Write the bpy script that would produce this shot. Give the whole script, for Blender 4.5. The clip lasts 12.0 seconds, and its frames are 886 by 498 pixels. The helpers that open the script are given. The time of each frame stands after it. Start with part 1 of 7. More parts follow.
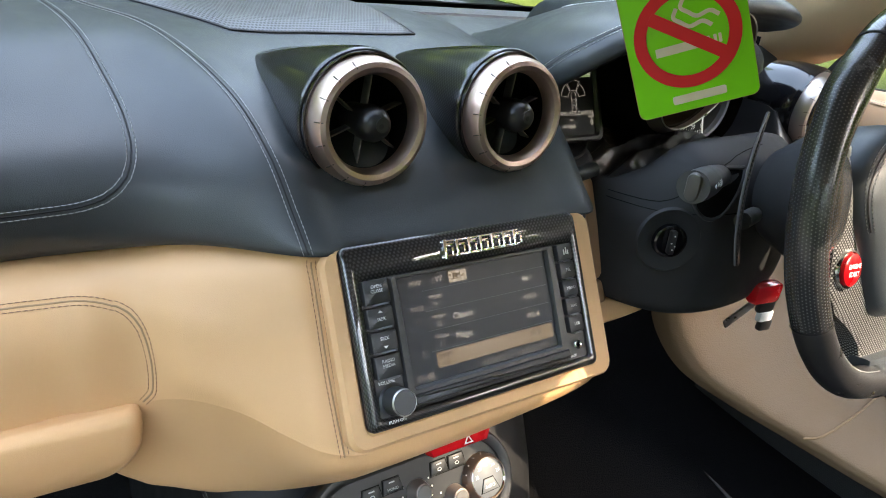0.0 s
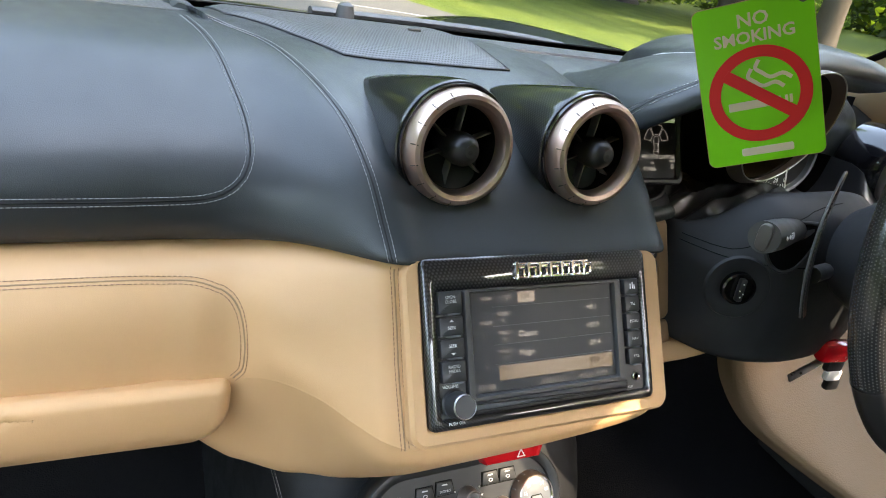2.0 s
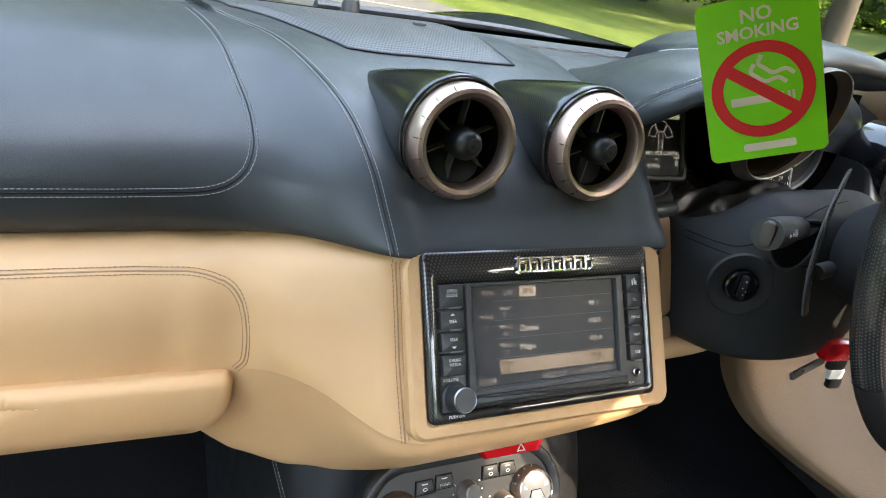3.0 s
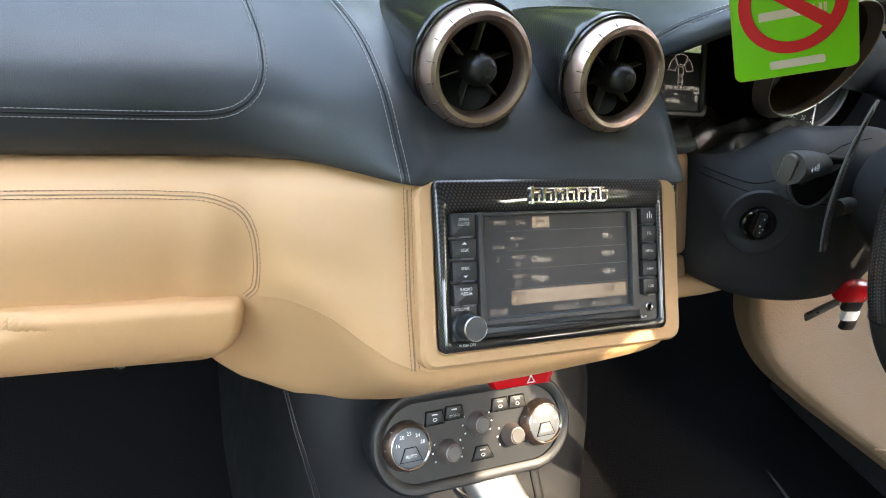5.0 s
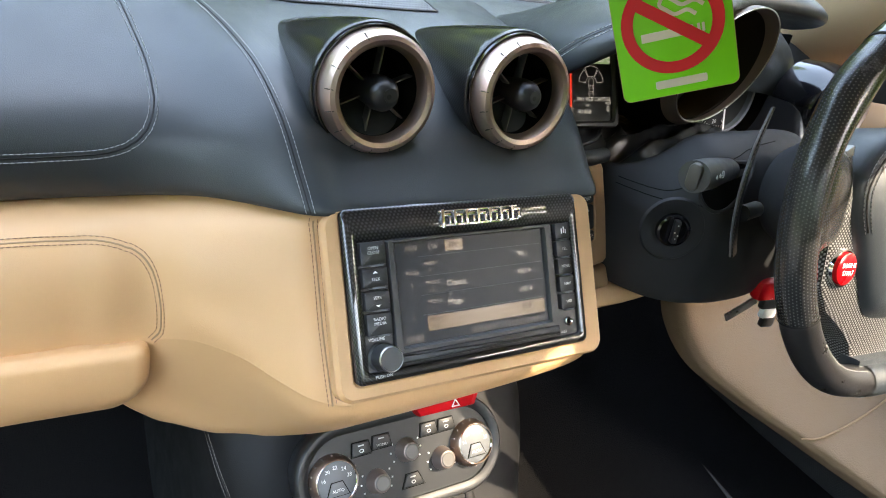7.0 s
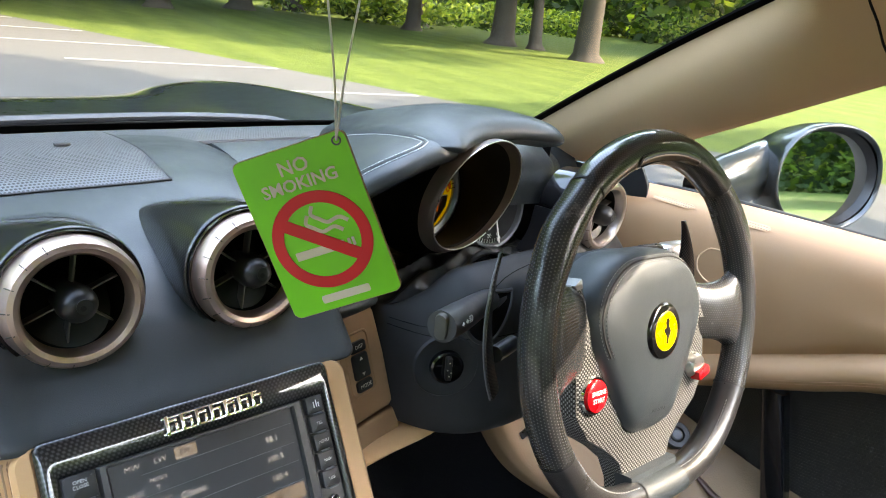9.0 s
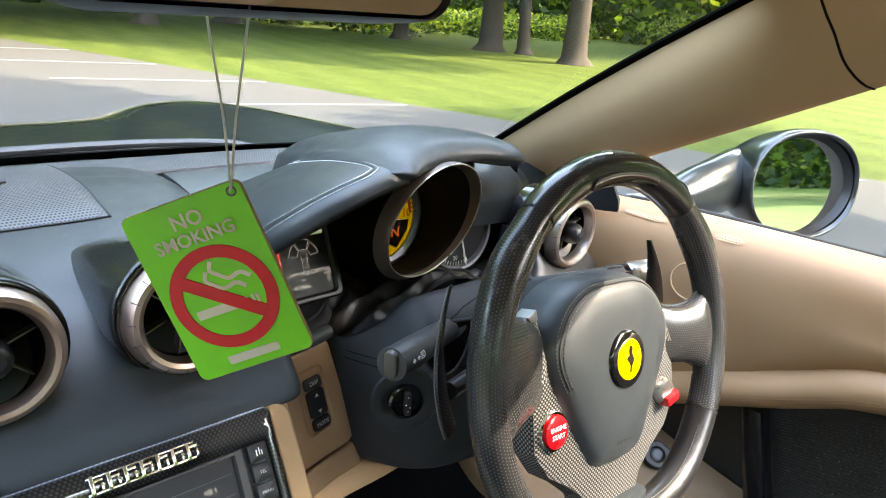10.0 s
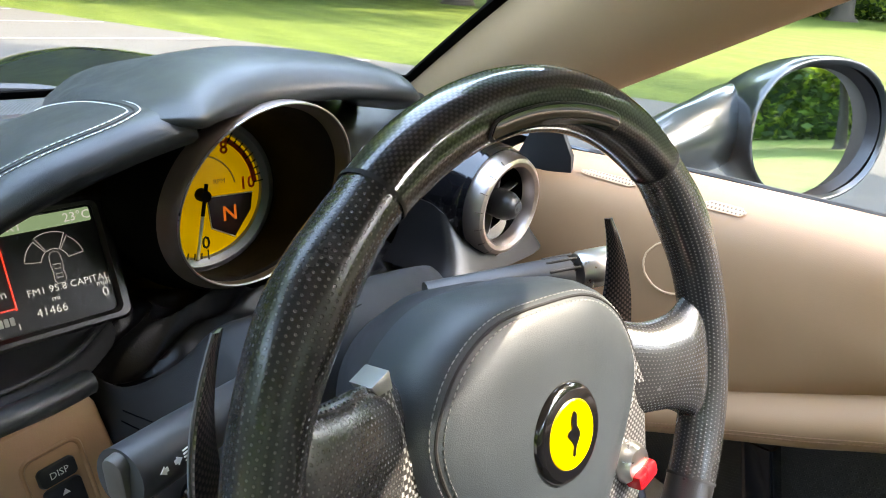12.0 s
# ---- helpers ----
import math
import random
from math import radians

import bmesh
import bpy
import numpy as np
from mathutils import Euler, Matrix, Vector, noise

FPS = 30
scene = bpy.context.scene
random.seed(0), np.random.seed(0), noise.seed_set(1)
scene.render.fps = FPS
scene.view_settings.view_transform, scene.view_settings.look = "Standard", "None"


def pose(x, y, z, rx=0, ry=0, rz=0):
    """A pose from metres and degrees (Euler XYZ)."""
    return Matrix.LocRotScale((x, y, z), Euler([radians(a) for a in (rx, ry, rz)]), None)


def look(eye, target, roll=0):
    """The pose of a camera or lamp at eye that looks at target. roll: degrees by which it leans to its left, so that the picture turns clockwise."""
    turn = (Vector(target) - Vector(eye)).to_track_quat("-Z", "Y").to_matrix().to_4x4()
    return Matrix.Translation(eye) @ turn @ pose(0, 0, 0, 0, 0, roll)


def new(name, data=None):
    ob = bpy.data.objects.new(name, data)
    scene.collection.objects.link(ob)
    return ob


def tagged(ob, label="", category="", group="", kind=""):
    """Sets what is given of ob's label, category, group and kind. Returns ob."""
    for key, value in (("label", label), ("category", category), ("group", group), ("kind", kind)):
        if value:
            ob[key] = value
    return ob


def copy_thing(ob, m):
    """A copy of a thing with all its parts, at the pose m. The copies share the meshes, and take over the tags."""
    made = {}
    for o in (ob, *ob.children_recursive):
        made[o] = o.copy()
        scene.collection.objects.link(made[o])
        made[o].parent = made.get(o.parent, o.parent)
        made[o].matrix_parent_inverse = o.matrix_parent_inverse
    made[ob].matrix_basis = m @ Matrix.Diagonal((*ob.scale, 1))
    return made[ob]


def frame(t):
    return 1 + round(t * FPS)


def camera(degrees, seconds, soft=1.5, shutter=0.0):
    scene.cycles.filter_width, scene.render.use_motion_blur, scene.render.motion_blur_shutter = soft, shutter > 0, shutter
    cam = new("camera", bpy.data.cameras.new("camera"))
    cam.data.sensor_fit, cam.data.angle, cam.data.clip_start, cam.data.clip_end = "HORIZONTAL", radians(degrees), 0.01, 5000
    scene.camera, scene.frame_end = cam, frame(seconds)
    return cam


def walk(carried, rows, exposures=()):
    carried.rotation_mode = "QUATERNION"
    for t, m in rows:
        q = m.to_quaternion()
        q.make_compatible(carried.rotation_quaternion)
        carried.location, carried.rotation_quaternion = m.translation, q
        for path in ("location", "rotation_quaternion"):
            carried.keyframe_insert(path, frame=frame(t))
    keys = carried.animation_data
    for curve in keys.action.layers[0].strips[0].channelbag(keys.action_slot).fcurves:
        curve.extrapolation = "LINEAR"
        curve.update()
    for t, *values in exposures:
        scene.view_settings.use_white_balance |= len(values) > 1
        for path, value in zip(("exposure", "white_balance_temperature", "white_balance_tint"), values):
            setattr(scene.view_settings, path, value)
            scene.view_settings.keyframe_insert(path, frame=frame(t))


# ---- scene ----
cam = camera(64.6, 12.0, soft=1.0)
PATH = [
    (0, (-0.322, -0.411, 1.024), (0.747, 1.053, 0.178), 7.3),
    (0.5, (-0.346, -0.425, 1.023), (0.611, 1.111, 0.173), 8.6),
    (1, (-0.341, -0.445, 1.04), (0.582, 1.122, 0.209), 9.3),
    (1.5, (-0.343, -0.446, 1.034), (0.562, 1.141, 0.221), 10.1),
    (2, (-0.346, -0.448, 1.035), (0.547, 1.151, 0.232), 10.4),
    (2.5, (-0.342, -0.45, 1.035), (0.542, 1.155, 0.233), 10.6),
    (3, (-0.344, -0.451, 1.034), (0.535, 1.15, 0.219), 10.8),
    (5, (-0.341, -0.454, 1.014), (0.501, 1.097, 0.073), 11.3),
    (5.5, (-0.348, -0.457, 1.005), (0.481, 1.08, 0.031), 11.4),
    (6, (-0.346, -0.459, 1.0), (0.49, 1.07, 0.02), 11.3),
    (6.5, (-0.34, -0.458, 1.004), (0.552, 1.056, 0.048), 10.9),
    (7, (-0.31, -0.451, 1.028), (0.666, 1.045, 0.129), 10.1),
    (7.3, (-0.269, -0.454, 1.06), (0.775, 1.026, 0.213), 9.0),
    (7.5, (-0.243, -0.454, 1.08), (0.862, 1.008, 0.279), 8.6),
    (7.7, (-0.218, -0.457, 1.089), (0.938, 0.984, 0.322), 8.0),
    (9.3, (-0.188, -0.464, 1.115), (1.12, 0.903, 0.467), 5.6),
    (9.5, (-0.18, -0.463, 1.119), (1.132, 0.904, 0.479), 5.2),
    (10, (-0.142, -0.466, 1.126), (1.167, 0.901, 0.482), 4.3),
    (10.5, (-0.029, -0.397, 1.103), (1.267, 0.965, 0.422), 3.4),
    (11, (0.059, -0.327, 1.074), (1.358, 1.004, 0.338), 3.4),
    (11.5, (0.104, -0.311, 1.063), (1.417, 0.993, 0.304), 3.6),
    (12, (0.117, -0.33, 1.06), (1.451, 0.959, 0.313), 3.6),
]
EXPOSURES = [(t, e, w, 12) for t, e, w in ((0.0, 4.72, 9200), (3.0, 4.8, 9200), (5.0, 4.88, 9300), (6.5, 4.98, 9200), (7.5, 4.9, 9100), (9.5, 5.0, 8900), (10.5, 5.0, 8700), (11.0, 5.06, 8500), (11.5, 5.14, 8500), (12.0, 5.16, 8500))]
walk(cam, [(t, look(eye, target, roll)) for t, eye, target, roll in PATH], EXPOSURES)

# ---- light ----
SUN_AZ, SUN_EL = radians(134), radians(42.3)
world = bpy.data.worlds.new("world")
scene.world = world
world.use_nodes = True
wn = world.node_tree
sky = wn.nodes.new("ShaderNodeTexSky")
sky.sky_type, sky.sun_disc, sky.sun_elevation, sky.sun_rotation = "NISHITA", False, SUN_EL, SUN_AZ
wn.nodes["Background"].inputs["Strength"].default_value = 0.15
wn.links.new(sky.outputs[0], wn.nodes["Background"].inputs["Color"])
sun = new("sun", bpy.data.lights.new("sun", "SUN"))
sun.data.energy, sun.data.angle, sun.data.color = 0.5, radians(0.6), (1.0, 0.98, 0.95)
sun_from = Vector((math.sin(SUN_AZ) * math.cos(SUN_EL), math.cos(SUN_AZ) * math.cos(SUN_EL), math.sin(SUN_EL)))
sun.matrix_basis = look(sun_from * 30, (0, 0, 0))

# ---- materials ----


def node(nt, kind, **ins):
    n = nt.nodes.new(kind)
    for k, v in ins.items():
        n.inputs[k.replace("_", " ")].default_value = v
    return n


def material(name, color, rough=0.5, metal=0.0, var=0.12, scale=30.0, grain=0.0, grain_size=900.0, coat=0.0, sheen=0.0, spec=0.5, rough_var=0.08):
    """Principled surface with colour variation, roughness variation and a fine relief."""
    m = bpy.data.materials.new(name)
    m.use_nodes = True
    nt = m.node_tree
    b = nt.nodes["Principled BSDF"]
    b.inputs["Metallic"].default_value = metal
    b.inputs["Coat Weight"].default_value = coat
    b.inputs["Coat Roughness"].default_value = 0.04
    b.inputs["Sheen Weight"].default_value = sheen
    b.inputs["Specular IOR Level"].default_value = spec
    co = nt.nodes.new("ShaderNodeTexCoord")
    n1 = node(nt, "ShaderNodeTexNoise", Scale=scale, Detail=5.0, Roughness=0.6)
    nt.links.new(co.outputs["Object"], n1.inputs["Vector"])
    ramp = nt.nodes.new("ShaderNodeMix")
    ramp.data_type = "RGBA"
    ramp.inputs["A"].default_value = (*[c * (1 - var) for c in color], 1)
    ramp.inputs["B"].default_value = (*[min(1, c * (1 + var)) for c in color], 1)
    nt.links.new(n1.outputs[0], ramp.inputs["Factor"])
    nt.links.new(ramp.outputs["Result"], b.inputs["Base Color"])
    mr = node(nt, "ShaderNodeMapRange", From_Min=0.3, From_Max=0.7, To_Min=max(0.02, rough - rough_var), To_Max=min(1, rough + rough_var))
    nt.links.new(n1.outputs[0], mr.inputs["Value"])
    nt.links.new(mr.outputs[0], b.inputs["Roughness"])
    if grain:
        v = node(nt, "ShaderNodeTexVoronoi", Scale=grain_size)
        nt.links.new(co.outputs["Object"], v.inputs["Vector"])
        n2 = node(nt, "ShaderNodeTexNoise", Scale=grain_size * 0.4, Detail=3.0)
        nt.links.new(co.outputs["Object"], n2.inputs["Vector"])
        add = nt.nodes.new("ShaderNodeMath")
        add.operation = "ADD"
        nt.links.new(v.outputs["Distance"], add.inputs[0])
        nt.links.new(n2.outputs[0], add.inputs[1])
        bump = node(nt, "ShaderNodeBump", Strength=grain, Distance=0.0006)
        nt.links.new(add.outputs[0], bump.inputs["Height"])
        nt.links.new(bump.outputs[0], b.inputs["Normal"])
    return m


def math_node(nt, op, a, b=None, c=None):
    n = nt.nodes.new("ShaderNodeMath")
    n.operation = op
    for i, v in enumerate((a, b, c)):
        if v is None:
            continue
        if isinstance(v, (int, float)):
            n.inputs[i].default_value = v
        else:
            nt.links.new(v, n.inputs[i])
    return n.outputs[0]


def uv_axes(nt, sx, sy):
    co = nt.nodes.new("ShaderNodeTexCoord")
    sep = nt.nodes.new("ShaderNodeSeparateXYZ")
    nt.links.new(co.outputs["UV"], sep.inputs[0])
    return math_node(nt, "MULTIPLY", sep.outputs[0], sx), math_node(nt, "MULTIPLY", sep.outputs[1], sy)


def carbon(name, cell=0.0014, dark=(0.002, 0.002, 0.0024), light=(0.019, 0.019, 0.020), coat=1.0, rough=0.36):
    """Lacquered carbon twill: tows run across or along, shifted by one cell each row."""
    m = bpy.data.materials.new(name)
    m.use_nodes = True
    nt = m.node_tree
    b = nt.nodes["Principled BSDF"]
    u, v = uv_axes(nt, 1 / cell, 1 / cell)
    fu, fv = math_node(nt, "FLOOR", u), math_node(nt, "FLOOR", v)
    k = math_node(nt, "FLOORED_MODULO", math_node(nt, "ADD", fu, fv), 2.0)
    over = math_node(nt, "LESS_THAN", k, 0.5)
    fx, fy = math_node(nt, "FRACT", u), math_node(nt, "FRACT", v)
    hx = math_node(nt, "SINE", math_node(nt, "MULTIPLY", fx, 3.1416))
    hy = math_node(nt, "SINE", math_node(nt, "MULTIPLY", fy, 3.1416))
    mixh = nt.nodes.new("ShaderNodeMix")
    nt.links.new(over, mixh.inputs["Factor"])
    nt.links.new(hx, mixh.inputs["A"])
    nt.links.new(hy, mixh.inputs["B"])
    mix = nt.nodes.new("ShaderNodeMix")
    mix.data_type = "RGBA"
    mix.inputs["A"].default_value, mix.inputs["B"].default_value = (*dark, 1), (*light, 1)
    nt.links.new(math_node(nt, "MULTIPLY", over, mixh.outputs["Result"]), mix.inputs["Factor"])
    nt.links.new(mix.outputs["Result"], b.inputs["Base Color"])
    bump = node(nt, "ShaderNodeBump", Strength=0.14, Distance=0.0004)
    nt.links.new(mixh.outputs["Result"], bump.inputs["Height"])
    nt.links.new(bump.outputs[0], b.inputs["Normal"])
    b.inputs["Roughness"].default_value, b.inputs["Metallic"].default_value = rough, 0.0
    b.inputs["Specular IOR Level"].default_value = 0.25
    b.inputs["Coat Weight"].default_value, b.inputs["Coat Roughness"].default_value = coat, 0.03
    return m


def dotted(name, base, hole, pitch=0.0045, radius=0.24, rough=0.42, depth=0.0006, stagger=True, sheen=0.0):
    """Leather or plastic with a lattice of small punched holes."""
    m = material(name, base, rough, grain=0.12, grain_size=1500, sheen=sheen, rough_var=0.03)
    nt = m.node_tree
    b = nt.nodes["Principled BSDF"]
    u, v = uv_axes(nt, 1 / pitch, 1 / pitch)
    if stagger:
        row = math_node(nt, "FLOORED_MODULO", math_node(nt, "FLOOR", v), 2.0)
        u = math_node(nt, "ADD", u, math_node(nt, "MULTIPLY", row, 0.5))
    dx = math_node(nt, "SUBTRACT", math_node(nt, "FRACT", u), 0.5)
    dy = math_node(nt, "SUBTRACT", math_node(nt, "FRACT", v), 0.5)
    d = math_node(nt, "SQRT", math_node(nt, "ADD", math_node(nt, "MULTIPLY", dx, dx), math_node(nt, "MULTIPLY", dy, dy)))
    hole_f = node(nt, "ShaderNodeMapRange", From_Min=radius * 0.8, From_Max=radius * 1.2, To_Min=1.0, To_Max=0.0)
    nt.links.new(d, hole_f.inputs["Value"])
    old = b.inputs["Base Color"].links[0].from_socket
    mix = nt.nodes.new("ShaderNodeMix")
    mix.data_type = "RGBA"
    nt.links.new(hole_f.outputs[0], mix.inputs["Factor"])
    nt.links.new(old, mix.inputs["A"])
    mix.inputs["B"].default_value = (*hole, 1)
    nt.links.new(mix.outputs["Result"], b.inputs["Base Color"])
    inv = math_node(nt, "SUBTRACT", 1.0, hole_f.outputs[0])
    bump = node(nt, "ShaderNodeBump", Strength=0.8, Distance=depth)
    nt.links.new(inv, bump.inputs["Height"])
    oldn = b.inputs["Normal"].links
    if oldn:
        nt.links.new(oldn[0].from_socket, bump.inputs["Normal"])
    nt.links.new(bump.outputs[0], b.inputs["Normal"])
    return m


def glow(name, color, strength, base=(0.02, 0.02, 0.02)):
    m = bpy.data.materials.new(name)
    m.use_nodes = True
    b = m.node_tree.nodes["Principled BSDF"]
    b.inputs["Base Color"].default_value = (*base, 1)
    b.inputs["Emission Color"].default_value = (*color, 1)
    b.inputs["Emission Strength"].default_value = strength
    b.inputs["Roughness"].default_value = 0.25
    return m


def pane(name, gloss=0.05, tint=(1, 1, 1)):
    """Thin clear glass: passes light straight and mirrors a little."""
    m = bpy.data.materials.new(name)
    m.use_nodes = True
    nt = m.node_tree
    nt.nodes.remove(nt.nodes["Principled BSDF"])
    t = nt.nodes.new("ShaderNodeBsdfTransparent")
    t.inputs[0].default_value = (*tint, 1)
    g = node(nt, "ShaderNodeBsdfGlossy", Roughness=0.0)
    mix = nt.nodes.new("ShaderNodeMixShader")
    fres = node(nt, "ShaderNodeFresnel", IOR=1.3)
    nt.links.new(math_node(nt, "MULTIPLY", fres.outputs[0], gloss * 10), mix.inputs[0])
    nt.links.new(t.outputs[0], mix.inputs[1])
    nt.links.new(g.outputs[0], mix.inputs[2])
    nt.links.new(mix.outputs[0], nt.nodes["Material Output"].inputs[0])
    return m


BLACK_HIDE = material("black_leather", (0.021, 0.026, 0.028), 0.46, grain=0.2, grain_size=1700, var=0.12, spec=0.5, coat=0.25)
BLACK_HIDE.node_tree.nodes["Principled BSDF"].inputs["Coat Roughness"].default_value = 0.26
TAN_HIDE = material("tan_leather", (0.58, 0.325, 0.155), 0.50, grain=0.14, grain_size=1600, var=0.05, scale=14)
TAN_PLAIN = material("tan_trim", (0.58, 0.385, 0.225), 0.6, grain=0.2, grain_size=1200, var=0.05, scale=20)
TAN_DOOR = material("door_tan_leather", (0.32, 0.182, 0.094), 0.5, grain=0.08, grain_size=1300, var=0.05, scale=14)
# side panel tan, darkened: the footwell's shade is put into the colour
TAN_KNEE_SHADED = material("tan_side_trim_shaded", (0.165, 0.098, 0.052), 0.65, grain=0.3, grain_size=500, var=0.06, scale=20)
TUNNEL_HIDE = material("tunnel_black_leather", (0.0065, 0.0065, 0.0068), 0.62, spec=0.25, grain=0.15, grain_size=1100)
PANEL_GREY = material("dark_grey_satin", (0.011, 0.012, 0.0125), 0.42, spec=0.35)
TAN_DOTS = dotted("tan_perforated_leather", (0.46, 0.30, 0.17), (0.12, 0.08, 0.05), pitch=0.004, radius=0.25)
HUB_HIDE = material("dark_grey_leather", (0.023, 0.031, 0.037), 0.46, grain=0.16, grain_size=1700, var=0.08, spec=0.6)
BLACK_PLASTIC = material("black_soft_plastic", (0.023, 0.024, 0.026), 0.55, spec=0.35, grain=0.12, grain_size=1500)
WHEEL_HIDE = material("smooth_wheel_leather", (0.020, 0.020, 0.021), 0.30, grain=0.15, grain_size=1300, coat=0.2, rough_var=0.03)
TAG_CREAM = material("cream_print", (0.88, 0.82, 0.68), 0.6, var=0.03)
UNIT_GREY = material("unit_grey_plastic", (0.027, 0.0275, 0.0285), 0.42)
SATIN_BLACK = material("satin_black_plastic", (0.012, 0.012, 0.013), 0.38)
GLOSS_BLACK = material("gloss_black", (0.006, 0.006, 0.007), 0.12, coat=0.6, rough_var=0.03)
DEEP_BLACK = material("matt_black", (0.003, 0.003, 0.003), 0.85, spec=0.05)
CARPET = material("black_carpet", (0.0034, 0.0032, 0.0033), 0.95, grain=0.8, grain_size=500, var=0.4, scale=120, spec=0.1)
CARPET_EDGE = material("carpet_binding", (0.045, 0.044, 0.044), 0.8, var=0.2)
CARBON = carbon("carbon_fibre", cell=0.0016, light=(0.032, 0.032, 0.033), coat=1.0)
CARBON_FRAME = carbon("coarse_carbon_fibre", cell=0.0018, light=(0.042, 0.042, 0.044), coat=1.0)
CARBON_MATT = carbon("carbon_fibre_fine", cell=0.0020, light=(0.07, 0.055, 0.055), coat=0.6)
# holes paler than the leather: their glints are put into the colour
PERF = dotted("perforated_black_leather", (0.026, 0.0265, 0.028), (0.085, 0.085, 0.083), pitch=0.0029, radius=0.2, rough=0.25, depth=0.0012)
PERF.node_tree.nodes["Principled BSDF"].inputs["Coat Weight"].default_value = 0.35
PERF.node_tree.nodes["Principled BSDF"].inputs["Coat Roughness"].default_value = 0.16
CARBON_PALE = carbon("satin_carbon_weave", cell=0.0022, dark=(0.012, 0.012, 0.012), light=(0.26, 0.26, 0.255), coat=0.3)
MESH = dotted("grille_mesh", (0.085, 0.089, 0.095), (0.002, 0.002, 0.002), pitch=0.0036, radius=0.34, rough=0.42, depth=0.0004)
DIAL_BRONZE = material("dark_bronze_metal", (0.24, 0.165, 0.13), 0.38, metal=0.9, var=0.05, scale=60)
POCKET = dotted("black_perforated_trim", (0.022, 0.021, 0.021), (0.004, 0.004, 0.004), pitch=0.004, radius=0.26, rough=0.4)
BRONZE = material("bronze_anodised_metal", (0.68, 0.50, 0.43), 0.40, metal=1.0, var=0.03, scale=60)
PALE_BRONZE = material("pale_bronze_metal", (0.60, 0.53, 0.49), 0.34, metal=1.0, var=0.03, scale=60)
BROWN = material("brown_satin_metal", (0.155, 0.120, 0.105), 0.42, metal=0.4, var=0.08)
CHROME = material("chrome", (0.80, 0.80, 0.80), 0.10, metal=1.0, var=0.02, rough_var=0.03)
SILVER = material("brushed_silver", (0.58, 0.57, 0.55), 0.32, metal=1.0, var=0.05, scale=80)
SATIN_METAL = material("satin_cast_metal", (0.30, 0.295, 0.29), 0.46, metal=0.7, var=0.03, scale=60, rough_var=0.03)
SHELL_BLACK = material("satin_black_shell", (0.011, 0.0115, 0.012), 0.42, spec=0.4, var=0.05, rough_var=0.03)
BEZEL_GREY = material("grey_dial_metal", (0.22, 0.22, 0.215), 0.4, metal=0.6, var=0.04, scale=80)
GREY = material("grey_plastic", (0.10, 0.105, 0.11), 0.45)
STALK = material("dark_grey_plastic", (0.040, 0.041, 0.043), 0.45)
STALK_END = material("taupe_plastic", (0.085, 0.078, 0.07), 0.5)
VANE = material("grey_vane", (0.22, 0.21, 0.20), 0.35, metal=0.7)
RED = material("red_gloss_plastic", (0.55, 0.006, 0.012), 0.25, coat=0.5, var=0.05)
WHITE_INK = material("white_print", (0.75, 0.75, 0.73), 0.6, var=0.03)
GREY_INK = material("grey_print", (0.35, 0.35, 0.35), 0.6, var=0.03)
THREAD = material("pale_thread", (0.27, 0.27, 0.265), 0.8, var=0.1)
THREAD_BROWN = material("brown_thread", (0.24, 0.125, 0.075), 0.8, var=0.1)
SEAM = material("seam_shadow_gap", (0.006, 0.006, 0.007), 0.8)
SEAM_TAN = material("tan_seam", (0.30, 0.18, 0.095), 0.7)
TAG_GREEN = material("green_card", (0.18, 0.86, 0.02), 0.45, var=0.06, scale=40, coat=0.15)
TAG_EDGE = material("wooden_card_edge", (0.55, 0.40, 0.22), 0.7)
TAG_RED = material("red_print", (0.92, 0.02, 0.035), 0.5, var=0.05)
CORD = material("white_cord", (0.78, 0.78, 0.76), 0.7)
YELLOW = material("yellow_enamel", (0.85, 0.56, 0.008), 0.3, coat=0.4, var=0.03)
SCREEN = material("dark_screen_glass", (0.036, 0.037, 0.040), 0.30, rough_var=0.03, spec=0.14)
LED_GLASS = material("dark_green_glass", (0.004, 0.010, 0.009), 0.06, rough_var=0.02, coat=0.5)
RUBBER = material("black_rubber", (0.015, 0.015, 0.015), 0.7)
PAINT = material("dark_metallic_paint", (0.009, 0.012, 0.013), 0.32, metal=0.0, coat=0.8, var=0.1, rough_var=0.03)
MIRROR = material("mirror_glass", (0.72, 0.80, 0.82), 0.02, metal=1.0, var=0.0, rough_var=0.0)
CLEAR = pane("clear_glass", 0.035, (0.90, 0.92, 0.91))
GLASS_SIDE = pane("side_glass", 0.05, (0.95, 0.98, 0.97))
LIT_WHITE = glow("lit_white", (0.8, 0.85, 0.9), 0.021)
LIT_GREY = glow("lit_grey", (0.6, 0.6, 0.65), 0.016)
LIT_AMBER = glow("lit_amber_row", (0.55, 0.42, 0.28), 0.012)
LIT_RED = glow("lit_red", (1.0, 0.05, 0.03), 0.05)
LIT_ORANGE = glow("lit_orange", (1.0, 0.22, 0.03), 0.013, (0.4, 0.10, 0.02))
LIT_GREEN = glow("lit_green_bar", (0.25, 0.4, 0.25), 0.024)
SADDLE = material("dark_brown_leather", (0.045, 0.019, 0.012), 0.45, grain=0.2, grain_size=900, var=0.12, scale=40)
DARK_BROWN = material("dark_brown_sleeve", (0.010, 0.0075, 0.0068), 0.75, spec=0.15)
GEAR_GLASS = material("brown_gear_window", (0.030, 0.013, 0.008), 0.35, var=0.05)
DIAL_RED = material("red_dial_ink", (0.70, 0.05, 0.012), 0.5)
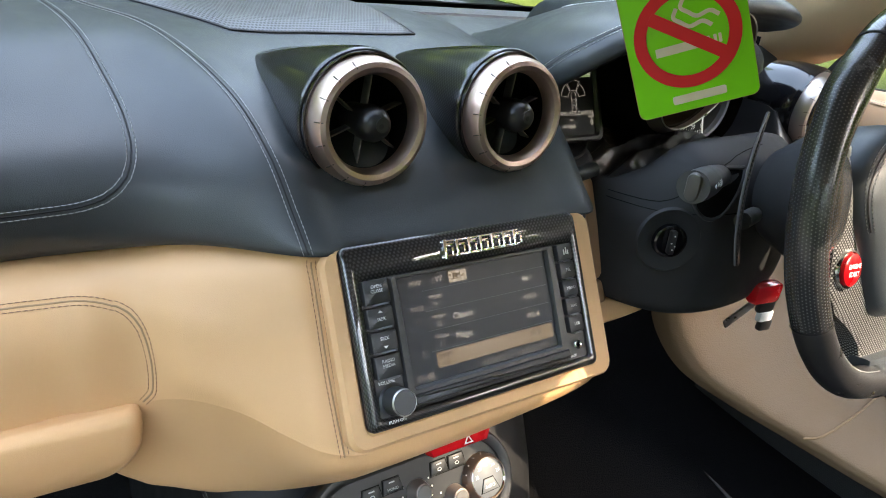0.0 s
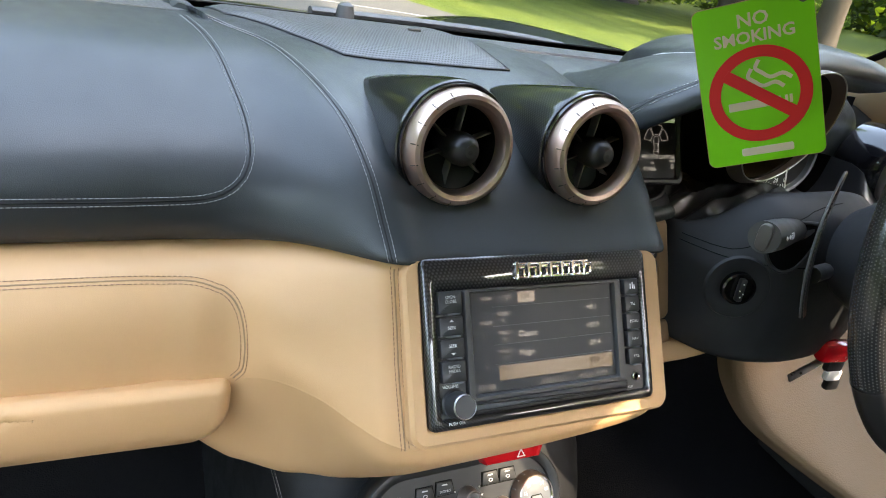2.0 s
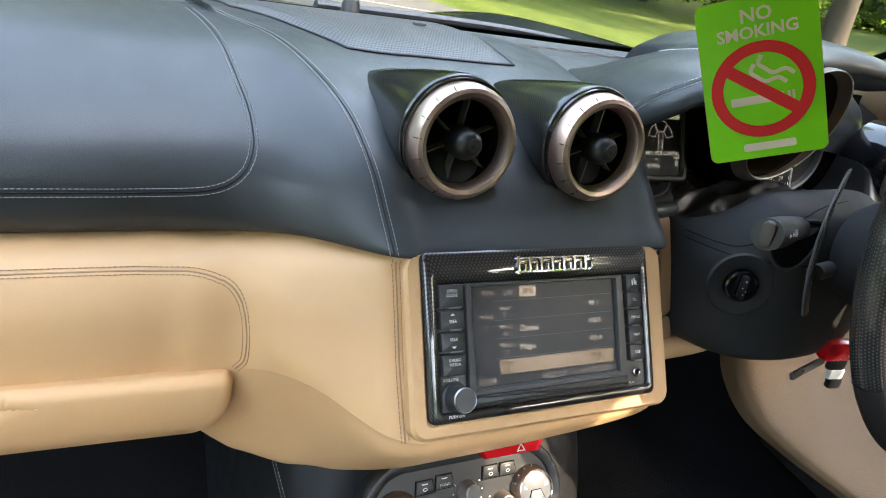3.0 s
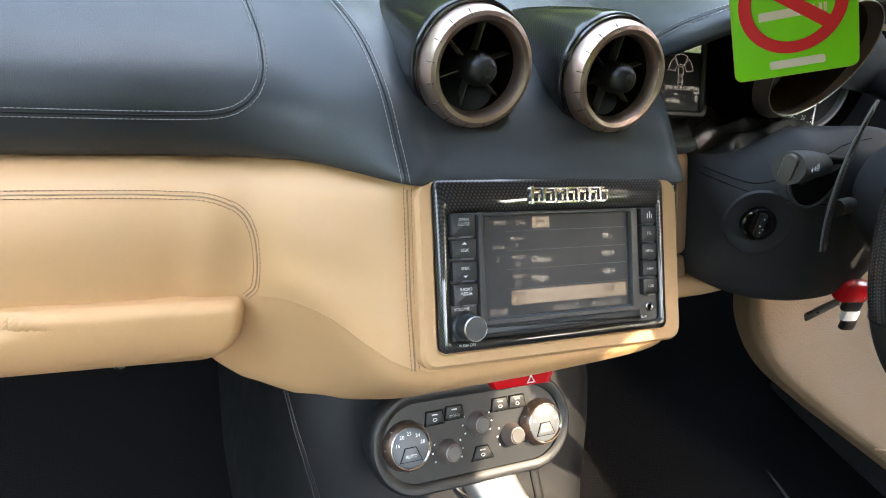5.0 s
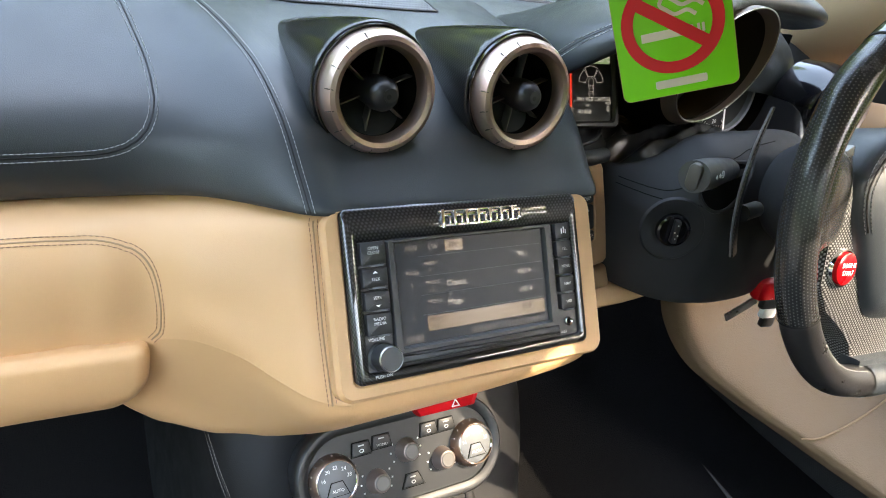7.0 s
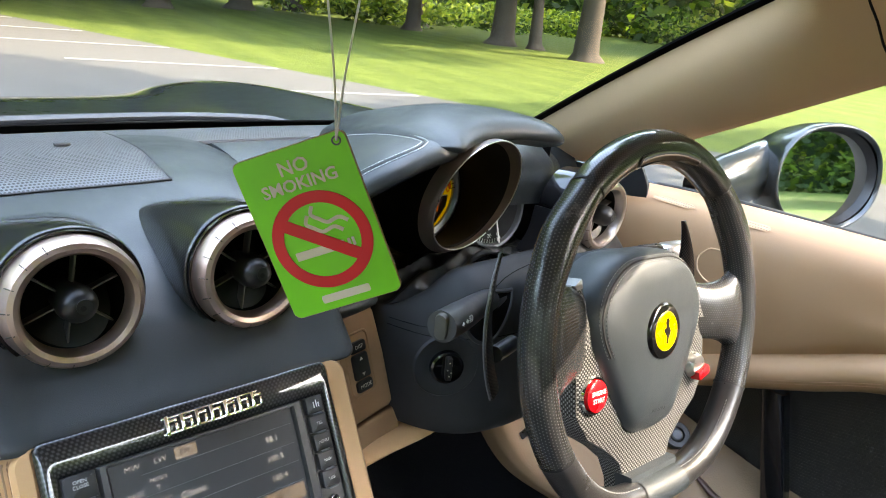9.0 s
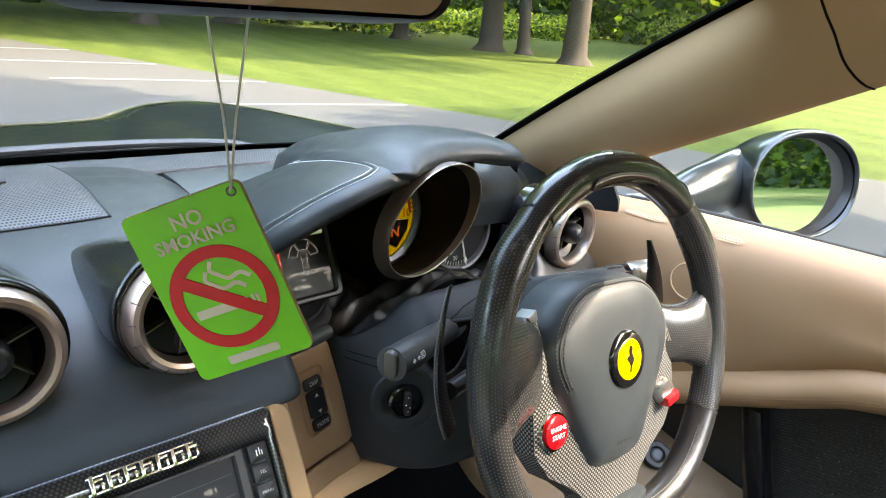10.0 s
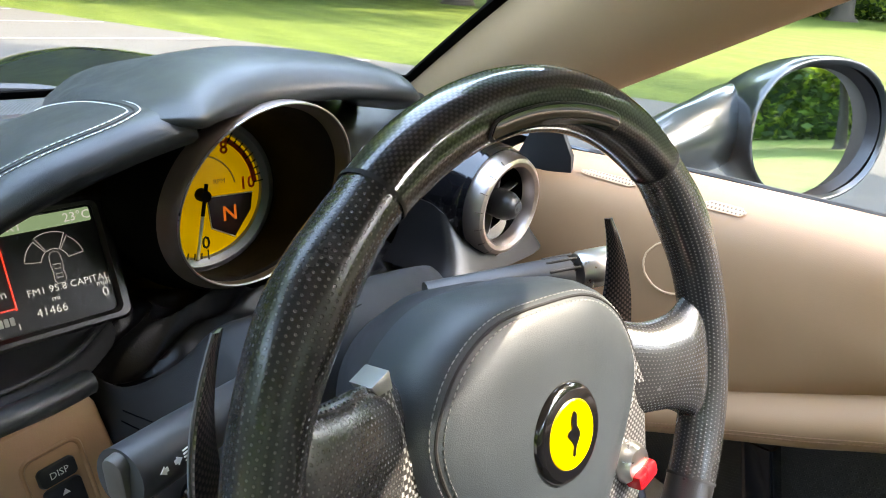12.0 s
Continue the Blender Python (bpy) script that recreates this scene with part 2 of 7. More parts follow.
BOOT = material("soft_black_vinyl", (0.012, 0.013, 0.0145), 0.36, grain=0.1, grain_size=900)
GAUGE_YELLOW = glow("gauge_yellow", (0.9, 0.55, 0.0), 0.008, (0.66, 0.40, 0.010))

# ---- mesh helpers ----
from mathutils.bvhtree import BVHTree



def catmull(pts, n, closed=False):
    p = [np.array(q, float) for q in pts]
    if closed:
        p = [p[-1], *p, p[0], p[1]]
    else:
        p = [2 * p[0] - p[1], *p, 2 * p[-1] - p[-2]]
    segs, out = len(p) - 3, []
    for i in range(n):
        s = i * segs / (n if closed else n - 1)
        k = min(int(s), segs - 1)
        t = s - k
        a, b, c, d = p[k:k + 4]
        out.append(0.5 * (2 * b + (c - a) * t + (2 * a - 5 * b + 4 * c - d) * t * t + (3 * b - a - 3 * c + d) * t ** 3))
    return out


def grid(rows, cu=False, cv=False):
    """A mesh over rows of points (u from row to row, v along a row), with UVs in metres."""
    bm = bmesh.new()
    a = np.array(rows, float)
    nu, nv = a.shape[:2]
    vs = [[bm.verts.new(a[i, j]) for j in range(nv)] for i in range(nu)]
    lay = bm.loops.layers.uv.new("uv")
    du = [0.0]
    for i in range(1, nu + 1):
        du.append(du[-1] + float(np.mean(np.linalg.norm(a[i % nu] - a[i - 1], axis=1))))
    dv = [0.0]
    for j in range(1, nv + 1):
        dv.append(dv[-1] + float(np.mean(np.linalg.norm(a[:, j % nv] - a[:, j - 1], axis=1))))
    for i in range(nu if cu else nu - 1):
        for j in range(nv if cv else nv - 1):
            i2, j2 = (i + 1) % nu, (j + 1) % nv
            try:
                f = bm.faces.new((vs[i][j], vs[i2][j], vs[i2][j2], vs[i][j2]))
            except ValueError:
                continue
            for lp, (x, y) in zip(f.loops, ((i, j), (i + 1, j), (i + 1, j + 1), (i, j + 1))):
                lp[lay].uv = (du[x], dv[y])
    return bm


def loft(secs, nu, nv):
    cs = [catmull(s, nv) for s in secs]
    rows = list(zip(*[catmull([c[j] for c in cs], nu) for j in range(nv)]))
    return grid(rows)


def thick(bm, t):
    """Gives a sheet a second face, t away against its normals, and closes its rim."""
    bmesh.ops.recalc_face_normals(bm, faces=bm.faces[:])
    bm.normal_update()
    if sum((f.normal * f.calc_area() for f in bm.faces), Vector()).dot(Vector((-0.3, -0.7, 0.6))) < 0:
        bmesh.ops.reverse_faces(bm, faces=bm.faces[:])
        bm.normal_update()
    lay = bm.loops.layers.uv.active
    vs, fs = bm.verts[:], bm.faces[:]
    rim = [e for e in bm.edges if e.is_boundary]
    twin = {v: bm.verts.new(v.co + v.normal * t) for v in vs}
    for f in fs:
        g = bm.faces.new([twin[v] for v in reversed(f.verts[:])])
        if lay:
            for lp, old in zip(g.loops, reversed(f.loops[:])):
                lp[lay].uv = old[lay].uv
    for e in rim:
        a, b = e.verts
        bm.faces.new((a, b, twin[b], twin[a]))
    bmesh.ops.recalc_face_normals(bm, faces=bm.faces[:])
    return bm


def tree_of(bm):
    """A search tree of a sheet, with its normals made up."""
    bmesh.ops.recalc_face_normals(bm, faces=bm.faces[:])
    bm.normal_update()
    return BVHTree.FromBMesh(bm)


def tube(path, r, n=10, closed=False, flat=1.0):
    """A round bar along points; r is a number or a function of 0..1; flat squashes it along the second axis."""
    p = [Vector(q) for q in path]
    m = len(p)
    up, rows = None, []
    for i in range(m):
        d = (p[(i + 1) % m] - p[i - 1]) if closed else (p[min(i + 1, m - 1)] - p[max(i - 1, 0)])
        d.normalize()
        if up is None:
            up = d.cross(Vector((0.31, 0.17, 0.93))).normalized()
        up = (up - d * up.dot(d)).normalized()
        side = d.cross(up)
        rr = r(i / max(1, m - 1)) if callable(r) else r
        rows.append([p[i] + rr * (math.cos(a) * up + flat * math.sin(a) * side) for a in [2 * math.pi * k / n for k in range(n)]])
    bm = grid(rows, cu=closed, cv=True)
    if not closed:
        bm.verts.ensure_lookup_table()
        for k in (0, m - 1):
            f = bm.faces.new([bm.verts[k * n + j] for j in range(n)])
            f.smooth = False
    bmesh.ops.recalc_face_normals(bm, faces=bm.faces[:])
    return bm


def lathe(prof, n=48, closed=False):
    """A turned shape round local z from (radius, height) pairs."""
    rows = [[(r * math.cos(a), r * math.sin(a), z) for r, z in prof] for a in [2 * math.pi * k / n for k in range(n)]]
    bm = grid(rows, cu=True, cv=closed)
    bmesh.ops.remove_doubles(bm, verts=bm.verts[:], dist=1e-6)
    bmesh.ops.recalc_face_normals(bm, faces=bm.faces[:])
    return bm


def rrect(w, h, r, n=5, cx=0, cy=0):
    out = []
    for qx, qy, a0 in ((1, 1, 0), (-1, 1, 90), (-1, -1, 180), (1, -1, 270)):
        for k in range(n + 1):
            a = radians(a0 + 90 * k / n)
            out.append((cx + qx * (w / 2 - r) + r * math.cos(a), cy + qy * (h / 2 - r) + r * math.sin(a)))
    return out


def oval(rx, ry, n=40, cx=0, cy=0):
    return [(cx + rx * math.cos(2 * math.pi * k / n), cy + ry * math.sin(2 * math.pi * k / n)) for k in range(n)]


def plate(outline, z0, z1, bevel=0.0, seg=2):
    """A flat piece with that outline from z0 to z1, its upper edge rounded."""
    bm = bmesh.new()
    lay = bm.loops.layers.uv.new("uv")
    lo = [bm.verts.new((x, y, z0)) for x, y in outline]
    hi = [bm.verts.new((x, y, z1)) for x, y in outline]
    n = len(outline)
    bm.faces.new(lo[::-1])
    bm.faces.new(hi)
    for i in range(n):
        bm.faces.new((lo[i], lo[(i + 1) % n], hi[(i + 1) % n], hi[i]))
    bmesh.ops.recalc_face_normals(bm, faces=bm.faces[:])
    if bevel:
        es = [e for e in bm.edges if all(abs(v.co.z - z1) < 1e-7 for v in e.verts)]
        bmesh.ops.bevel(bm, geom=es, offset=bevel, segments=seg, profile=0.5, affect="EDGES")
    bm.normal_update()
    for f in bm.faces:
        side = abs(f.normal.z) < 0.5
        for lp in f.loops:
            c = lp.vert.co
            lp[lay].uv = (c.x - c.y, c.z) if side else (c.x, c.y)
    return bm


def ring_plate(outer, inner, z0, z1, bevel=0.0):
    """A flat frame between two outlines of equal count."""
    n = len(outer)
    prof = []
    for (ox, oy), (ix, iy) in zip(outer, inner):
        b = bevel
        d = math.hypot(ox - ix, oy - iy) or 1
        ux, uy = (ix - ox) / d, (iy - oy) / d
        prof.append([(ox, oy, z0), (ox, oy, z1 - b), (ox + ux * b, oy + uy * b, z1), (ix - ux * b, iy - uy * b, z1), (ix, iy, z1 - b), (ix, iy, z0)])
    bm = grid(prof, cu=True, cv=True)
    lay = bm.loops.layers.uv.active
    for f in bm.faces:
        for lp in f.loops:
            lp[lay].uv = (lp.vert.co.x, lp.vert.co.y)
    bmesh.ops.recalc_face_normals(bm, faces=bm.faces[:])
    return bm


def box(w, d, h, bevel=0.002, c=(0, 0, 0)):
    bm = bmesh.new()
    lay = bm.loops.layers.uv.new("uv")
    bmesh.ops.create_cube(bm, size=1, matrix=Matrix.Translation(c) @ Matrix.Diagonal((w, d, h, 1)))
    if bevel:
        bmesh.ops.bevel(bm, geom=bm.edges[:], offset=bevel, segments=2, profile=0.5, affect="EDGES")
    for f in bm.faces:
        for lp in f.loops:
            lp[lay].uv = (lp.vert.co.x, lp.vert.co.y)
    return bm


def moved(bm, m):
    bm.transform(m)
    return bm


def join(*bms):
    out = bms[0]
    for b in bms[1:]:
        me = bpy.data.meshes.new("tmp")
        b.to_mesh(me)
        out.from_mesh(me)
        bpy.data.meshes.remove(me)
        b.free()
    return out


HOME = {}


def thing(name, m, label, category, group="", kind=""):
    ob = new(name)
    ob.matrix_basis = m
    ob.empty_display_size = 0.02
    HOME[ob.name] = m
    return tagged(ob, label, category, group, kind)


def part(name, bm, mat, parent, label="", local=True, flat=False):
    """Links a bmesh as one mesh object under a thing or a part. local: given in the thing's own axes, else in the world's."""
    root = parent
    while root.parent:
        root = root.parent
    if not local:
        bm.transform(HOME[root.name].inverted())
    me = bpy.data.meshes.new(name)
    bm.to_mesh(me)
    bm.free()
    if not flat:
        me.polygons.foreach_set("use_smooth", [True] * len(me.polygons))
        me.set_sharp_from_angle(angle=radians(38))
    me.materials.append(mat)
    ob = new(name, me)
    ob.parent = parent
    return tagged(ob, label) if label else ob


def solo(name, bm, mat, label, category, group="", kind="", flat=False):
    """A top-level object of one mesh, given in world axes."""
    me = bpy.data.meshes.new(name)
    bm.to_mesh(me)
    bm.free()
    if not flat:
        me.polygons.foreach_set("use_smooth", [True] * len(me.polygons))
        me.set_sharp_from_angle(angle=radians(38))
    me.materials.append(mat)
    return tagged(new(name, me), label, category, group, kind)


def words(text, size, mat, parent, m, name="printed_word", align="LEFT", bold=0.0, depth=0.0):
    """Writing laid at the pose m in the thing's axes, as a mesh part."""
    cu = bpy.data.curves.new("font", "FONT")
    cu.body, cu.size, cu.align_x, cu.align_y, cu.resolution_u, cu.offset, cu.extrude = text, size, align, "CENTER", 2, bold, depth
    tmp = bpy.data.objects.new("font", cu)
    scene.collection.objects.link(tmp)
    dg = bpy.context.evaluated_depsgraph_get()
    me = bpy.data.meshes.new_from_object(tmp.evaluated_get(dg))
    bpy.data.objects.remove(tmp)
    me.transform(m)
    me.materials.clear()
    me.materials.append(mat)
    me.name = name
    ob = new(name, me)
    ob.parent = parent
    return ob


def shifted(x, y, z):
    return Matrix.Translation((x, y, z))


def stitch_mesh(path, spacing=0.0040, length=0.0034, r=0.00040, normals=None):
    """Short thread dashes along a line of points."""
    bm = bmesh.new()
    p = [Vector(q) for q in path]
    acc, want = 0.0, 0.0
    for a, b in zip(p, p[1:]):
        seg = (b - a).length
        if seg < 1e-9:
            continue
        d = (b - a) / seg
        s = d.cross(Vector((0.2, 0.3, 0.93))).normalized()
        t = d.cross(s)
        while want <= acc + seg:
            c = a + d * (want - acc)
            q0, q1 = c - d * length / 2, c + d * length / 2
            ring = [[bm.verts.new(q + r * k * (math.cos(w) * s + math.sin(w) * t)) for w in (0, 2.094, 4.189)] for q, k in ((q0, 0.6), (c, 1.2), (q1, 0.6))]
            for x, y in ((0, 1), (1, 2)):
                for i in range(3):
                    bm.faces.new((ring[x][i], ring[x][(i + 1) % 3], ring[y][(i + 1) % 3], ring[y][i]))
            want += spacing
        acc += seg
    return bm


def on_surface(tree, pts, lift=0.0):
    out = []
    for q in pts:
        hit, nrm, _, _ = tree.find_nearest(Vector(q))
        if nrm.dot(Vector((-0.3, -0.7, 0.6))) < 0:
            nrm = -nrm
        out.append(hit + nrm * lift)
    return out


def offset_path(pts, tree, d):
    """The same line shifted sideways along the surface by d."""
    out = []
    p = [Vector(q) for q in pts]
    for i, q in enumerate(p):
        t = (p[min(i + 1, len(p) - 1)] - p[max(i - 1, 0)]).normalized()
        hit, nrm, _, _ = tree.find_nearest(q)
        if nrm.dot(Vector((-0.3, -0.7, 0.6))) < 0:
            nrm = -nrm
        out.append(q + t.cross(nrm).normalized() * d)
    return out


def double_seam(pts, tree, parent, gap_mat, thread, n=140, half=0.0031, groove=0.0009, lift=0.0005):
    """A sewn seam on a surface: a groove with a row of stitches on both sides."""
    base = on_surface(tree, catmull(pts, n))
    part("seam", tube(on_surface(tree, base, -0.0004), groove, 6), gap_mat, parent, local=False)
    for s in (-half, half):
        line = on_surface(tree, offset_path(base, tree, s), lift)
        part("stitching", stitch_mesh(line), thread, parent, local=False)

# ---- the land ----


def ground_material():
    m = material("mown_grass", (0.10, 0.19, 0.022), 0.85, grain=0.0, var=0.35, scale=1.6, spec=0.2)
    nt = m.node_tree
    b = nt.nodes["Principled BSDF"]
    co = nt.nodes.new("ShaderNodeTexCoord")
    mp = node(nt, "ShaderNodeMapping", Rotation=(0, 0, radians(14)))
    nt.links.new(co.outputs["Object"], mp.inputs[0])
    sep = nt.nodes.new("ShaderNodeSeparateXYZ")
    nt.links.new(mp.outputs[0], sep.inputs[0])
    wob = node(nt, "ShaderNodeTexNoise", Scale=0.35, Detail=3.0)
    nt.links.new(co.outputs["Object"], wob.inputs["Vector"])
    x = math_node(nt, "ADD", math_node(nt, "MULTIPLY", sep.outputs[0], 6.5), math_node(nt, "MULTIPLY", wob.outputs[0], 3.0))
    stripe = math_node(nt, "MULTIPLY_ADD", math_node(nt, "SINE", x), 0.5, 0.5)
    fine = node(nt, "ShaderNodeTexNoise", Scale=9.0, Detail=9.0, Roughness=0.85)
    nt.links.new(co.outputs["Object"], fine.inputs["Vector"])
    # long uneven mowing streaks, alongside the parking ground
    along = node(nt, "ShaderNodeMapping", Rotation=(0, 0, radians(14)), Scale=(2.6, 0.10, 1.0))
    nt.links.new(co.outputs["Object"], along.inputs[0])
    streak = node(nt, "ShaderNodeTexNoise", Scale=1.0, Detail=4.0, Roughness=0.65)
    nt.links.new(along.outputs[0], streak.inputs["Vector"])
    fac = math_node(nt, "ADD", math_node(nt, "MULTIPLY", stripe, 0.16), math_node(nt, "ADD", math_node(nt, "MULTIPLY", streak.outputs[0], 0.55), math_node(nt, "MULTIPLY_ADD", fine.outputs[0], 1.5, -0.72)))
    mix = nt.nodes.new("ShaderNodeMix")
    mix.data_type = "RGBA"
    mix.inputs["A"].default_value, mix.inputs["B"].default_value = (0.028, 0.052, 0.006, 1), (0.118, 0.15, 0.028, 1)
    nt.links.new(fac, mix.inputs["Factor"])
    nt.links.new(mix.outputs["Result"], b.inputs["Base Color"])
    bump = node(nt, "ShaderNodeBump", Strength=0.6, Distance=0.03)
    nt.links.new(fine.outputs[0], bump.inputs["Height"])
    nt.links.new(bump.outputs[0], b.inputs["Normal"])
    return m


ASPHALT = material("pale_worn_asphalt", (0.080, 0.079, 0.073), 0.9, var=0.26, scale=2.2, grain=0.6, grain_size=90, spec=0.2)
LINE_PAINT = material("white_road_paint", (0.20, 0.198, 0.19), 0.8, var=0.3, scale=14)
BARK = material("bark", (0.05, 0.038, 0.027), 0.95, var=0.4, scale=9, grain=0.8, grain_size=30)
LEAVES = []
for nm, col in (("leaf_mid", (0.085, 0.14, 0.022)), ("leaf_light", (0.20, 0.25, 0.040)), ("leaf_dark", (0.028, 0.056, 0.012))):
    lm = material(nm, col, 0.6, var=0.4, scale=1.5, spec=0.3)
    b = lm.node_tree.nodes["Principled BSDF"]
    nt = lm.node_tree
    tr = nt.nodes.new("ShaderNodeBsdfTranslucent")
    tr.inputs[0].default_value = (col[0] * 2.2, col[1] * 2.2, col[2] * 1.2, 1)
    mx = node(nt, "ShaderNodeMixShader", Fac=0.45)
    nt.links.new(b.outputs[0], mx.inputs[1])
    nt.links.new(tr.outputs[0], mx.inputs[2])
    nt.links.new(mx.outputs[0], nt.nodes["Material Output"].inputs[0])
    LEAVES.append(lm)

bm = bmesh.new()
bmesh.ops.create_grid(bm, x_segments=40, y_segments=40, size=700)
solo("ground", bm, ground_material(), "mown green lawn of a sunny park", "ground", kind="structure", flat=True)


def kerb_x(y):
    """Where the lawn begins, for a place along the parking ground."""
    return 6.95 - 0.247 * y if y > -5 else 2.6


bm = bmesh.new()
ys = list(range(-30, 33, 3))
lo = [bm.verts.new((-8, y, 0.012)) for y in ys]
hi = [bm.verts.new((max(-20, kerb_x(y)), y, 0.012)) for y in ys]
for i in range(len(ys) - 1):
    bm.faces.new((lo[i], hi[i], hi[i + 1], lo[i + 1]))
thick(bm, -0.05)
solo("road", bm, ASPHALT, "pale grey asphalt parking ground beside the lawn", "parking ground", kind="structure", flat=True)
for k in range(-5, 6):
    y0 = 6.1 + 2.35 * k
    x1 = kerb_x(y0) - 0.1
    d = Vector((1, -0.26, 0)).normalized()
    c = Vector((x1, y0, 0.015)) - d * 1.3
    b = box(2.6, 0.10, 0.004, 0)
    b.transform(Matrix.Translation(c) @ Matrix.Rotation(math.atan2(d.y, d.x), 4, "Z"))
    solo("parking_line", b, LINE_PAINT, "worn white painted parking bay line", "road marking", "parking bay lines", flat=True)


def leaf_cloud(clumps, count, size, seed, mat_split=(0.5, 0.3)):
    """Many small leaf faces in and on a set of ellipsoid clumps. Returns a mesh with three leaf colours."""
    rng = np.random.RandomState(seed)
    pick = rng.randint(0, len(clumps), count)
    c = np.array([q[0] for q in clumps])[pick]
    r = np.array([q[1] for q in clumps])[pick]
    d = rng.normal(size=(count, 3))
    d /= np.linalg.norm(d, axis=1)[:, None]
    pos = c + d * r * (0.55 + 0.5 * rng.rand(count)[:, None])
    a = rng.normal(size=(count, 3))
    a[:, 2] *= 0.5
    a /= np.linalg.norm(a, axis=1)[:, None]
    b = np.cross(a, rng.normal(size=(count, 3)))
    b /= np.linalg.norm(b, axis=1)[:, None]
    s = size * (0.6 + 0.9 * rng.rand(count))[:, None]
    v = np.stack([pos - a * s, pos + b * s * 0.6, pos + a * s, pos - b * s * 0.6], 1).reshape(-1, 3)
    me = bpy.data.meshes.new("crown")
    me.from_pydata(v.tolist(), [], np.arange(count * 4).reshape(-1, 4).tolist())
    for lm in LEAVES:
        me.materials.append(lm)
    # undersides of clumps get more dark leaves, crown shade put into the colour
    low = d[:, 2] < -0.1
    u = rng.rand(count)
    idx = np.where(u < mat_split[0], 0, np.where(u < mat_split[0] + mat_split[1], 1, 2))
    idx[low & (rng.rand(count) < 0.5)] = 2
    me.polygons.foreach_set("material_index", idx.astype(np.int32))
    return me


def tree_base(seed, height, leaves):
    """A tapered trunk with limbs and a crown of leaf clumps, at the origin."""
    rng = random.Random(seed)
    t = thing("tree", Matrix(), "broad-leaved park tree with a bare lower trunk, on the lawn", "tree", "park trees")
    trunk_top = height * 0.32
    path = [(0, 0, -0.1), (0.03, 0, 0.3), (0.05, 0.02, trunk_top * 0.5), (0.12, -0.03, trunk_top), (0.2, 0.0, height * 0.6), (0.22, 0.05, height * 0.85)]
    trunk = tube(catmull(path, 16), lambda s: height * (0.024 * (1 - s) ** 1.1 + 0.006 + 0.02 * max(0, 0.12 - s) / 0.12), 10)
    clumps = []
    for k in range(9):
        a = k * 2.4 + rng.random()
        z0 = trunk_top * (0.75 + 0.1 * k)
        ln = height * (0.2 + 0.16 * rng.random())
        e = Vector((math.cos(a) * ln, math.sin(a) * ln, z0 + height * (0.1 + 0.14 * rng.random())))
        limb = [(0.1, 0, z0), tuple(Vector((0.1, 0, z0)).lerp(e, 0.5) + Vector((0, 0, 0.25))), tuple(e)]
        trunk = join(trunk, tube(catmull(limb, 8), lambda s: height * 0.010 * (1 - 0.75 * s), 6))
        clumps.append((tuple(e), (height * 0.15, height * 0.15, height * 0.09)))
    for k in range(12):
        a, rr = rng.random() * 6.28, height * 0.22 * rng.random()
        clumps.append(((math.cos(a) * rr, math.sin(a) * rr, height * (0.45 + 0.5 * rng.random())), (height * 0.17, height * 0.17, height * 0.1)))
    part("trunk", trunk, BARK, t)
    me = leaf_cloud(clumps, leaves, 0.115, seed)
    crown = new("crown", me)
    crown.parent = t
    return t


TREES = [tree_base(3, 8.5, 19000), tree_base(8, 7.0, 16000)]
spots = [(16.6, 15.6, 1.75), (16.9, 14.4, 1.2), (15.4, 11.3, 1.6), (17.0, 20.6, 1.6), (13.6, 27.5, 2.1), (11.2, 33.5, 2.3), (20.0, 24.0, 1.9), (17.5, 30.0, 2.1),
         (31.0, 9.0, 1.9), (33.0, 15.0, 2.0), (38.0, 4.0, 1.9), (36.0, -4.0, 1.6), (-4.0, 27.0, 2.3), (4.0, 29.0, 2.2), (-11.0, 25.0, 2.2), (9.0, 24.0, 1.9), (-1.0, 35.0, 2.4), (-2.5, 15.5, 1.9), (1.2, 17.5, 2.0), (-8.0, 13.5, 1.8), (-15.0, 13.0, 1.8), (30.0, -20.0, 1.2), (23.0, -31.0, 1.1),
         (3.0, -25.0, 1.2), (-24.0, -14.0, 1.3), (11.0, -27.0, 1.2), (-18.0, -26.0, 1.2), (-28.0, -8.0, 1.3), (-28.0, 6.0, 1.4), (-22.0, 19.0, 1.5), (17.0, -25.0, 1.1), (11.5, -14.0, 1.1), (15.5, -11.0, 1.0)]
for i, (x, y, s) in enumerate(spots):
    mt = Matrix.Translation((x, y, 0)) @ Matrix.Rotation(i * 1.7, 4, "Z")
    if i < 2:
        TREES[i].matrix_basis = mt
        TREES[i].scale = (s, s, s)
    else:
        c = copy_thing(TREES[i % 2], mt)
        c.scale = (s, s, s)

# an unseen tree added on the lawn to keep sun off dash top and visor
c = copy_thing(TREES[0], Matrix.Translation((7.53, -1.90, 0)) @ Matrix.Rotation(radians(225), 4, "Z"))
c.scale = (1.43, 1.43, 1.43)

bd = material("distant_wood", (0.020, 0.036, 0.012), 0.95, var=0.7, scale=0.35, spec=0.05)
bmw = grid([[(math.sin(a) * 64, math.cos(a) * 64, z) for z in (-0.5, 6, 12, 17 + 2.5 * noise.noise(Vector((9 * math.sin(a), 9 * math.cos(a), 0))))] for a in [2 * math.pi * k / 120 for k in range(120)]], cu=True)
solo("backdrop", bmw, bd, "dark distant wood behind the trees", "backdrop", kind="structure")
rng = random.Random(5)
clumps = []
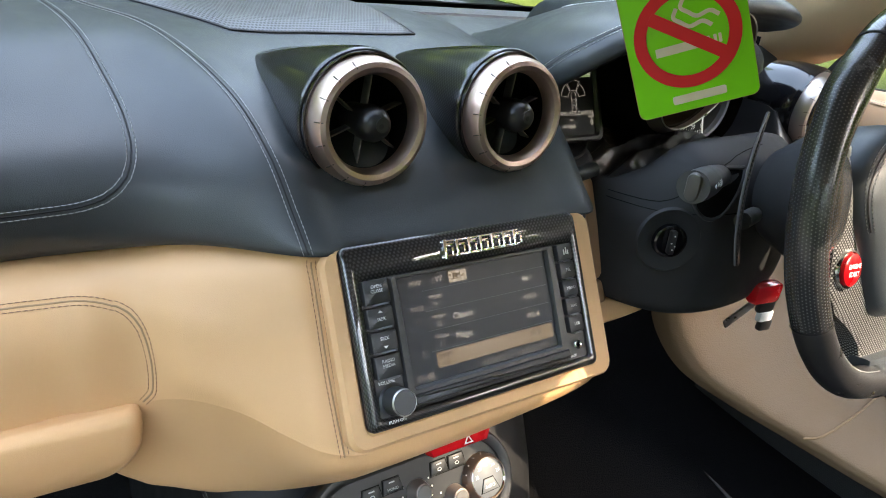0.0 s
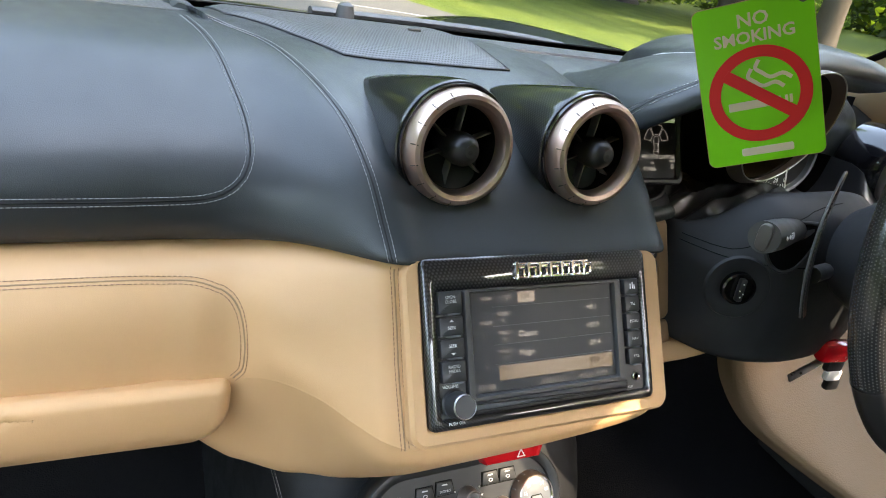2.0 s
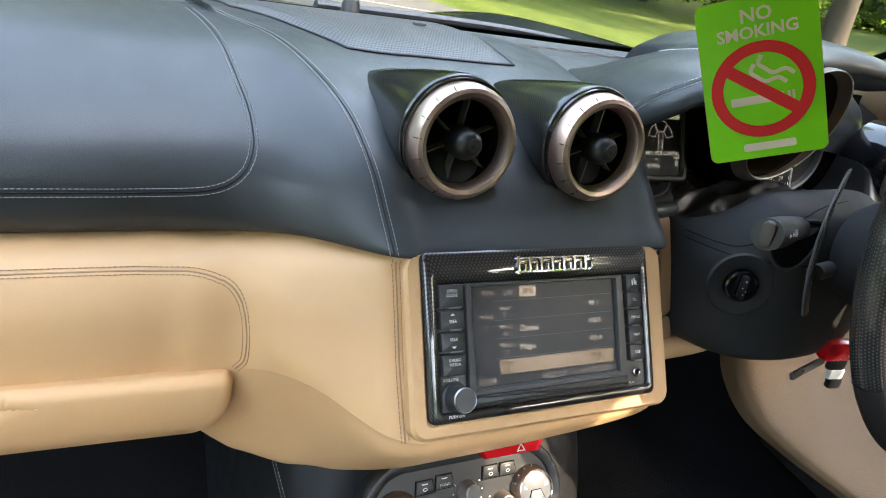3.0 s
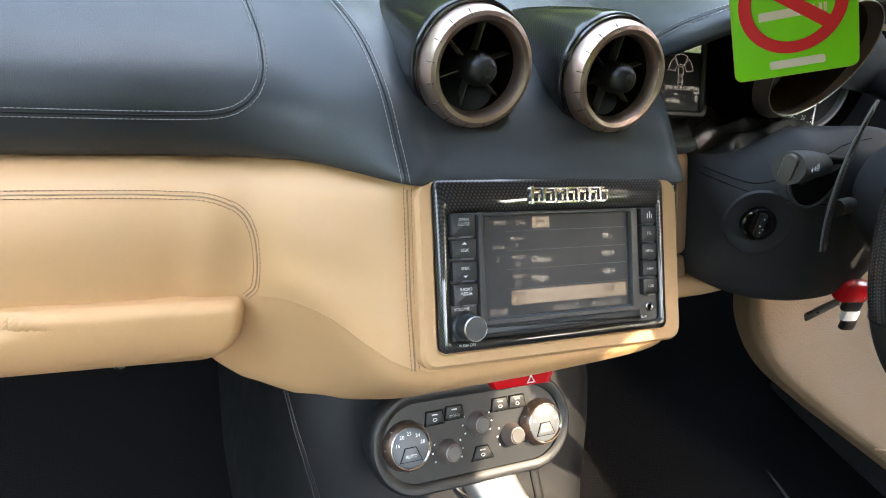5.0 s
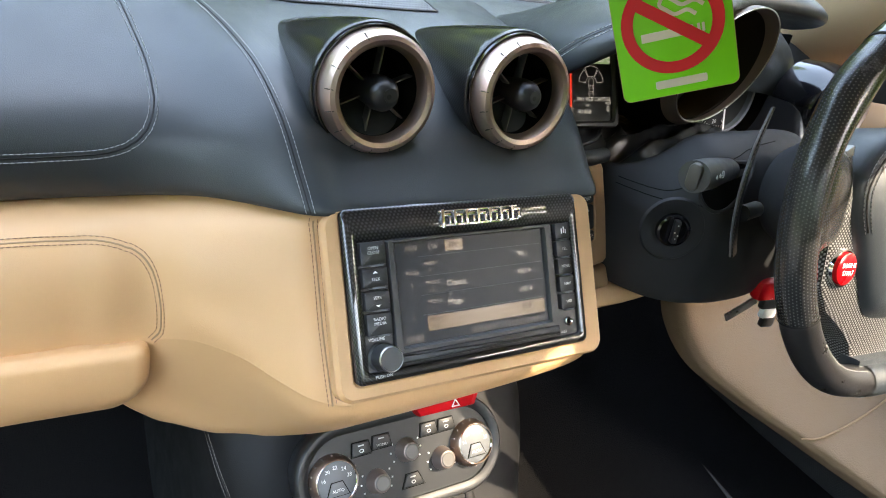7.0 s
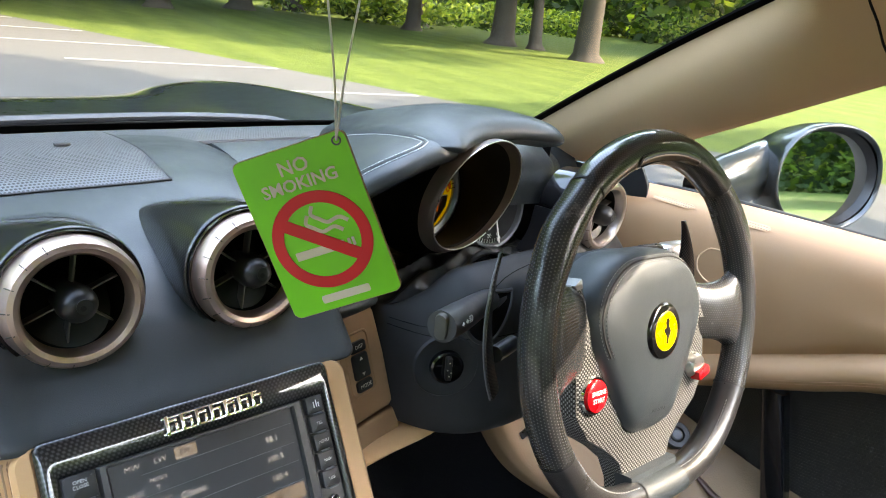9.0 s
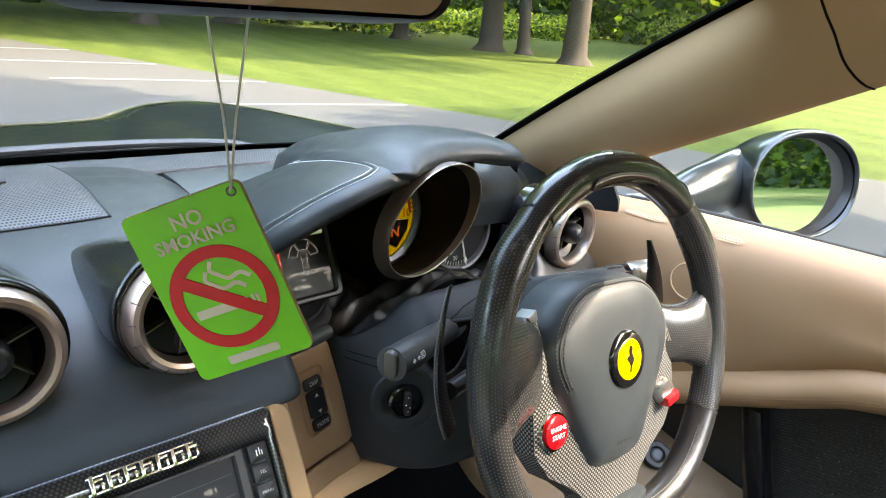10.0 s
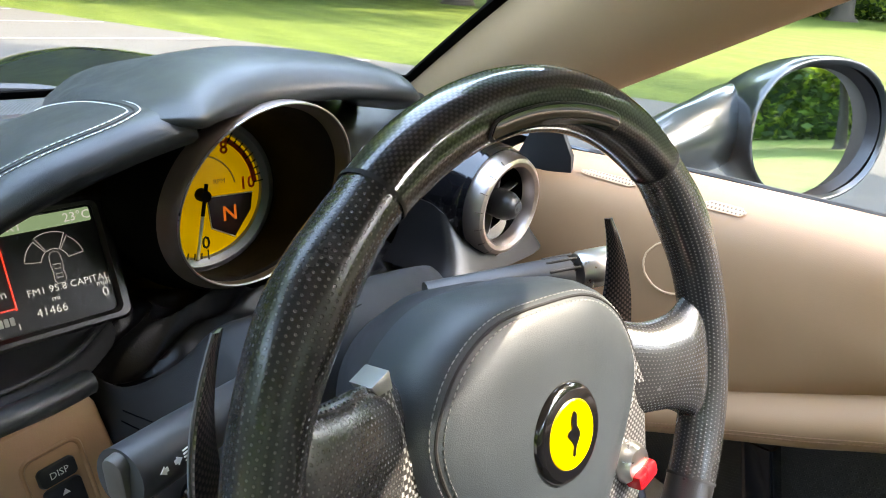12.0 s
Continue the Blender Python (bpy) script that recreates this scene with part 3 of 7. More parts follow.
for k in range(170):
    a = 2 * math.pi * k / 170
    rad = 44 + 12 * rng.random()
    for z in (1.2, 4.5, 8.5, 12.5, 16.0):
        clumps.append(((math.sin(a) * rad + rng.uniform(-1, 1), math.cos(a) * rad, z + rng.uniform(-0.6, 0.8)), (3.0, 3.0, 2.4)))
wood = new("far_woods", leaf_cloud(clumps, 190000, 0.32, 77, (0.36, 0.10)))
tagged(wood, "dense dark green woodland edge closing the park", "woods", kind="stuff")
clumps = [((rng.uniform(17, 40), rng.uniform(22, 34) - 0, 0.5), (1.5, 1.5, 0.8)) for k in range(40)]
clumps += [((34 + rng.uniform(-2, 2), rng.uniform(-14, 20), 0.8), (1.6, 1.6, 1.1)) for k in range(40)]
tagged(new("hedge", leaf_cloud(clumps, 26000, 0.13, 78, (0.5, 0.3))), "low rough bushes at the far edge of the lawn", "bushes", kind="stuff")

# ---- bonnet, windscreen and pillars ----
car = thing("sports_car", shifted(0, 0.9, 0.3), "dark metallic open sports car body, bonnet, windscreen and pillars", "car body")
secs = []
for x, dz in ((-0.95, -0.20), (-0.86, -0.06), (-0.68, 0.005), (-0.48, -0.03), (-0.2, -0.035), (0, -0.03), (0.2, -0.035), (0.48, -0.03), (0.68, 0.005), (0.86, -0.06), (0.95, -0.20)):
    secs.append([(x, 0.63, 0.872 + dz * 0.3), (x, 0.8, 0.876 + dz * 0.6), (x, 1.1, 0.865 + dz), (x, 1.4, 0.84 + dz), (x, 1.75, 0.78 + dz), (x * 0.95, 2.05, 0.68 + dz), (x * 0.85, 2.25, 0.52)])
part("bonnet", thick(loft(secs, 44, 26), -0.006), PAINT, car, "dark glossy bonnet with raised wings", local=False)
cowl = loft([[(x, 0.50 - 0.10 * (x / 0.7) ** 2, 0.886), (x, 0.57 - 0.10 * (x / 0.7) ** 2, 0.880), (x, 0.66 - 0.05 * (x / 0.7) ** 2, 0.868)] for x in (-0.74, -0.5, -0.25, 0, 0.25, 0.5, 0.74)], 24, 6)
part("cowl", thick(cowl, -0.01), MESH, car, "black mesh scuttle panel", local=False)


def glass_edge(s, k):
    """A point of the windscreen: s from -1 to 1 across, k from 0 at the foot to 1 at the top."""
    y0 = 0.60 - 0.287 * s * s
    z0 = 0.892 + 0.038 * s * s
    x0, x1 = 0.705 * s, 0.452 * s
    y1, z1 = -0.30 - 0.125 * s * s, 1.285
    b = 0.045 * math.sin(math.pi * k)
    return (x0 + (x1 - x0) * k, y0 + (y1 - y0) * k + b * 0.5, z0 + (z1 - z0) * k + b * 0.8 * (1 - s * s))


screen_glass = grid([[glass_edge(-1 + 2 * i / 24, j / 14) for j in range(15)] for i in range(25)])
glass = part("windscreen", screen_glass, CLEAR, car, "clear windscreen glass", local=False)
glass.visible_shadow = False
for s in (-1, 1):
    rows = []
    for j in range(15):
        k = j / 14
        a = Vector(glass_edge(s * 1.022, k))
        b = Vector(glass_edge(s * 0.987, k))
        rows.append([a, a.lerp(b, 0.5), b])
    frit = grid(rows)
    frit.transform(Matrix.Translation((0, 0.0, -0.004)))
    part("windscreen_border", thick(frit, 0.003), DEEP_BLACK, car, "black printed windscreen border", local=False)
    # pillar: the tan inner face between the glass and the side window
    rows = []
    for j in range(22):
        k = -0.12 + 1.14 * j / 21
        a = Vector(glass_edge(s, k)) + Vector((0, 0, -0.006))
        t = 0.93 + 0.32 * max(-0.12, k)
        side = Vector((s * (0.724 - 0.365 * k), 0.091 - 0.722 * k, 0.93 + 0.32 * k))
        mid = a.lerp(side, 0.5) + Vector((-s * 0.012, -0.004, -0.006))
        out = side + Vector((s * 0.03, 0.05, 0.012))
        rows.append([a, a.lerp(mid, 0.5) + Vector((-s * 0.004, 0, -0.003)), mid, mid.lerp(side, 0.6) + Vector((-s * 0.004, 0, -0.002)), side, side + Vector((s * 0.012, 0.012, 0.003)), out])
    pil = loft(rows, 30, 16)
    pil_tree = tree_of(pil)
    joint = on_surface(pil_tree, catmull([(s * x, y, z) for x, y, z in ((0.5216, -0.205, 1.1814), (0.5167, -0.2175, 1.1594), (0.5139, -0.2334, 1.1336), (0.5243, -0.2443, 1.1114), (0.5375, -0.258, 1.0948), (0.5433, -0.2664, 1.0884))], 30))
    part("pillar_joint", tube(joint, 0.0013, 6), DARK_BROWN, car, "dark joint across the pillar trim", local=False)
    part("pillar_trim", thick(pil, 0.008), TAN_PLAIN, car, "tan leather-trimmed windscreen pillar", local=False)
foot = grid([[tuple(Vector(glass_edge(-0.99 + 1.98 * i / 40, k)) + Vector((0, -0.004, -0.003))) for k in (-0.03, -0.01, 0.012, 0.030)] for i in range(41)])
part("windscreen_border", thick(foot, 0.002), DEEP_BLACK, car, "black printed windscreen border", local=False)
# header rail, with an unseen forward part added to block light on the dash
head = loft([[tuple(Vector(glass_edge(s, 0.67)) + Vector((0, 0, -0.004))), tuple(Vector(glass_edge(s, 0.86)) + Vector((0, 0, -0.012))), tuple(Vector(glass_edge(s, 0.95)) + Vector((0, 0, -0.012))), tuple(Vector(glass_edge(s, 0.99)) + Vector((0, -0.02, -0.012))), tuple(Vector(glass_edge(s, 1.0)) + Vector((0, -0.09, -0.015))), tuple(Vector(glass_edge(s, 1.0)) + Vector((0, -0.13, 0.015)))] for s in (-1.03, -0.7, -0.3, 0, 0.3, 0.7, 1.03)], 24, 10)
part("header_trim", thick(head, 0.012), TAN_PLAIN, car, "tan windscreen header rail", local=False)
# closed hardtop behind the header: painted shell, tan lining, and the rear quarters that carry it
def roof_row(y, w, zt, drop):
    return [(s * w * k, y - 0.02 * k * k, zt - drop * k ** 3) for s, k in ((-1, 1.0), (-1, 0.93), (-1, 0.75), (-1, 0.4), (1, 0.0), (1, 0.4), (1, 0.75), (1, 0.93), (1, 1.0))]


roof_rows = [roof_row(y, w, z, d) for y, w, z, d in ((-0.425, 0.50, 1.318, 0.055), (-0.55, 0.545, 1.325, 0.06), (-0.75, 0.57, 1.322, 0.065), (-0.95, 0.57, 1.30, 0.07), (-1.12, 0.56, 1.26, 0.08))]
part("roof_lining", thick(loft(roof_rows, 24, 30), 0.004), TAN_PLAIN, car, "pale tan headlining of the closed hardtop", local=False)
part("roof_shell", thick(loft([[(x * 1.012, y, z + 0.02) for x, y, z in r] for r in roof_rows], 24, 30), 0.006), PAINT, car, "dark metallic closed hardtop shell", local=False)
for s in (-1, 1):
    quarter = loft([[(s * 0.565, -0.98, 1.235), (s * 0.60, -1.06, 1.14), (s * 0.68, -1.12, 1.0), (s * 0.78, -1.15, 0.86), (s * 0.84, -1.18, 0.78)],
                    [(s * 0.36, -1.14, 1.24), (s * 0.37, -1.20, 1.13), (s * 0.38, -1.26, 1.0), (s * 0.39, -1.30, 0.88), (s * 0.40, -1.32, 0.79)]], 10, 14)
    part("rear_quarter", thick(quarter, 0.02), PAINT, car, "dark metallic rear roof quarter", local=False)
back_light = part("rear_window", loft([[(x, -1.13, 1.235), (x, -1.24, 1.03), (x * 1.1, -1.32, 0.81)] for x in (-0.38, 0.0, 0.38)], 8, 8), CLEAR, car, "clear rear window glass", local=False)
back_light.visible_shadow = False
wl = [(-0.62, 0.50, 0.905), (-0.3, 0.585, 0.902), (0.0, 0.60, 0.90), (0.344, 0.575, 0.90)]
part("wiper_blade", tube(catmull(wl, 24), 0.005, 8, flat=0.6), RUBBER, car, local=False)
arm = part("wiper_arm", tube(catmull([(-0.05, 0.605, 0.905), (0.2, 0.595, 0.907), (0.345, 0.572, 0.904), (0.395, 0.545, 0.898)], 16), lambda q: 0.015 - 0.003 * q, 10, flat=0.5), STALK, car, "dark grey wiper arm", local=False)
part("pivot_cap", moved(lathe([(0, 0.004), (0.004, 0.0035), (0.005, 0.0), (0.005, -0.004)], 14), shifted(0.355, 0.566, 0.906)), SILVER, arm, local=False)

# plain body sides, sill and rear wall that close the car
for s in (-1, 1):
    wing = loft([[(s * 0.945, y, zt), (s * 0.965, y, zt - 0.10), (s * 0.97, y, 0.45), (s * 0.955, y, 0.30), (s * 0.93, y, 0.20)] for y, zt in ((0.42, 0.83), (0.8, 0.81), (1.2, 0.78), (1.7, 0.70), (2.1, 0.60))], 16, 12)
    part("wing_side", thick(wing, 0.004), PAINT, car, "dark metallic front wing side", local=False)
    sill = loft([[(s * 0.93, y, 0.30), (s * 0.96, y, 0.27), (s * 0.95, y, 0.21), (s * 0.92, y, 0.19)] for y in (0.45, -0.3, -1.2)], 8, 8)
    part("sill", thick(sill, 0.004), PAINT, car, "dark metallic sill", local=False)
rear_wall = loft([[(x, -1.2, 0.24), (x, -1.22, 0.5), (x, -1.24, 0.78), (x, -1.32, 0.80)] for x in (-0.93, -0.4, 0.4, 0.93)], 10, 12)
part("rear_wall", thick(rear_wall, 0.01), RUBBER, car, "plain black rear cabin wall", local=False)

# ---- dashboard ----
dash = thing("dashboard", shifted(0, 0.3, 0.6), "two-tone dashboard in black and tan stitched leather", "dashboard")


def passenger(x, d=0.0):
    return [(x, 0.62, 0.885), (x, 0.46, 0.912), (x, 0.33, 0.926), (x, 0.262, 0.925), (x, 0.20, 0.912), (x, 0.150 + d, 0.887), (x, 0.108 + d, 0.858), (x, 0.088 + d, 0.83), (x, 0.086 + d, 0.80), (x, 0.096 + d, 0.780), (x, 0.118 + d, 0.779)]


SEAM_LINE = [(-0.32, 0.62, 0.885), (-0.285, 0.46, 0.912), (-0.252, 0.33, 0.926), (-0.225, 0.267, 0.925), (-0.194, 0.222, 0.92), (-0.173, 0.166, 0.908), (-0.157, 0.101, 0.888), (-0.147, 0.054, 0.858), (-0.1405, 0.021, 0.822), (-0.1365, 0.002, 0.799), (-0.1365, 0.018, 0.795)]


def centre(x, d=0.0, top=0.0):
    return [(x, 0.62, 0.885), (x, 0.46, 0.912), (x, 0.33, 0.922 + top), (x, 0.265, 0.918 + top), (x, 0.21, 0.911 + top), (x, 0.155 + d, 0.898), (x, 0.10 + d, 0.878), (x, 0.058 + d, 0.850), (x, 0.021 + d, 0.818), (x, -0.001 + d, 0.799), (x, 0.012 + d, 0.794)]


mid_line = [tuple(0.45 * Vector(a) + 0.55 * Vector(b) + Vector((0, 0.008 * (i > 4), 0.003 * (i > 7)))) for i, (a, b) in enumerate(zip(SEAM_LINE, passenger(-0.26)))]
right_edge = [(0.17, 0.62, 0.885), (0.172, 0.46, 0.908), (0.172, 0.33, 0.914), (0.170, 0.265, 0.908), (0.168, 0.21, 0.90), (0.165, 0.155, 0.888), (0.162, 0.105, 0.868), (0.158, 0.064, 0.842), (0.154, 0.030, 0.814), (0.150, 0.007, 0.797), (0.150, 0.022, 0.792)]
side_edge = [(0.182, 0.62, 0.87), (0.186, 0.47, 0.89), (0.190, 0.35, 0.892), (0.190, 0.29, 0.884), (0.190, 0.245, 0.872), (0.188, 0.20, 0.856), (0.186, 0.16, 0.838), (0.182, 0.125, 0.815), (0.178, 0.095, 0.80), (0.174, 0.075, 0.790), (0.172, 0.085, 0.788)]
secs = [passenger(-0.92, 0.03), passenger(-0.7), passenger(-0.5), passenger(-0.36), passenger(-0.285, 0.0), mid_line, SEAM_LINE, centre(-0.10, 0.002), centre(-0.04), centre(0.03), centre(0.10, 0.002), right_edge, side_edge]
up = loft(secs, 110, 60)
UPPER = tree_of(up)
part("upper_pad", thick(up, -0.006), BLACK_HIDE, dash, "black leather upper dashboard pad", local=False)

# seam between the passenger pad and the middle, and the airbag cover's outline
double_seam(SEAM_LINE[2:-1], UPPER, dash, SEAM, THREAD, 160)
air = [(-0.90, 0.086, 0.815), (-0.7, 0.086, 0.815), (-0.5, 0.087, 0.8155), (-0.38, 0.087, 0.816), (-0.295, 0.087, 0.817), (-0.258, 0.088, 0.821), (-0.238, 0.091, 0.832), (-0.230, 0.102, 0.848), (-0.230, 0.122, 0.868), (-0.234, 0.150, 0.887), (-0.240, 0.186, 0.905), (-0.249, 0.23, 0.92), (-0.262, 0.285, 0.926)]
double_seam(air, UPPER, dash, SEAM, THREAD, 220)

# lower tan pad, passenger side to the middle
low_p = lambda x, d=0.0: [(x, 0.112 + d, 0.779), (x, 0.085 + d, 0.776), (x, 0.060 + d, 0.762), (x, 0.047 + d, 0.735), (x, 0.044 + d, 0.70), (x, 0.046 + d, 0.676), (x, 0.053 + d, 0.665), (x, 0.075 + d, 0.655), (x, 0.12 + d, 0.65), (x, 0.18, 0.65), (x, 0.26, 0.65)]


def at(x, *yz):
    return [(x, y, z) for y, z in yz]


# below the crease the pad falls back towards the tunnel
secs = [low_p(-0.92, 0.03), low_p(-0.7), low_p(-0.5), low_p(-0.34), low_p(-0.30, 0.002),
        at(-0.278, (0.112, 0.778), (0.082, 0.775), (0.057, 0.760), (0.046, 0.733), (0.043, 0.70), (0.045, 0.676), (0.055, 0.655), (0.072, 0.625), (0.088, 0.598), (0.115, 0.595), (0.2, 0.60)),
        at(-0.245, (0.102, 0.781), (0.072, 0.775), (0.050, 0.755), (0.043, 0.73), (0.041, 0.70), (0.042, 0.677), (0.050, 0.655), (0.062, 0.62), (0.079, 0.570), (0.10, 0.562), (0.2, 0.57)),
        at(-0.22, (0.086, 0.786), (0.052, 0.776), (0.030, 0.754), (0.020, 0.725), (0.016, 0.705), (0.018, 0.688), (0.031, 0.655), (0.050, 0.61), (0.071, 0.558), (0.10, 0.55), (0.2, 0.555)),
        at(-0.19, (0.064, 0.790), (0.032, 0.778), (0.012, 0.752), (0.0, 0.72), (-0.008, 0.70), (-0.010, 0.686), (0.003, 0.655), (0.026, 0.61), (0.057, 0.551), (0.09, 0.542), (0.2, 0.55)),
        at(-0.165, (0.045, 0.793), (0.018, 0.782), (-0.002, 0.754), (-0.016, 0.722), (-0.028, 0.695), (-0.035, 0.675), (-0.027, 0.65), (0.0, 0.61), (0.045, 0.551), (0.08, 0.542), (0.2, 0.55)),
        at(-0.145, (0.024, 0.796), (0.004, 0.786), (-0.014, 0.755), (-0.029, 0.725), (-0.045, 0.695), (-0.056, 0.669), (-0.051, 0.645), (-0.020, 0.61), (0.032, 0.556), (0.07, 0.548), (0.18, 0.555)),
        at(-0.12, (0.007, 0.80), (0.001, 0.788), (-0.016, 0.756), (-0.033, 0.724), (-0.050, 0.693), (-0.065, 0.664), (-0.062, 0.646), (-0.036, 0.614), (0.012, 0.572), (0.06, 0.565), (0.16, 0.57)),
        at(-0.095, (0.006, 0.800), (0.0, 0.79), (-0.018, 0.757), (-0.036, 0.724), (-0.052, 0.694), (-0.066, 0.667), (-0.067, 0.650), (-0.050, 0.627), (-0.012, 0.597), (0.03, 0.59), (0.14, 0.60)),
        [(0.0, 0.006, 0.800), (0.0, 0.0, 0.79), (0.0, -0.018, 0.757), (0.0, -0.036, 0.724), (0.0, -0.052, 0.694), (0.0, -0.067, 0.668), (0.0, -0.069, 0.656), (0.0, -0.058, 0.640), (0.0, -0.02, 0.628), (0.0, 0.03, 0.62), (0.0, 0.14, 0.62)],
        [(0.11, 0.006, 0.800), (0.11, 0.0, 0.79), (0.11, -0.018, 0.757), (0.11, -0.036, 0.724), (0.11, -0.052, 0.696), (0.11, -0.064, 0.676), (0.11, -0.066, 0.664), (0.11, -0.056, 0.650), (0.11, -0.02, 0.640), (0.11, 0.03, 0.632), (0.11, 0.14, 0.63)],
        [(0.132, 0.008, 0.800), (0.132, 0.004, 0.79), (0.132, -0.012, 0.757), (0.132, -0.028, 0.724), (0.131, -0.042, 0.70), (0.129, -0.052, 0.682), (0.128, -0.052, 0.672), (0.128, -0.042, 0.660), (0.128, -0.01, 0.648), (0.128, 0.04, 0.64), (0.128, 0.14, 0.636)],
        [(0.144, 0.03, 0.80), (0.144, 0.028, 0.79), (0.144, 0.014, 0.757), (0.144, 0.0, 0.724), (0.142, -0.012, 0.70), (0.140, -0.018, 0.69), (0.139, -0.016, 0.68), (0.139, -0.006, 0.670), (0.139, 0.02, 0.66), (0.139, 0.06, 0.65), (0.139, 0.14, 0.645)],
        [(0.150, 0.09, 0.80), (0.150, 0.09, 0.79), (0.150, 0.08, 0.757), (0.150, 0.07, 0.724), (0.148, 0.065, 0.70), (0.147, 0.06, 0.69), (0.146, 0.062, 0.68), (0.146, 0.07, 0.672), (0.146, 0.08, 0.665), (0.146, 0.11, 0.66), (0.146, 0.16, 0.655)]]
secs = [[(q[0][0], q[0][1] + 0.025, q[0][2] + 0.018), *q[:5], tuple(Vector(q[5]).lerp(Vector(q[4]), 0.12)), tuple(Vector(q[5]).lerp(Vector(q[6]), 0.12)), *q[6:]] for q in secs]
lowm = loft(secs, 110, 84)
LOWER = tree_of(lowm)
part("lower_pad", thick(lowm, -0.006), TAN_HIDE, dash, "smooth tan leather lower dashboard", local=False)
double_seam([(-0.1345, 0.0, 0.796), (-0.134, -0.016, 0.755), (-0.134, -0.034, 0.72), (-0.133, -0.050, 0.69), (-0.131, -0.062, 0.664)], LOWER, dash, SEAM_TAN, THREAD_BROWN, 90)
double_seam([(-0.90, 0.06, 0.772), (-0.7, 0.055, 0.770), (-0.5, 0.055, 0.770), (-0.36, 0.055, 0.770), (-0.29, 0.054, 0.768), (-0.258, 0.050, 0.758), (-0.243, 0.045, 0.740), (-0.237, 0.041, 0.715), (-0.238, 0.040, 0.690), (-0.246, 0.042, 0.677)], LOWER, dash, SEAM_TAN, THREAD_BROWN, 220)

# glovebox lid: the lower lip that stands proud and ends in a rounded corner
secs = []
face_line = [(0.080, 0.670), (0.046, 0.6690), (0.0402, 0.6682), (0.0386, 0.6662), (0.0384, 0.655), (0.0400, 0.642), (0.0445, 0.629), (0.0515, 0.6185), (0.060, 0.6125), (0.072, 0.612), (0.12, 0.622), (0.20, 0.63)]
end_off = [0.0, 0.0, 0.0, 0.0, 0.0005, 0.002, 0.008, 0.017, 0.024, 0.026, 0.027, 0.028]
for x, k, back in ((-0.92, 0.0, 0.03), (-0.7, 0.0, 0.0), (-0.5, 0.0, 0.0), (-0.36, 0.0, 0.0), (-0.30, 0.6, 0.0), (-0.268, 0.95, 0.0), (-0.258, 1.0, 0.0005), (-0.2545, 1.0, 0.006)):
    secs.append([(x - k * o, y + back, z - 0.022 * (max(x, -0.6) + 0.257)) for (y, z), o in zip(face_line, end_off)])
lid = loft(secs, 190, 110)
for v in lid.verts:
    # the long oval pull: a hollow with a crisp upper lip, running out softly below
    mid = 0.6665 - 0.022 * (v.co.x + 0.41)
    dx, dz = (v.co.x + 0.52) / 0.128, v.co.z - mid
    e = math.sqrt(dx * dx + (dz / (0.0095 if dz > 0 else 0.0135)) ** 2)
    if e < 1 and v.co.y < 0.045:
        edge = 0.16 if dz > 0 else 0.55
        k = min(1, (1 - e) / edge)
        v.co.y += 0.011 * k * k * (3 - 2 * k)
part("glovebox_lid", thick(lid, -0.008), TAN_HIDE, dash, "tan leather glovebox lid with a hollow pull", local=False)
# chrome screw under the glovebox
solo("screw_head", moved(lathe([(0, 0.004), (0.006, 0.004), (0.009, 0.001), (0.009, -0.01)], 12), pose(-0.345, 0.371, 0.361, 60, 0, 20)), SILVER, "small bright screw head under the glovebox", "screw")

# black top of the dash before the driver, beyond the visor
top = loft([[(x, 0.62 - 0.32 * max(0, x - 0.2) ** 1.5, 0.885), (x, 0.48 - 0.25 * max(0, x - 0.2), 0.905), (x, 0.36 - 0.2 * max(0, x - 0.2), 0.91), (x, 0.24 - 0.05 * max(0, x - 0.2), 0.885 - 0.03 * max(0, x - 0.5) / 0.2), (x, 0.21, 0.845 - 0.03 * max(0, x - 0.5) / 0.2), (x, 0.205, 0.80 - 0.05 * max(0, x - 0.5) / 0.2)] for x in (0.186, 0.25, 0.4, 0.55, 0.65, 0.74)], 30, 24)
part("driver_top", thick(top, -0.006), BLACK_HIDE, dash, "black leather dash top before the driver", local=False)

# ---- grilles on the dash top ----
gr = thing("speaker_grille", shifted(-0.04, 0.33, 0.925), "raised black perforated grille on the dash top", "speaker grille")
pts = []
front = lambda x: 0.222 + (0.11 * ((-0.12 - x) / 0.09) if x < -0.12 else 0)
for i in range(34):
    x = -0.215 + 0.285 * i / 33
    col = []
    y0, y1 = front(x), 0.475
    xr = x
    for j in range(18):
        k = j / 17
        y = y0 + (y1 - y0) * k
        q, nrm, _, _ = UPPER.find_nearest(Vector((xr + 0.012 * k * (i / 33), y, 0.92)))
        e = min(1.0, min(k, 1 - k) * 9, min(i, 33 - i) * 0.45)
        col.append((q.x, q.y, q.z + 0.001 + 0.006 * math.sin(e * math.pi / 2)))
    pts.append(col)
part("frame", tube([Vector(q) for q in pts[0]] + [Vector(c[-1]) for c in pts[1:]] + [Vector(q) for q in pts[-1][::-1][1:]] + [Vector(c[0]) for c in pts[::-1][1:-1]], 0.0012, 6, closed=True), BLACK_PLASTIC, gr, local=False)
part("mesh_panel", grid(pts), MESH, gr, local=False)
dfr = thing("defroster_grille", shifted(0.3, 0.47, 0.915), "narrow perforated grille strip below the windscreen", "air grille")
rows = []
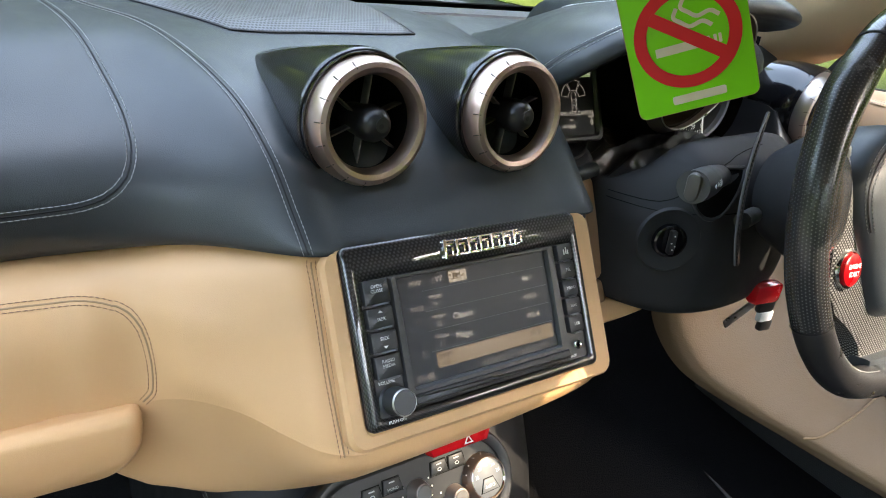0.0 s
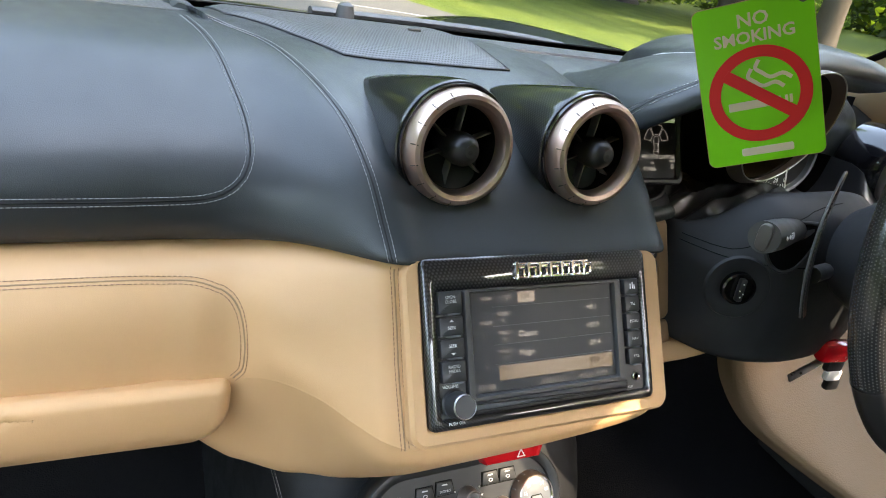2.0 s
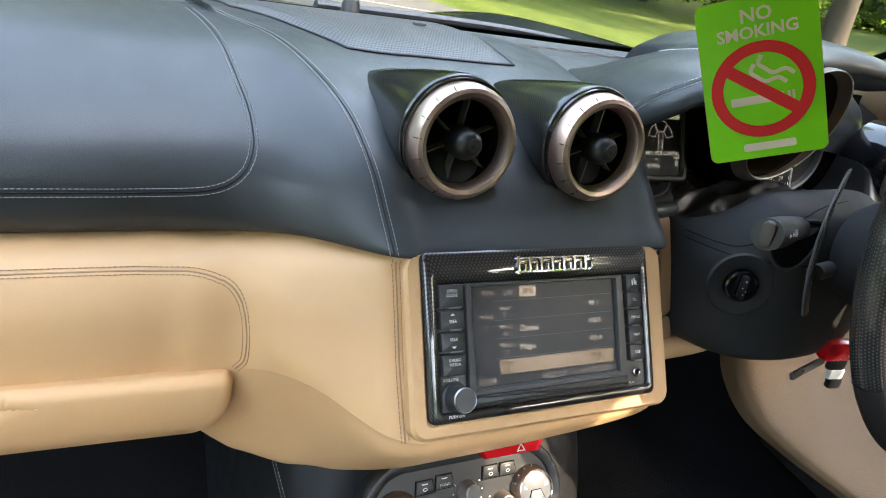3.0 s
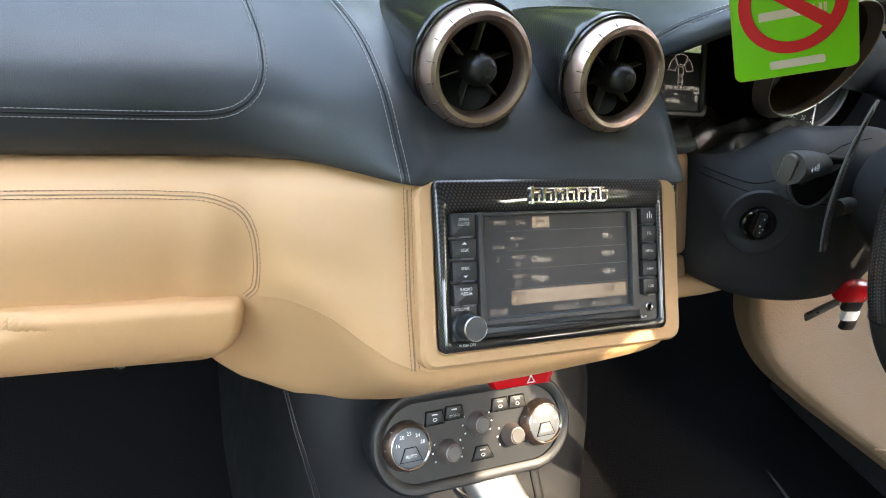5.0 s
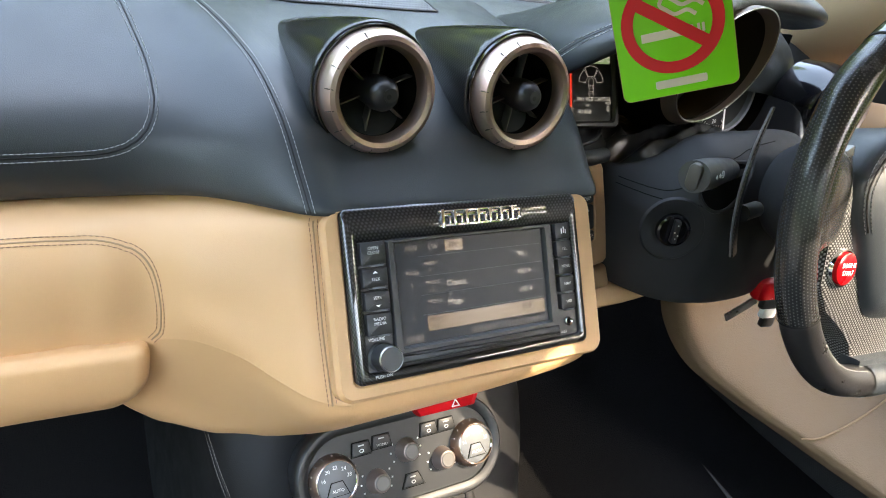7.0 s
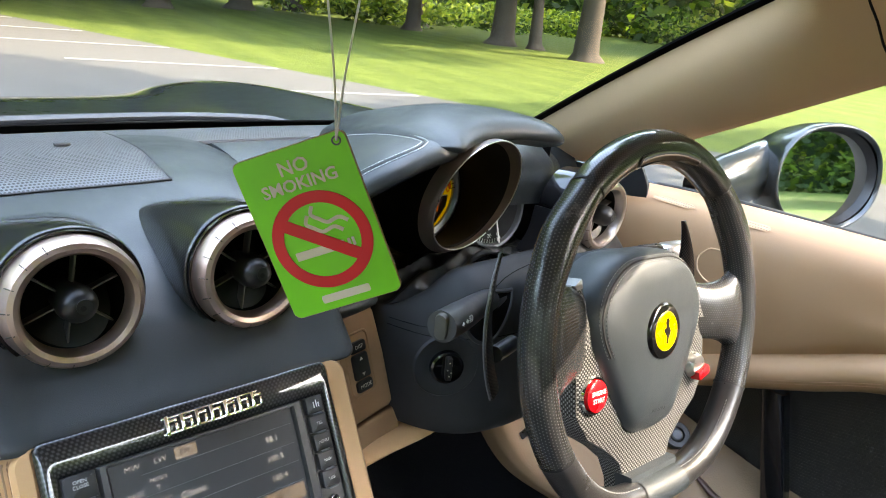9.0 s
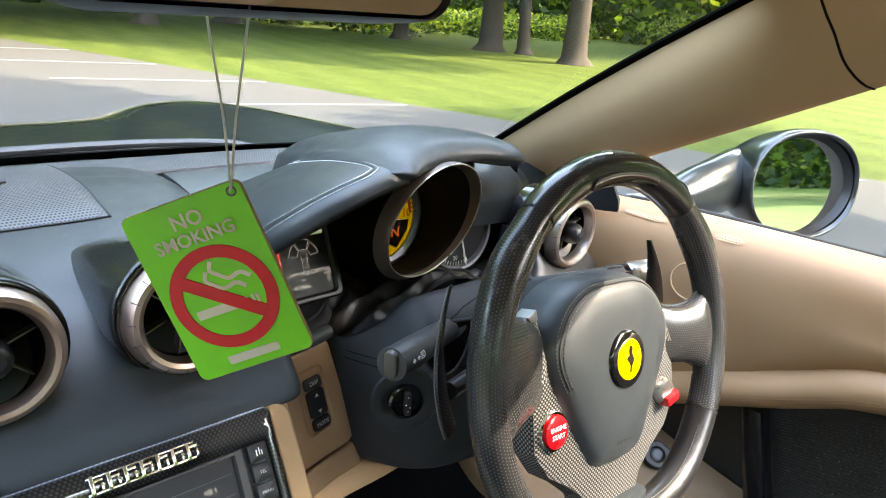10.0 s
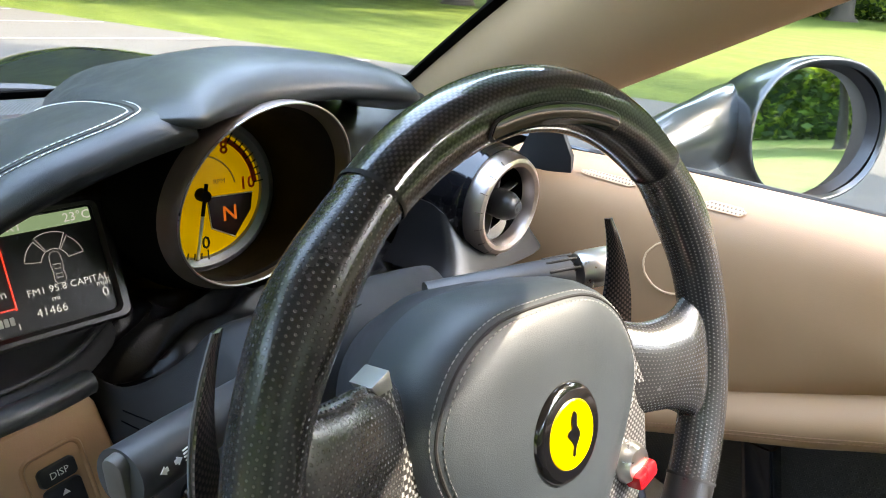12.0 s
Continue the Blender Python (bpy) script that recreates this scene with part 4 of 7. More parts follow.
for i in range(24):
    x = 0.078 + 0.40 * i / 23
    rows.append([(x, 0.395 - 0.05 * (x - 0.08) + 0.13 * j / 7, 0.914 + 0.004 * math.sin(math.pi * j / 7) - 0.0015 * j) for j in range(8)])
part("mesh_panel", thick(grid(rows), -0.004), MESH, dfr, local=False)
dfr2 = thing("defroster_grille", shifted(-0.6, 0.45, 0.915), "narrow perforated grille strip below the windscreen", "air grille")
rows = []
for i in range(24):
    x = -0.90 + 0.655 * i / 23
    rows.append([(x, 0.31 + 0.13 * j / 7, 0.9275 + 0.003 * math.sin(math.pi * j / 7) - 0.001 * j) for j in range(8)])
part("mesh_panel", thick(grid(rows), -0.004), MESH, dfr2, local=False)
ss = thing("sun_sensor", shifted(-0.048, 0.449, 0.918), "small black domed sensor on the grille", "sensor")
part("dome", lathe([(0, 0.022), (0.006, 0.0215), (0.010, 0.018), (0.0115, 0.010), (0.012, 0.0), (0.014, -0.002)], 24), STALK, ss)
part("foot", lathe([(0, 0.002), (0.015, 0.002), (0.016, -0.003)], 24), BLACK_PLASTIC, ss)
cl = thing("grille_clip", shifted(0.0, 0.335, 0.931), "tiny clip on the perforated grille", "clip")
part("clip", box(0.016, 0.005, 0.003, 0.001), STALK, cl)

# ---- air vents ----


def air_vent(pod=True):
    """A round vent that blows along local +z: ring, throat, six vanes, hub; its carbon pod reaches back along -z."""
    v = thing("air_vent", Matrix(), "round bronze-ringed air vent in a carbon fibre pod" if pod else "round bronze-ringed air vent in a black foot", "air vent", "dashboard air vents")
    part("trim_ring", lathe([(0.0345, -0.004), (0.0355, 0.004), (0.0375, 0.008), (0.041, 0.0095), (0.0445, 0.008), (0.0470, 0.003), (0.0478, -0.004), (0.0484, -0.012), (0.0484, -0.018), (0.036, -0.018)], 72), BRONZE if pod else PALE_BRONZE, v, "bronze anodised ring")
    for k in range(9):
        a = radians(112 + 21 * k)
        tick = box(0.0065, 0.0008, 0.0008, 0)
        tick.transform(Matrix.Rotation(a, 4, "Z") @ shifted(0.0452, 0, 0.0066) @ Matrix.Rotation(radians(42), 4, "Y"))
        part("scale_mark", tick, BROWN, v)
    part("seal", lathe([(0.0484, -0.008), (0.0505, -0.007), (0.0515, -0.012), (0.0515, -0.022), (0.046, -0.022)], 64), GLOSS_BLACK, v)
    part("throat", lathe([(0.0348, -0.003), (0.034, -0.02), (0.031, -0.05), (0.0, -0.052)], 48), DEEP_BLACK, v)
    hub = part("hub", lathe([(0, 0.016), (0.005, 0.0155), (0.010, 0.0125), (0.0132, 0.006), (0.0138, -0.002), (0.0125, -0.012), (0.011, -0.03)], 32), SATIN_BLACK, v)
    part("cap_mark", moved(plate(oval(0.0055, 0.0055, 20), 0, 0.0006), shifted(0.001, 0.001, 0.0152)), STALK, hub)
    for k in range(6):
        a = radians(20 + 60 * k)
        vane = box(0.024, 0.0013, 0.010, 0.0004)
        vane.transform(Matrix.Rotation(a, 4, "Z") @ shifted(0.0235, 0, -0.014))
        part("vane", vane, VANE, v)
    return v


def pod_mesh():
    """A cowl that starts round at the ring and runs back, flatter and squarer, until it dies into the dash."""
    rows = []
    for dz, hw, top, n in ((-0.010, 0.0500, 0.0500, 2.0), (-0.012, 0.0530, 0.0530, 2.0), (-0.030, 0.0535, 0.0530, 2.15), (-0.055, 0.0532, 0.0510, 2.5), (-0.085, 0.0520, 0.0475, 3.0), (-0.110, 0.0500, 0.0440, 3.6), (-0.126, 0.0480, 0.0408, 4.2), (-0.134, 0.0445, 0.0370, 4.2), (-0.137, 0.0380, 0.0290, 4.0)):
        row = []
        for j in range(56):
            a = 2 * math.pi * j / 56
            c, w = math.cos(a), math.sin(a)
            if w >= 0:
                row.append((hw * math.copysign(abs(c) ** (2 / n), c), top * w ** (2 / n), dz))
            else:
                row.append((hw * c, 0.0530 * w, dz))
        rows.append(row)
    return grid([catmull([r[j] for r in rows], 30) for j in range(56)], cu=True)


VENT = air_vent()
part("pod", pod_mesh(), CARBON, VENT, "lacquered carbon fibre pod")
VENT.matrix_basis = pose(-0.0695, 0.048, 0.8785, 84, 0, 2)
VENT.scale = (1.035, 1.035, 1.035)
copy_thing(VENT, pose(0.067, 0.043, 0.880, 84, 0, 2))
VENTD = air_vent(False)
part("housing", lathe([(0.050, -0.010), (0.0525, -0.014), (0.053, -0.04), (0.048, -0.07), (0.02, -0.09)], 48), GLOSS_BLACK, VENTD)
foot = loft([[(-0.075, -0.062, -0.075), (-0.07, -0.058, -0.02), (-0.06, -0.060, 0.004), (0.0, -0.060, 0.008), (0.06, -0.058, 0.006), (0.07, -0.055, -0.02), (0.07, -0.055, -0.075)],
             [(-0.062, -0.035, -0.07), (-0.058, -0.035, -0.025), (-0.05, -0.04, -0.006), (0.0, -0.043, -0.002), (0.05, -0.04, -0.004), (0.06, -0.035, -0.025), (0.062, -0.035, -0.07)],
             [(-0.054, 0.0, -0.07), (-0.052, 0.0, -0.04), (-0.046, -0.01, -0.022), (0.0, -0.03, -0.014), (0.046, -0.01, -0.022), (0.052, 0.0, -0.04), (0.054, 0.0, -0.07)]], 16, 30)
part("foot", thick(foot, -0.003), SATIN_BLACK, VENTD, "satin black vent foot")
VENTD.matrix_basis = pose(0.618, 0.077, 0.851, 92, 0, 4)
VENTD.scale = (1.06, 1.06, 1.06)

# ---- infotainment unit ----
# local x across, y up its sloping face, z towards the cabin
RAKE = math.atan2(0.066, 0.116)
UNIT = Matrix.Translation((0, -0.033, 0.742)) @ Matrix.Rotation(math.pi / 2 - RAKE, 4, "X") @ Matrix.Translation((-0.001, 0, -0.002))
iu = thing("infotainment_unit", UNIT, "radio and navigation unit in a carbon fibre frame", "infotainment unit")
W, H = 0.2285, 0.1365
out = rrect(W, H, 0.006, 5, -0.0012, 0.0)
inn = rrect(0.209, 0.1015, 0.003, 5, -0.0002, -0.0088)
# leather-wrapped surround in which the unit sits, with rounded lower corners
part("surround", ring_plate(rrect(0.2635, 0.1475, 0.013, 6, 0.0018, -0.0072), rrect(W - 0.002, H - 0.002, 0.005, 6, -0.0012, 0.0), -0.022, 0.0038, 0.0034), TAN_HIDE, iu, "smooth tan leather surround")
swell = [[(xo + (xi - xo) * k, yo + (yi - yo) * k, z) for k, z in ((0.0, -0.004), (0.0, 0.0052), (0.03, 0.0062), (0.12, 0.0071), (0.28, 0.0080), (0.5, 0.0085), (0.72, 0.0082), (0.88, 0.0075), (0.97, 0.0066), (1.0, 0.0056), (1.0, -0.002))] for (xo, yo), (xi, yi) in zip(out, inn)]
frame_mesh = grid(swell, cu=True)
bmesh.ops.recalc_face_normals(frame_mesh, faces=frame_mesh.faces[:])
part("bezel", frame_mesh, CARBON_FRAME, iu, "glossy carbon fibre frame with a swelling face")
part("back_plate", plate(rrect(0.214, 0.108, 0.003, 4, 0, -0.0085), -0.004, 0.004), UNIT_GREY, iu)
fr_o = rrect(0.163, 0.101, 0.002, 4, 0.001, -0.0085)
fr_i = rrect(0.146, 0.0825, 0.001, 4, 0.0, -0.0025)
part("screen_surround", ring_plate(fr_o, fr_i, 0.002, 0.0085, 0.002), UNIT_GREY, iu)
part("screen", plate(rrect(0.147, 0.0835, 0.001, 4, 0.0, -0.0025), 0.002, 0.0045), SCREEN, iu, "dim radio preset list on a dark screen")
part("lower_flap", plate(rrect(0.158, 0.008, 0.001, 3, 0.001, -0.0525), 0.004, 0.0115, 0.002), UNIT_GREY, iu)
ZT = 0.0047
for txt, x, y, sz, mt in (("MW", -0.063, 0.0325, 0.0062, LIT_GREY), ("LW", -0.042, 0.0325, 0.0062, LIT_GREY), ("FM", -0.0225, 0.0325, 0.0062, SEAM),
                          ("PAGE", -0.0645, 0.013, 0.0048, LIT_GREY), ("3", -0.0615, 0.003, 0.0055, LIT_GREY), ("3", -0.0615, -0.022, 0.0055, LIT_GREY),
                          ("PRESET", -0.0475, 0.0195, 0.0042, LIT_GREY), ("9", -0.0435, 0.0135, 0.0055, LIT_GREY), ("98.1", 0.045, 0.0185, 0.0066, LIT_WHITE),
                          ("PRESET", -0.0475, 0.004, 0.0042, LIT_GREY), ("10", -0.0445, -0.002, 0.0055, LIT_GREY), ("Classic", -0.0285, 0.0015, 0.0072, LIT_WHITE), ("100.9", 0.043, 0.003, 0.0066, LIT_WHITE),
                          ("PRESET", -0.0475, -0.0115, 0.0042, LIT_GREY), ("11", -0.0445, -0.0175, 0.0055, LIT_GREY), ("Magic", -0.0285, -0.014, 0.0072, LIT_WHITE), ("105.4", 0.043, -0.0125, 0.0066, LIT_WHITE),
                          ("PRESET", -0.0475, -0.0262, 0.0042, SEAM), ("12", -0.0445, -0.0322, 0.0055, SEAM), ("95.8", 0.0445, -0.0275, 0.0066, SEAM),
                          ("HIDE LIST", -0.008, -0.0405, 0.006, LIT_GREY), ("MUSIC TYPE", 0.031, -0.0405, 0.006, LIT_GREY), ("10:48", -0.0705, -0.0395, 0.0078, LIT_GREY)):
    words(txt, sz, mt, iu, shifted(x, y, ZT + 0.0004), "screen_text")
part("selected_preset", plate(rrect(0.118, 0.0118, 0.0006, 2, 0.0105, -0.0290), ZT - 0.001, ZT + 0.0001), LIT_AMBER, iu)
part("band_tab", plate(rrect(0.017, 0.009, 0.0006, 2, -0.0178, 0.0325), ZT - 0.001, ZT + 0.0001), LIT_AMBER, iu)
for y in (0.0258, 0.0098, -0.0055, -0.0215):
    part("row_line", plate(rrect(0.122, 0.0004, 0.0001, 1, 0.009, y), ZT - 0.001, ZT + 0.0001), GREY, iu)
for i, (txt, hgt) in enumerate((("OPEN\nCLOSE", 0.0195), ("SEEK", 0.0165), ("SEEK", 0.0165), ("RADIO\nMEDIA", 0.0185))):
    y = (0.0325, 0.0135, -0.004, -0.0225)[i]
    bt = part("button", plate(rrect(0.0215, hgt - 0.0012, 0.0012, 3, -0.0925, y), 0.003, 0.0095, 0.0012), UNIT_GREY, iu)
    words(txt, 0.0035, WHITE_INK, bt, shifted(-0.0925, y + (0.0023 if "\n" in txt else -0.0012 if i == 1 else 0.002), 0.0099), "printed_word", "CENTER")
    if i in (1, 2):
        s = 1 if i == 1 else -1
        part("arrow_mark", plate([(-0.0945, y + s * 0.0035), (-0.0905, y + s * 0.0035), (-0.0925, y + s * 0.0053)][::s], 0.009, 0.0099), WHITE_INK, bt)
    part("button_lip", plate(rrect(0.011, 0.0014, 0.0006, 3, -0.0905, y - hgt / 2 + 0.0003), 0.003, 0.0104, 0.0005), GREY, iu)
kn = part("volume_knob", moved(lathe([(0, 0.0165), (0.0085, 0.0165), (0.0097, 0.0155), (0.0102, 0.012), (0.0106, 0.001), (0.0125, 0.0)], 40), shifted(-0.0915, -0.0485, 0.006)), UNIT_GREY, iu)
part("knob_face", moved(lathe([(0, 0.0008), (0.0088, 0.0008), (0.0094, 0)], 36), shifted(-0.0915, -0.0485, 0.0222)), STALK, kn)
part("knob_ring", moved(lathe([(0.0086, 0.0162), (0.0094, 0.0170), (0.0101, 0.0158)], 36), shifted(-0.0915, -0.0485, 0.006)), SILVER, kn, "thin silver ring")
words("VOLUME", 0.0036, WHITE_INK, iu, shifted(-0.0945, -0.0345, 0.0045), "printed_word", "CENTER")
words("PUSH ON", 0.0034, WHITE_INK, iu, shifted(-0.094, -0.0625, 0.0112), "printed_word", "CENTER")
for i, txt in enumerate(("", "TEL", "MENU", "NAV", "USB")):
    y = 0.0345 - 0.0158 * i
    bt = part("button", plate(rrect(0.0165, 0.0142, 0.0012, 3, 0.0935, y), 0.003, 0.0095, 0.0012), UNIT_GREY, iu)
    if txt:
        words(txt, 0.0036, WHITE_INK, bt, shifted(0.0935, y, 0.0099), "printed_word", "CENTER")
    else:
        for dx, dy, hh in ((-0.0015, 0.0, 0.005), (0.001, 0.001, 0.006), (0.003, -0.0005, 0.004)):
            part("voice_mark", plate(rrect(0.0008, hh, 0.0003, 2, 0.0935 + dx, y + dy), 0.009, 0.0099), WHITE_INK, bt)
    part("button_lip", plate(rrect(0.009, 0.0012, 0.0005, 3, 0.0935, y - 0.0078), 0.003, 0.0102, 0.0004), GREY, iu)
jack = part("aux_socket", moved(lathe([(0.0022, -0.004), (0.0022, 0.0025), (0.0034, 0.003), (0.0042, 0.0022), (0.0045, 0.0)], 28), shifted(0.0935, -0.0475, 0.0045)), CHROME, iu)
part("socket_hole", moved(lathe([(0, 0.0), (0.0022, 0.0)], 16), shifted(0.0935, -0.0475, 0.0050)), DEEP_BLACK, jack)
words("AUX", 0.0032, WHITE_INK, iu, shifted(0.0885, -0.0565, 0.0045), "printed_word", "CENTER")
# the maker's metal name on the frame, as plain upright shapes
for y, w in ((0.0488, 0.0024), (0.0603, 0.0018)):
    part("name_bar", plate(rrect(0.078, w, 0.0006, 2, 0.0065, y), 0.0078, 0.0108, 0.0006), CHROME, iu)
for i in range(7):
    x = -0.0290 + 0.0115 * i
    part("name_shape", plate(rrect(0.0032, 0.0135 if i else 0.0155, 0.0008, 2, x, 0.0545), 0.0078, 0.0122, 0.0007), CHROME, iu)
    part("name_shape", plate(rrect(0.0070, 0.0028, 0.0008, 2, x + 0.0042, 0.0545 + (0.0022 if i % 2 else 0.0030)), 0.0078, 0.0122, 0.0007), CHROME, iu)
    part("name_shape", plate(rrect(0.0024, 0.0062, 0.0008, 2, x + 0.0066, 0.0525), 0.0078, 0.0120, 0.0007), CHROME, iu)

# ---- hazard switch under the pad ----
hz = thing("hazard_switch", pose(-0.017, -0.048, 0.6265, 62, 0, 0), "red hazard warning switch under the tan pad", "switch")
part("body", plate([(-0.036, 0.010), (-0.027, -0.006), (0.028, -0.006), (0.036, 0.010)], -0.008, 0.006, 0.002), RED, hz)
tri_o = [(0.008, 0.0042), (0.0035, -0.0035), (0.0125, -0.0035)]
part("triangle_mark", ring_plate(tri_o, [(0.008 + (x - 0.008) * 0.62, -0.0009 + (y + 0.0009) * 0.62) for x, y in tri_o], 0.0055, 0.0066), WHITE_INK, hz)

# ---- climate panel and centre console ----
CL = Matrix.Translation((-0.035, -0.027, 0.546)) @ Matrix.Rotation(radians(3.5), 4, "Y") @ Matrix.Rotation(radians(56), 4, "X") @ Matrix.Rotation(radians(3.2), 4, "Z")
cp = thing("climate_panel", CL, "pill-shaped black climate control panel with bronze knobs", "climate panel")
shell = [[(x, y, z) for x, y in rrect(0.122 + 2 * g, 2 * g, g - 0.0005, 16)] for g, z in ((0.036, -0.055), (0.043, -0.03), (0.0465, -0.014), (0.0485, -0.004), (0.0487, 0.001), (0.0478, 0.0045), (0.0460, 0.0062), (0.0430, 0.0064), (0.0395, 0.0054), (0.0372, 0.0042), (0.0366, 0.0010))]
part("shell", grid([list(r) for r in zip(*shell)], cu=True), SHELL_BLACK, cp, "rounded satin black shell")
part("face", plate(rrect(0.196, 0.074, 0.0365, 14), -0.01, 0.002), PANEL_GREY, cp)


def big_dial(x, y):
    d = part("temperature_dial", moved(lathe([(0.0185, 0.0105), (0.0195, 0.0112), (0.0208, 0.0100), (0.0225, 0.005), (0.0235, 0.0), (0.0245, -0.002)], 48), shifted(x, y, 0.002)), DIAL_BRONZE, cp, "bronze temperature ring")
    part("dial_face", moved(lathe([(0, 0.010), (0.017, 0.010), (0.0188, 0.009)], 40), shifted(x, y, 0.002)), GREY, d)
    part("rim_line", moved(lathe([(0.0182, 0.0105), (0.0188, 0.0113), (0.0196, 0.0106)], 40), shifted(x, y, 0.002)), CHROME, d)
    for k in range(16):
        a = 2 * math.pi * k / 16
        n = box(0.0012, 0.0012, 0.006, 0.0003)
        n.transform(shifted(x, y, 0.005) @ Matrix.Rotation(a, 4, "Z") @ shifted(0.0228, 0, 0))
        part("notch", n, BROWN, d)
    ak = part("auto_key", moved(plate([(-0.0115, -0.0125), (0.0115, -0.0125), (0.0058, 0.0005), (-0.0058, 0.0005)], 0.0095, 0.0104, 0.0003), shifted(x, y, 0.002)), DEEP_BLACK, d)
    part("key_cap", moved(plate([(-0.0102, -0.0118), (0.0102, -0.0118), (0.0051, -0.0002), (-0.0051, -0.0002)], 0.0100, 0.0109, 0.0003), shifted(x, y, 0.002)), GREY, ak)
    words("AUTO", 0.0042, WHITE_INK, cp, shifted(x, y - 0.0075, 0.0131), "printed_word", "CENTER")
    for txt, a in (("16", 168), ("20", 128), ("22", 92), ("24", 52), ("28", 14)):
        words(txt, 0.0048, WHITE_INK, cp, shifted(x + 0.0128 * math.cos(radians(a)), y + 0.0118 * math.sin(radians(a)) + 0.001, 0.0123), "printed_word", "CENTER")


big_dial(-0.0740, -0.0005)
big_dial(0.0740, -0.0015)
for x, y in ((-0.0315, -0.0125), (0.002, 0.0085), (0.0395, -0.0085)):
    k = part("fan_knob", moved(lathe([(0.0072, 0.0125), (0.0082, 0.0122), (0.0089, 0.0108), (0.0100, 0.004), (0.0112, 0.002), (0.0115, 0.0)], 32), shifted(x, y, 0.002)), BROWN, cp, "brown metal knob")
    part("knob_face", moved(lathe([(0, 0.0132), (0.0064, 0.0132), (0.0074, 0.0123)], 28), shifted(x, y, 0.002)), STALK_END, k, "pale taupe knob face")
    for j, a in enumerate((150, 180, 210, 30, 0, -30)):
        part("scale_dot", plate(oval(0.0009, 0.0009, 8, x + 0.0160 * math.cos(radians(a)), y + 0.0160 * math.sin(radians(a))), 0.0015, 0.0024), WHITE_INK, cp)
for x, y in ((-0.0435, 0.0205), (-0.0225, 0.0225), (0.0285, 0.0225), (0.0485, 0.0225), (0.005, -0.0205)):
    lean = 0.003 if y < 0 else 0.001
    bt = part("panel_key", plate([(x - 0.0098 - lean, y - 0.0068), (x + 0.0098 + lean, y - 0.0068), (x + 0.0098 - lean, y + 0.0068), (x - 0.0098 + lean, y + 0.0068)], 0.0005, 0.0026), DEEP_BLACK, cp)
    part("key_cap", plate([(x - 0.0089 - lean, y - 0.0060), (x + 0.0089 + lean, y - 0.0060), (x + 0.0089 - lean, y + 0.0060), (x - 0.0089 + lean, y + 0.0060)], 0.001, 0.0036, 0.0006), PANEL_GREY, bt)
    part("key_mark", plate(rrect(0.006, 0.0011, 0.0004, 2, x, y + 0.0030), 0.003, 0.0039), GREY_INK, bt)
    if y < 0 or x in (-0.0435, 0.0285, 0.0485):
        part("key_mark", ring_plate(oval(0.0024, 0.0017, 12, x, y - 0.0018), oval(0.0017, 0.0010, 12, x, y - 0.0018), 0.003, 0.0039), GREY_INK, bt)
words("MONO", 0.0036, GREY_INK, cp, shifted(-0.0225, 0.0195, 0.0041), "printed_word", "CENTER")

con = thing("centre_console", shifted(0, 0.1, 0.3), "black leather centre tunnel sloping down from the dashboard", "console")
secs = []
for y, w, zt in ((0.45, 0.19, 0.60), (0.20, 0.185, 0.60), (0.07, 0.178, 0.585), (0.02, 0.168, 0.55), (-0.04, 0.15, 0.46), (-0.14, 0.135, 0.40), (-0.45, 0.125, 0.38), (-0.75, 0.125, 0.38)):
    cx = -0.02
    secs.append([(cx - w - 0.03, y, 0.22), (cx - w - 0.01, y, 0.34), (cx - w, y, zt - 0.07), (cx - w + 0.02, y, zt - 0.018), (cx - w + 0.06, y, zt), (cx, y, zt + 0.004), (cx + w - 0.06, y, zt), (cx + w - 0.02, y, zt - 0.018), (cx + w, y, zt - 0.07), (cx + w + 0.01, y, 0.34), (cx + w + 0.03, y, 0.22)])
tun = loft(secs, 60, 50)
TUN = tree_of(tun)
part("tunnel", thick(tun, -0.006), TUNNEL_HIDE, con, local=False)
double_seam([(-0.205, 0.16, 0.56), (-0.20, 0.06, 0.53), (-0.19, 0.0, 0.48), (-0.172, -0.06, 0.41), (-0.16, -0.14, 0.36)], TUN, con, SEAM, STALK_END, 80)
br = thing("gear_bridge", shifted(0.0, -0.1, 0.42), "silver metal bridge with round gear buttons on the tunnel", "gear selector")
# a waisted bar between two round bosses, with a neck that rises to the climate panel
LB, RB = Vector((-0.0235, -0.0850, 0.4635)), Vector((0.0500, -0.0905, 0.4670))
across = (RB - LB).normalized()
rows = []
for i in range(41):
    u = -0.386 + 1.772 * i / 40
    c = LB.lerp(RB, u)
    near = min(abs(u), abs(u - 1.0))
    if u < 0 or u > 1:
        hw = 0.0285 * math.sqrt(max(0.0, 1 - (near * 0.0738 / 0.0285) ** 2))
    else:
        hw = 0.0190 + 0.0095 * (0.5 + 0.5 * math.cos(min(1.0, near / 0.40) * math.pi))
    dip = -0.004 * math.sin(math.pi * min(1, max(0, u)))
    row = []
    for v, h in ((-1.0, -0.030), (-1.0, -0.008), (-0.93, -0.002), (-0.75, 0.0015), (-0.3, 0.003), (0.3, 0.003), (0.75, 0.0015), (0.93, -0.002), (1.0, -0.008), (1.0, -0.030)):
        row.append(c + Vector((-across.y, across.x, 0)) * (hw * v) + Vector((0, 0, h + dip)))
    rows.append(row)
part("bridge", thick(grid(rows), -0.003), SATIN_METAL, br, "satin silver bridge", local=False)
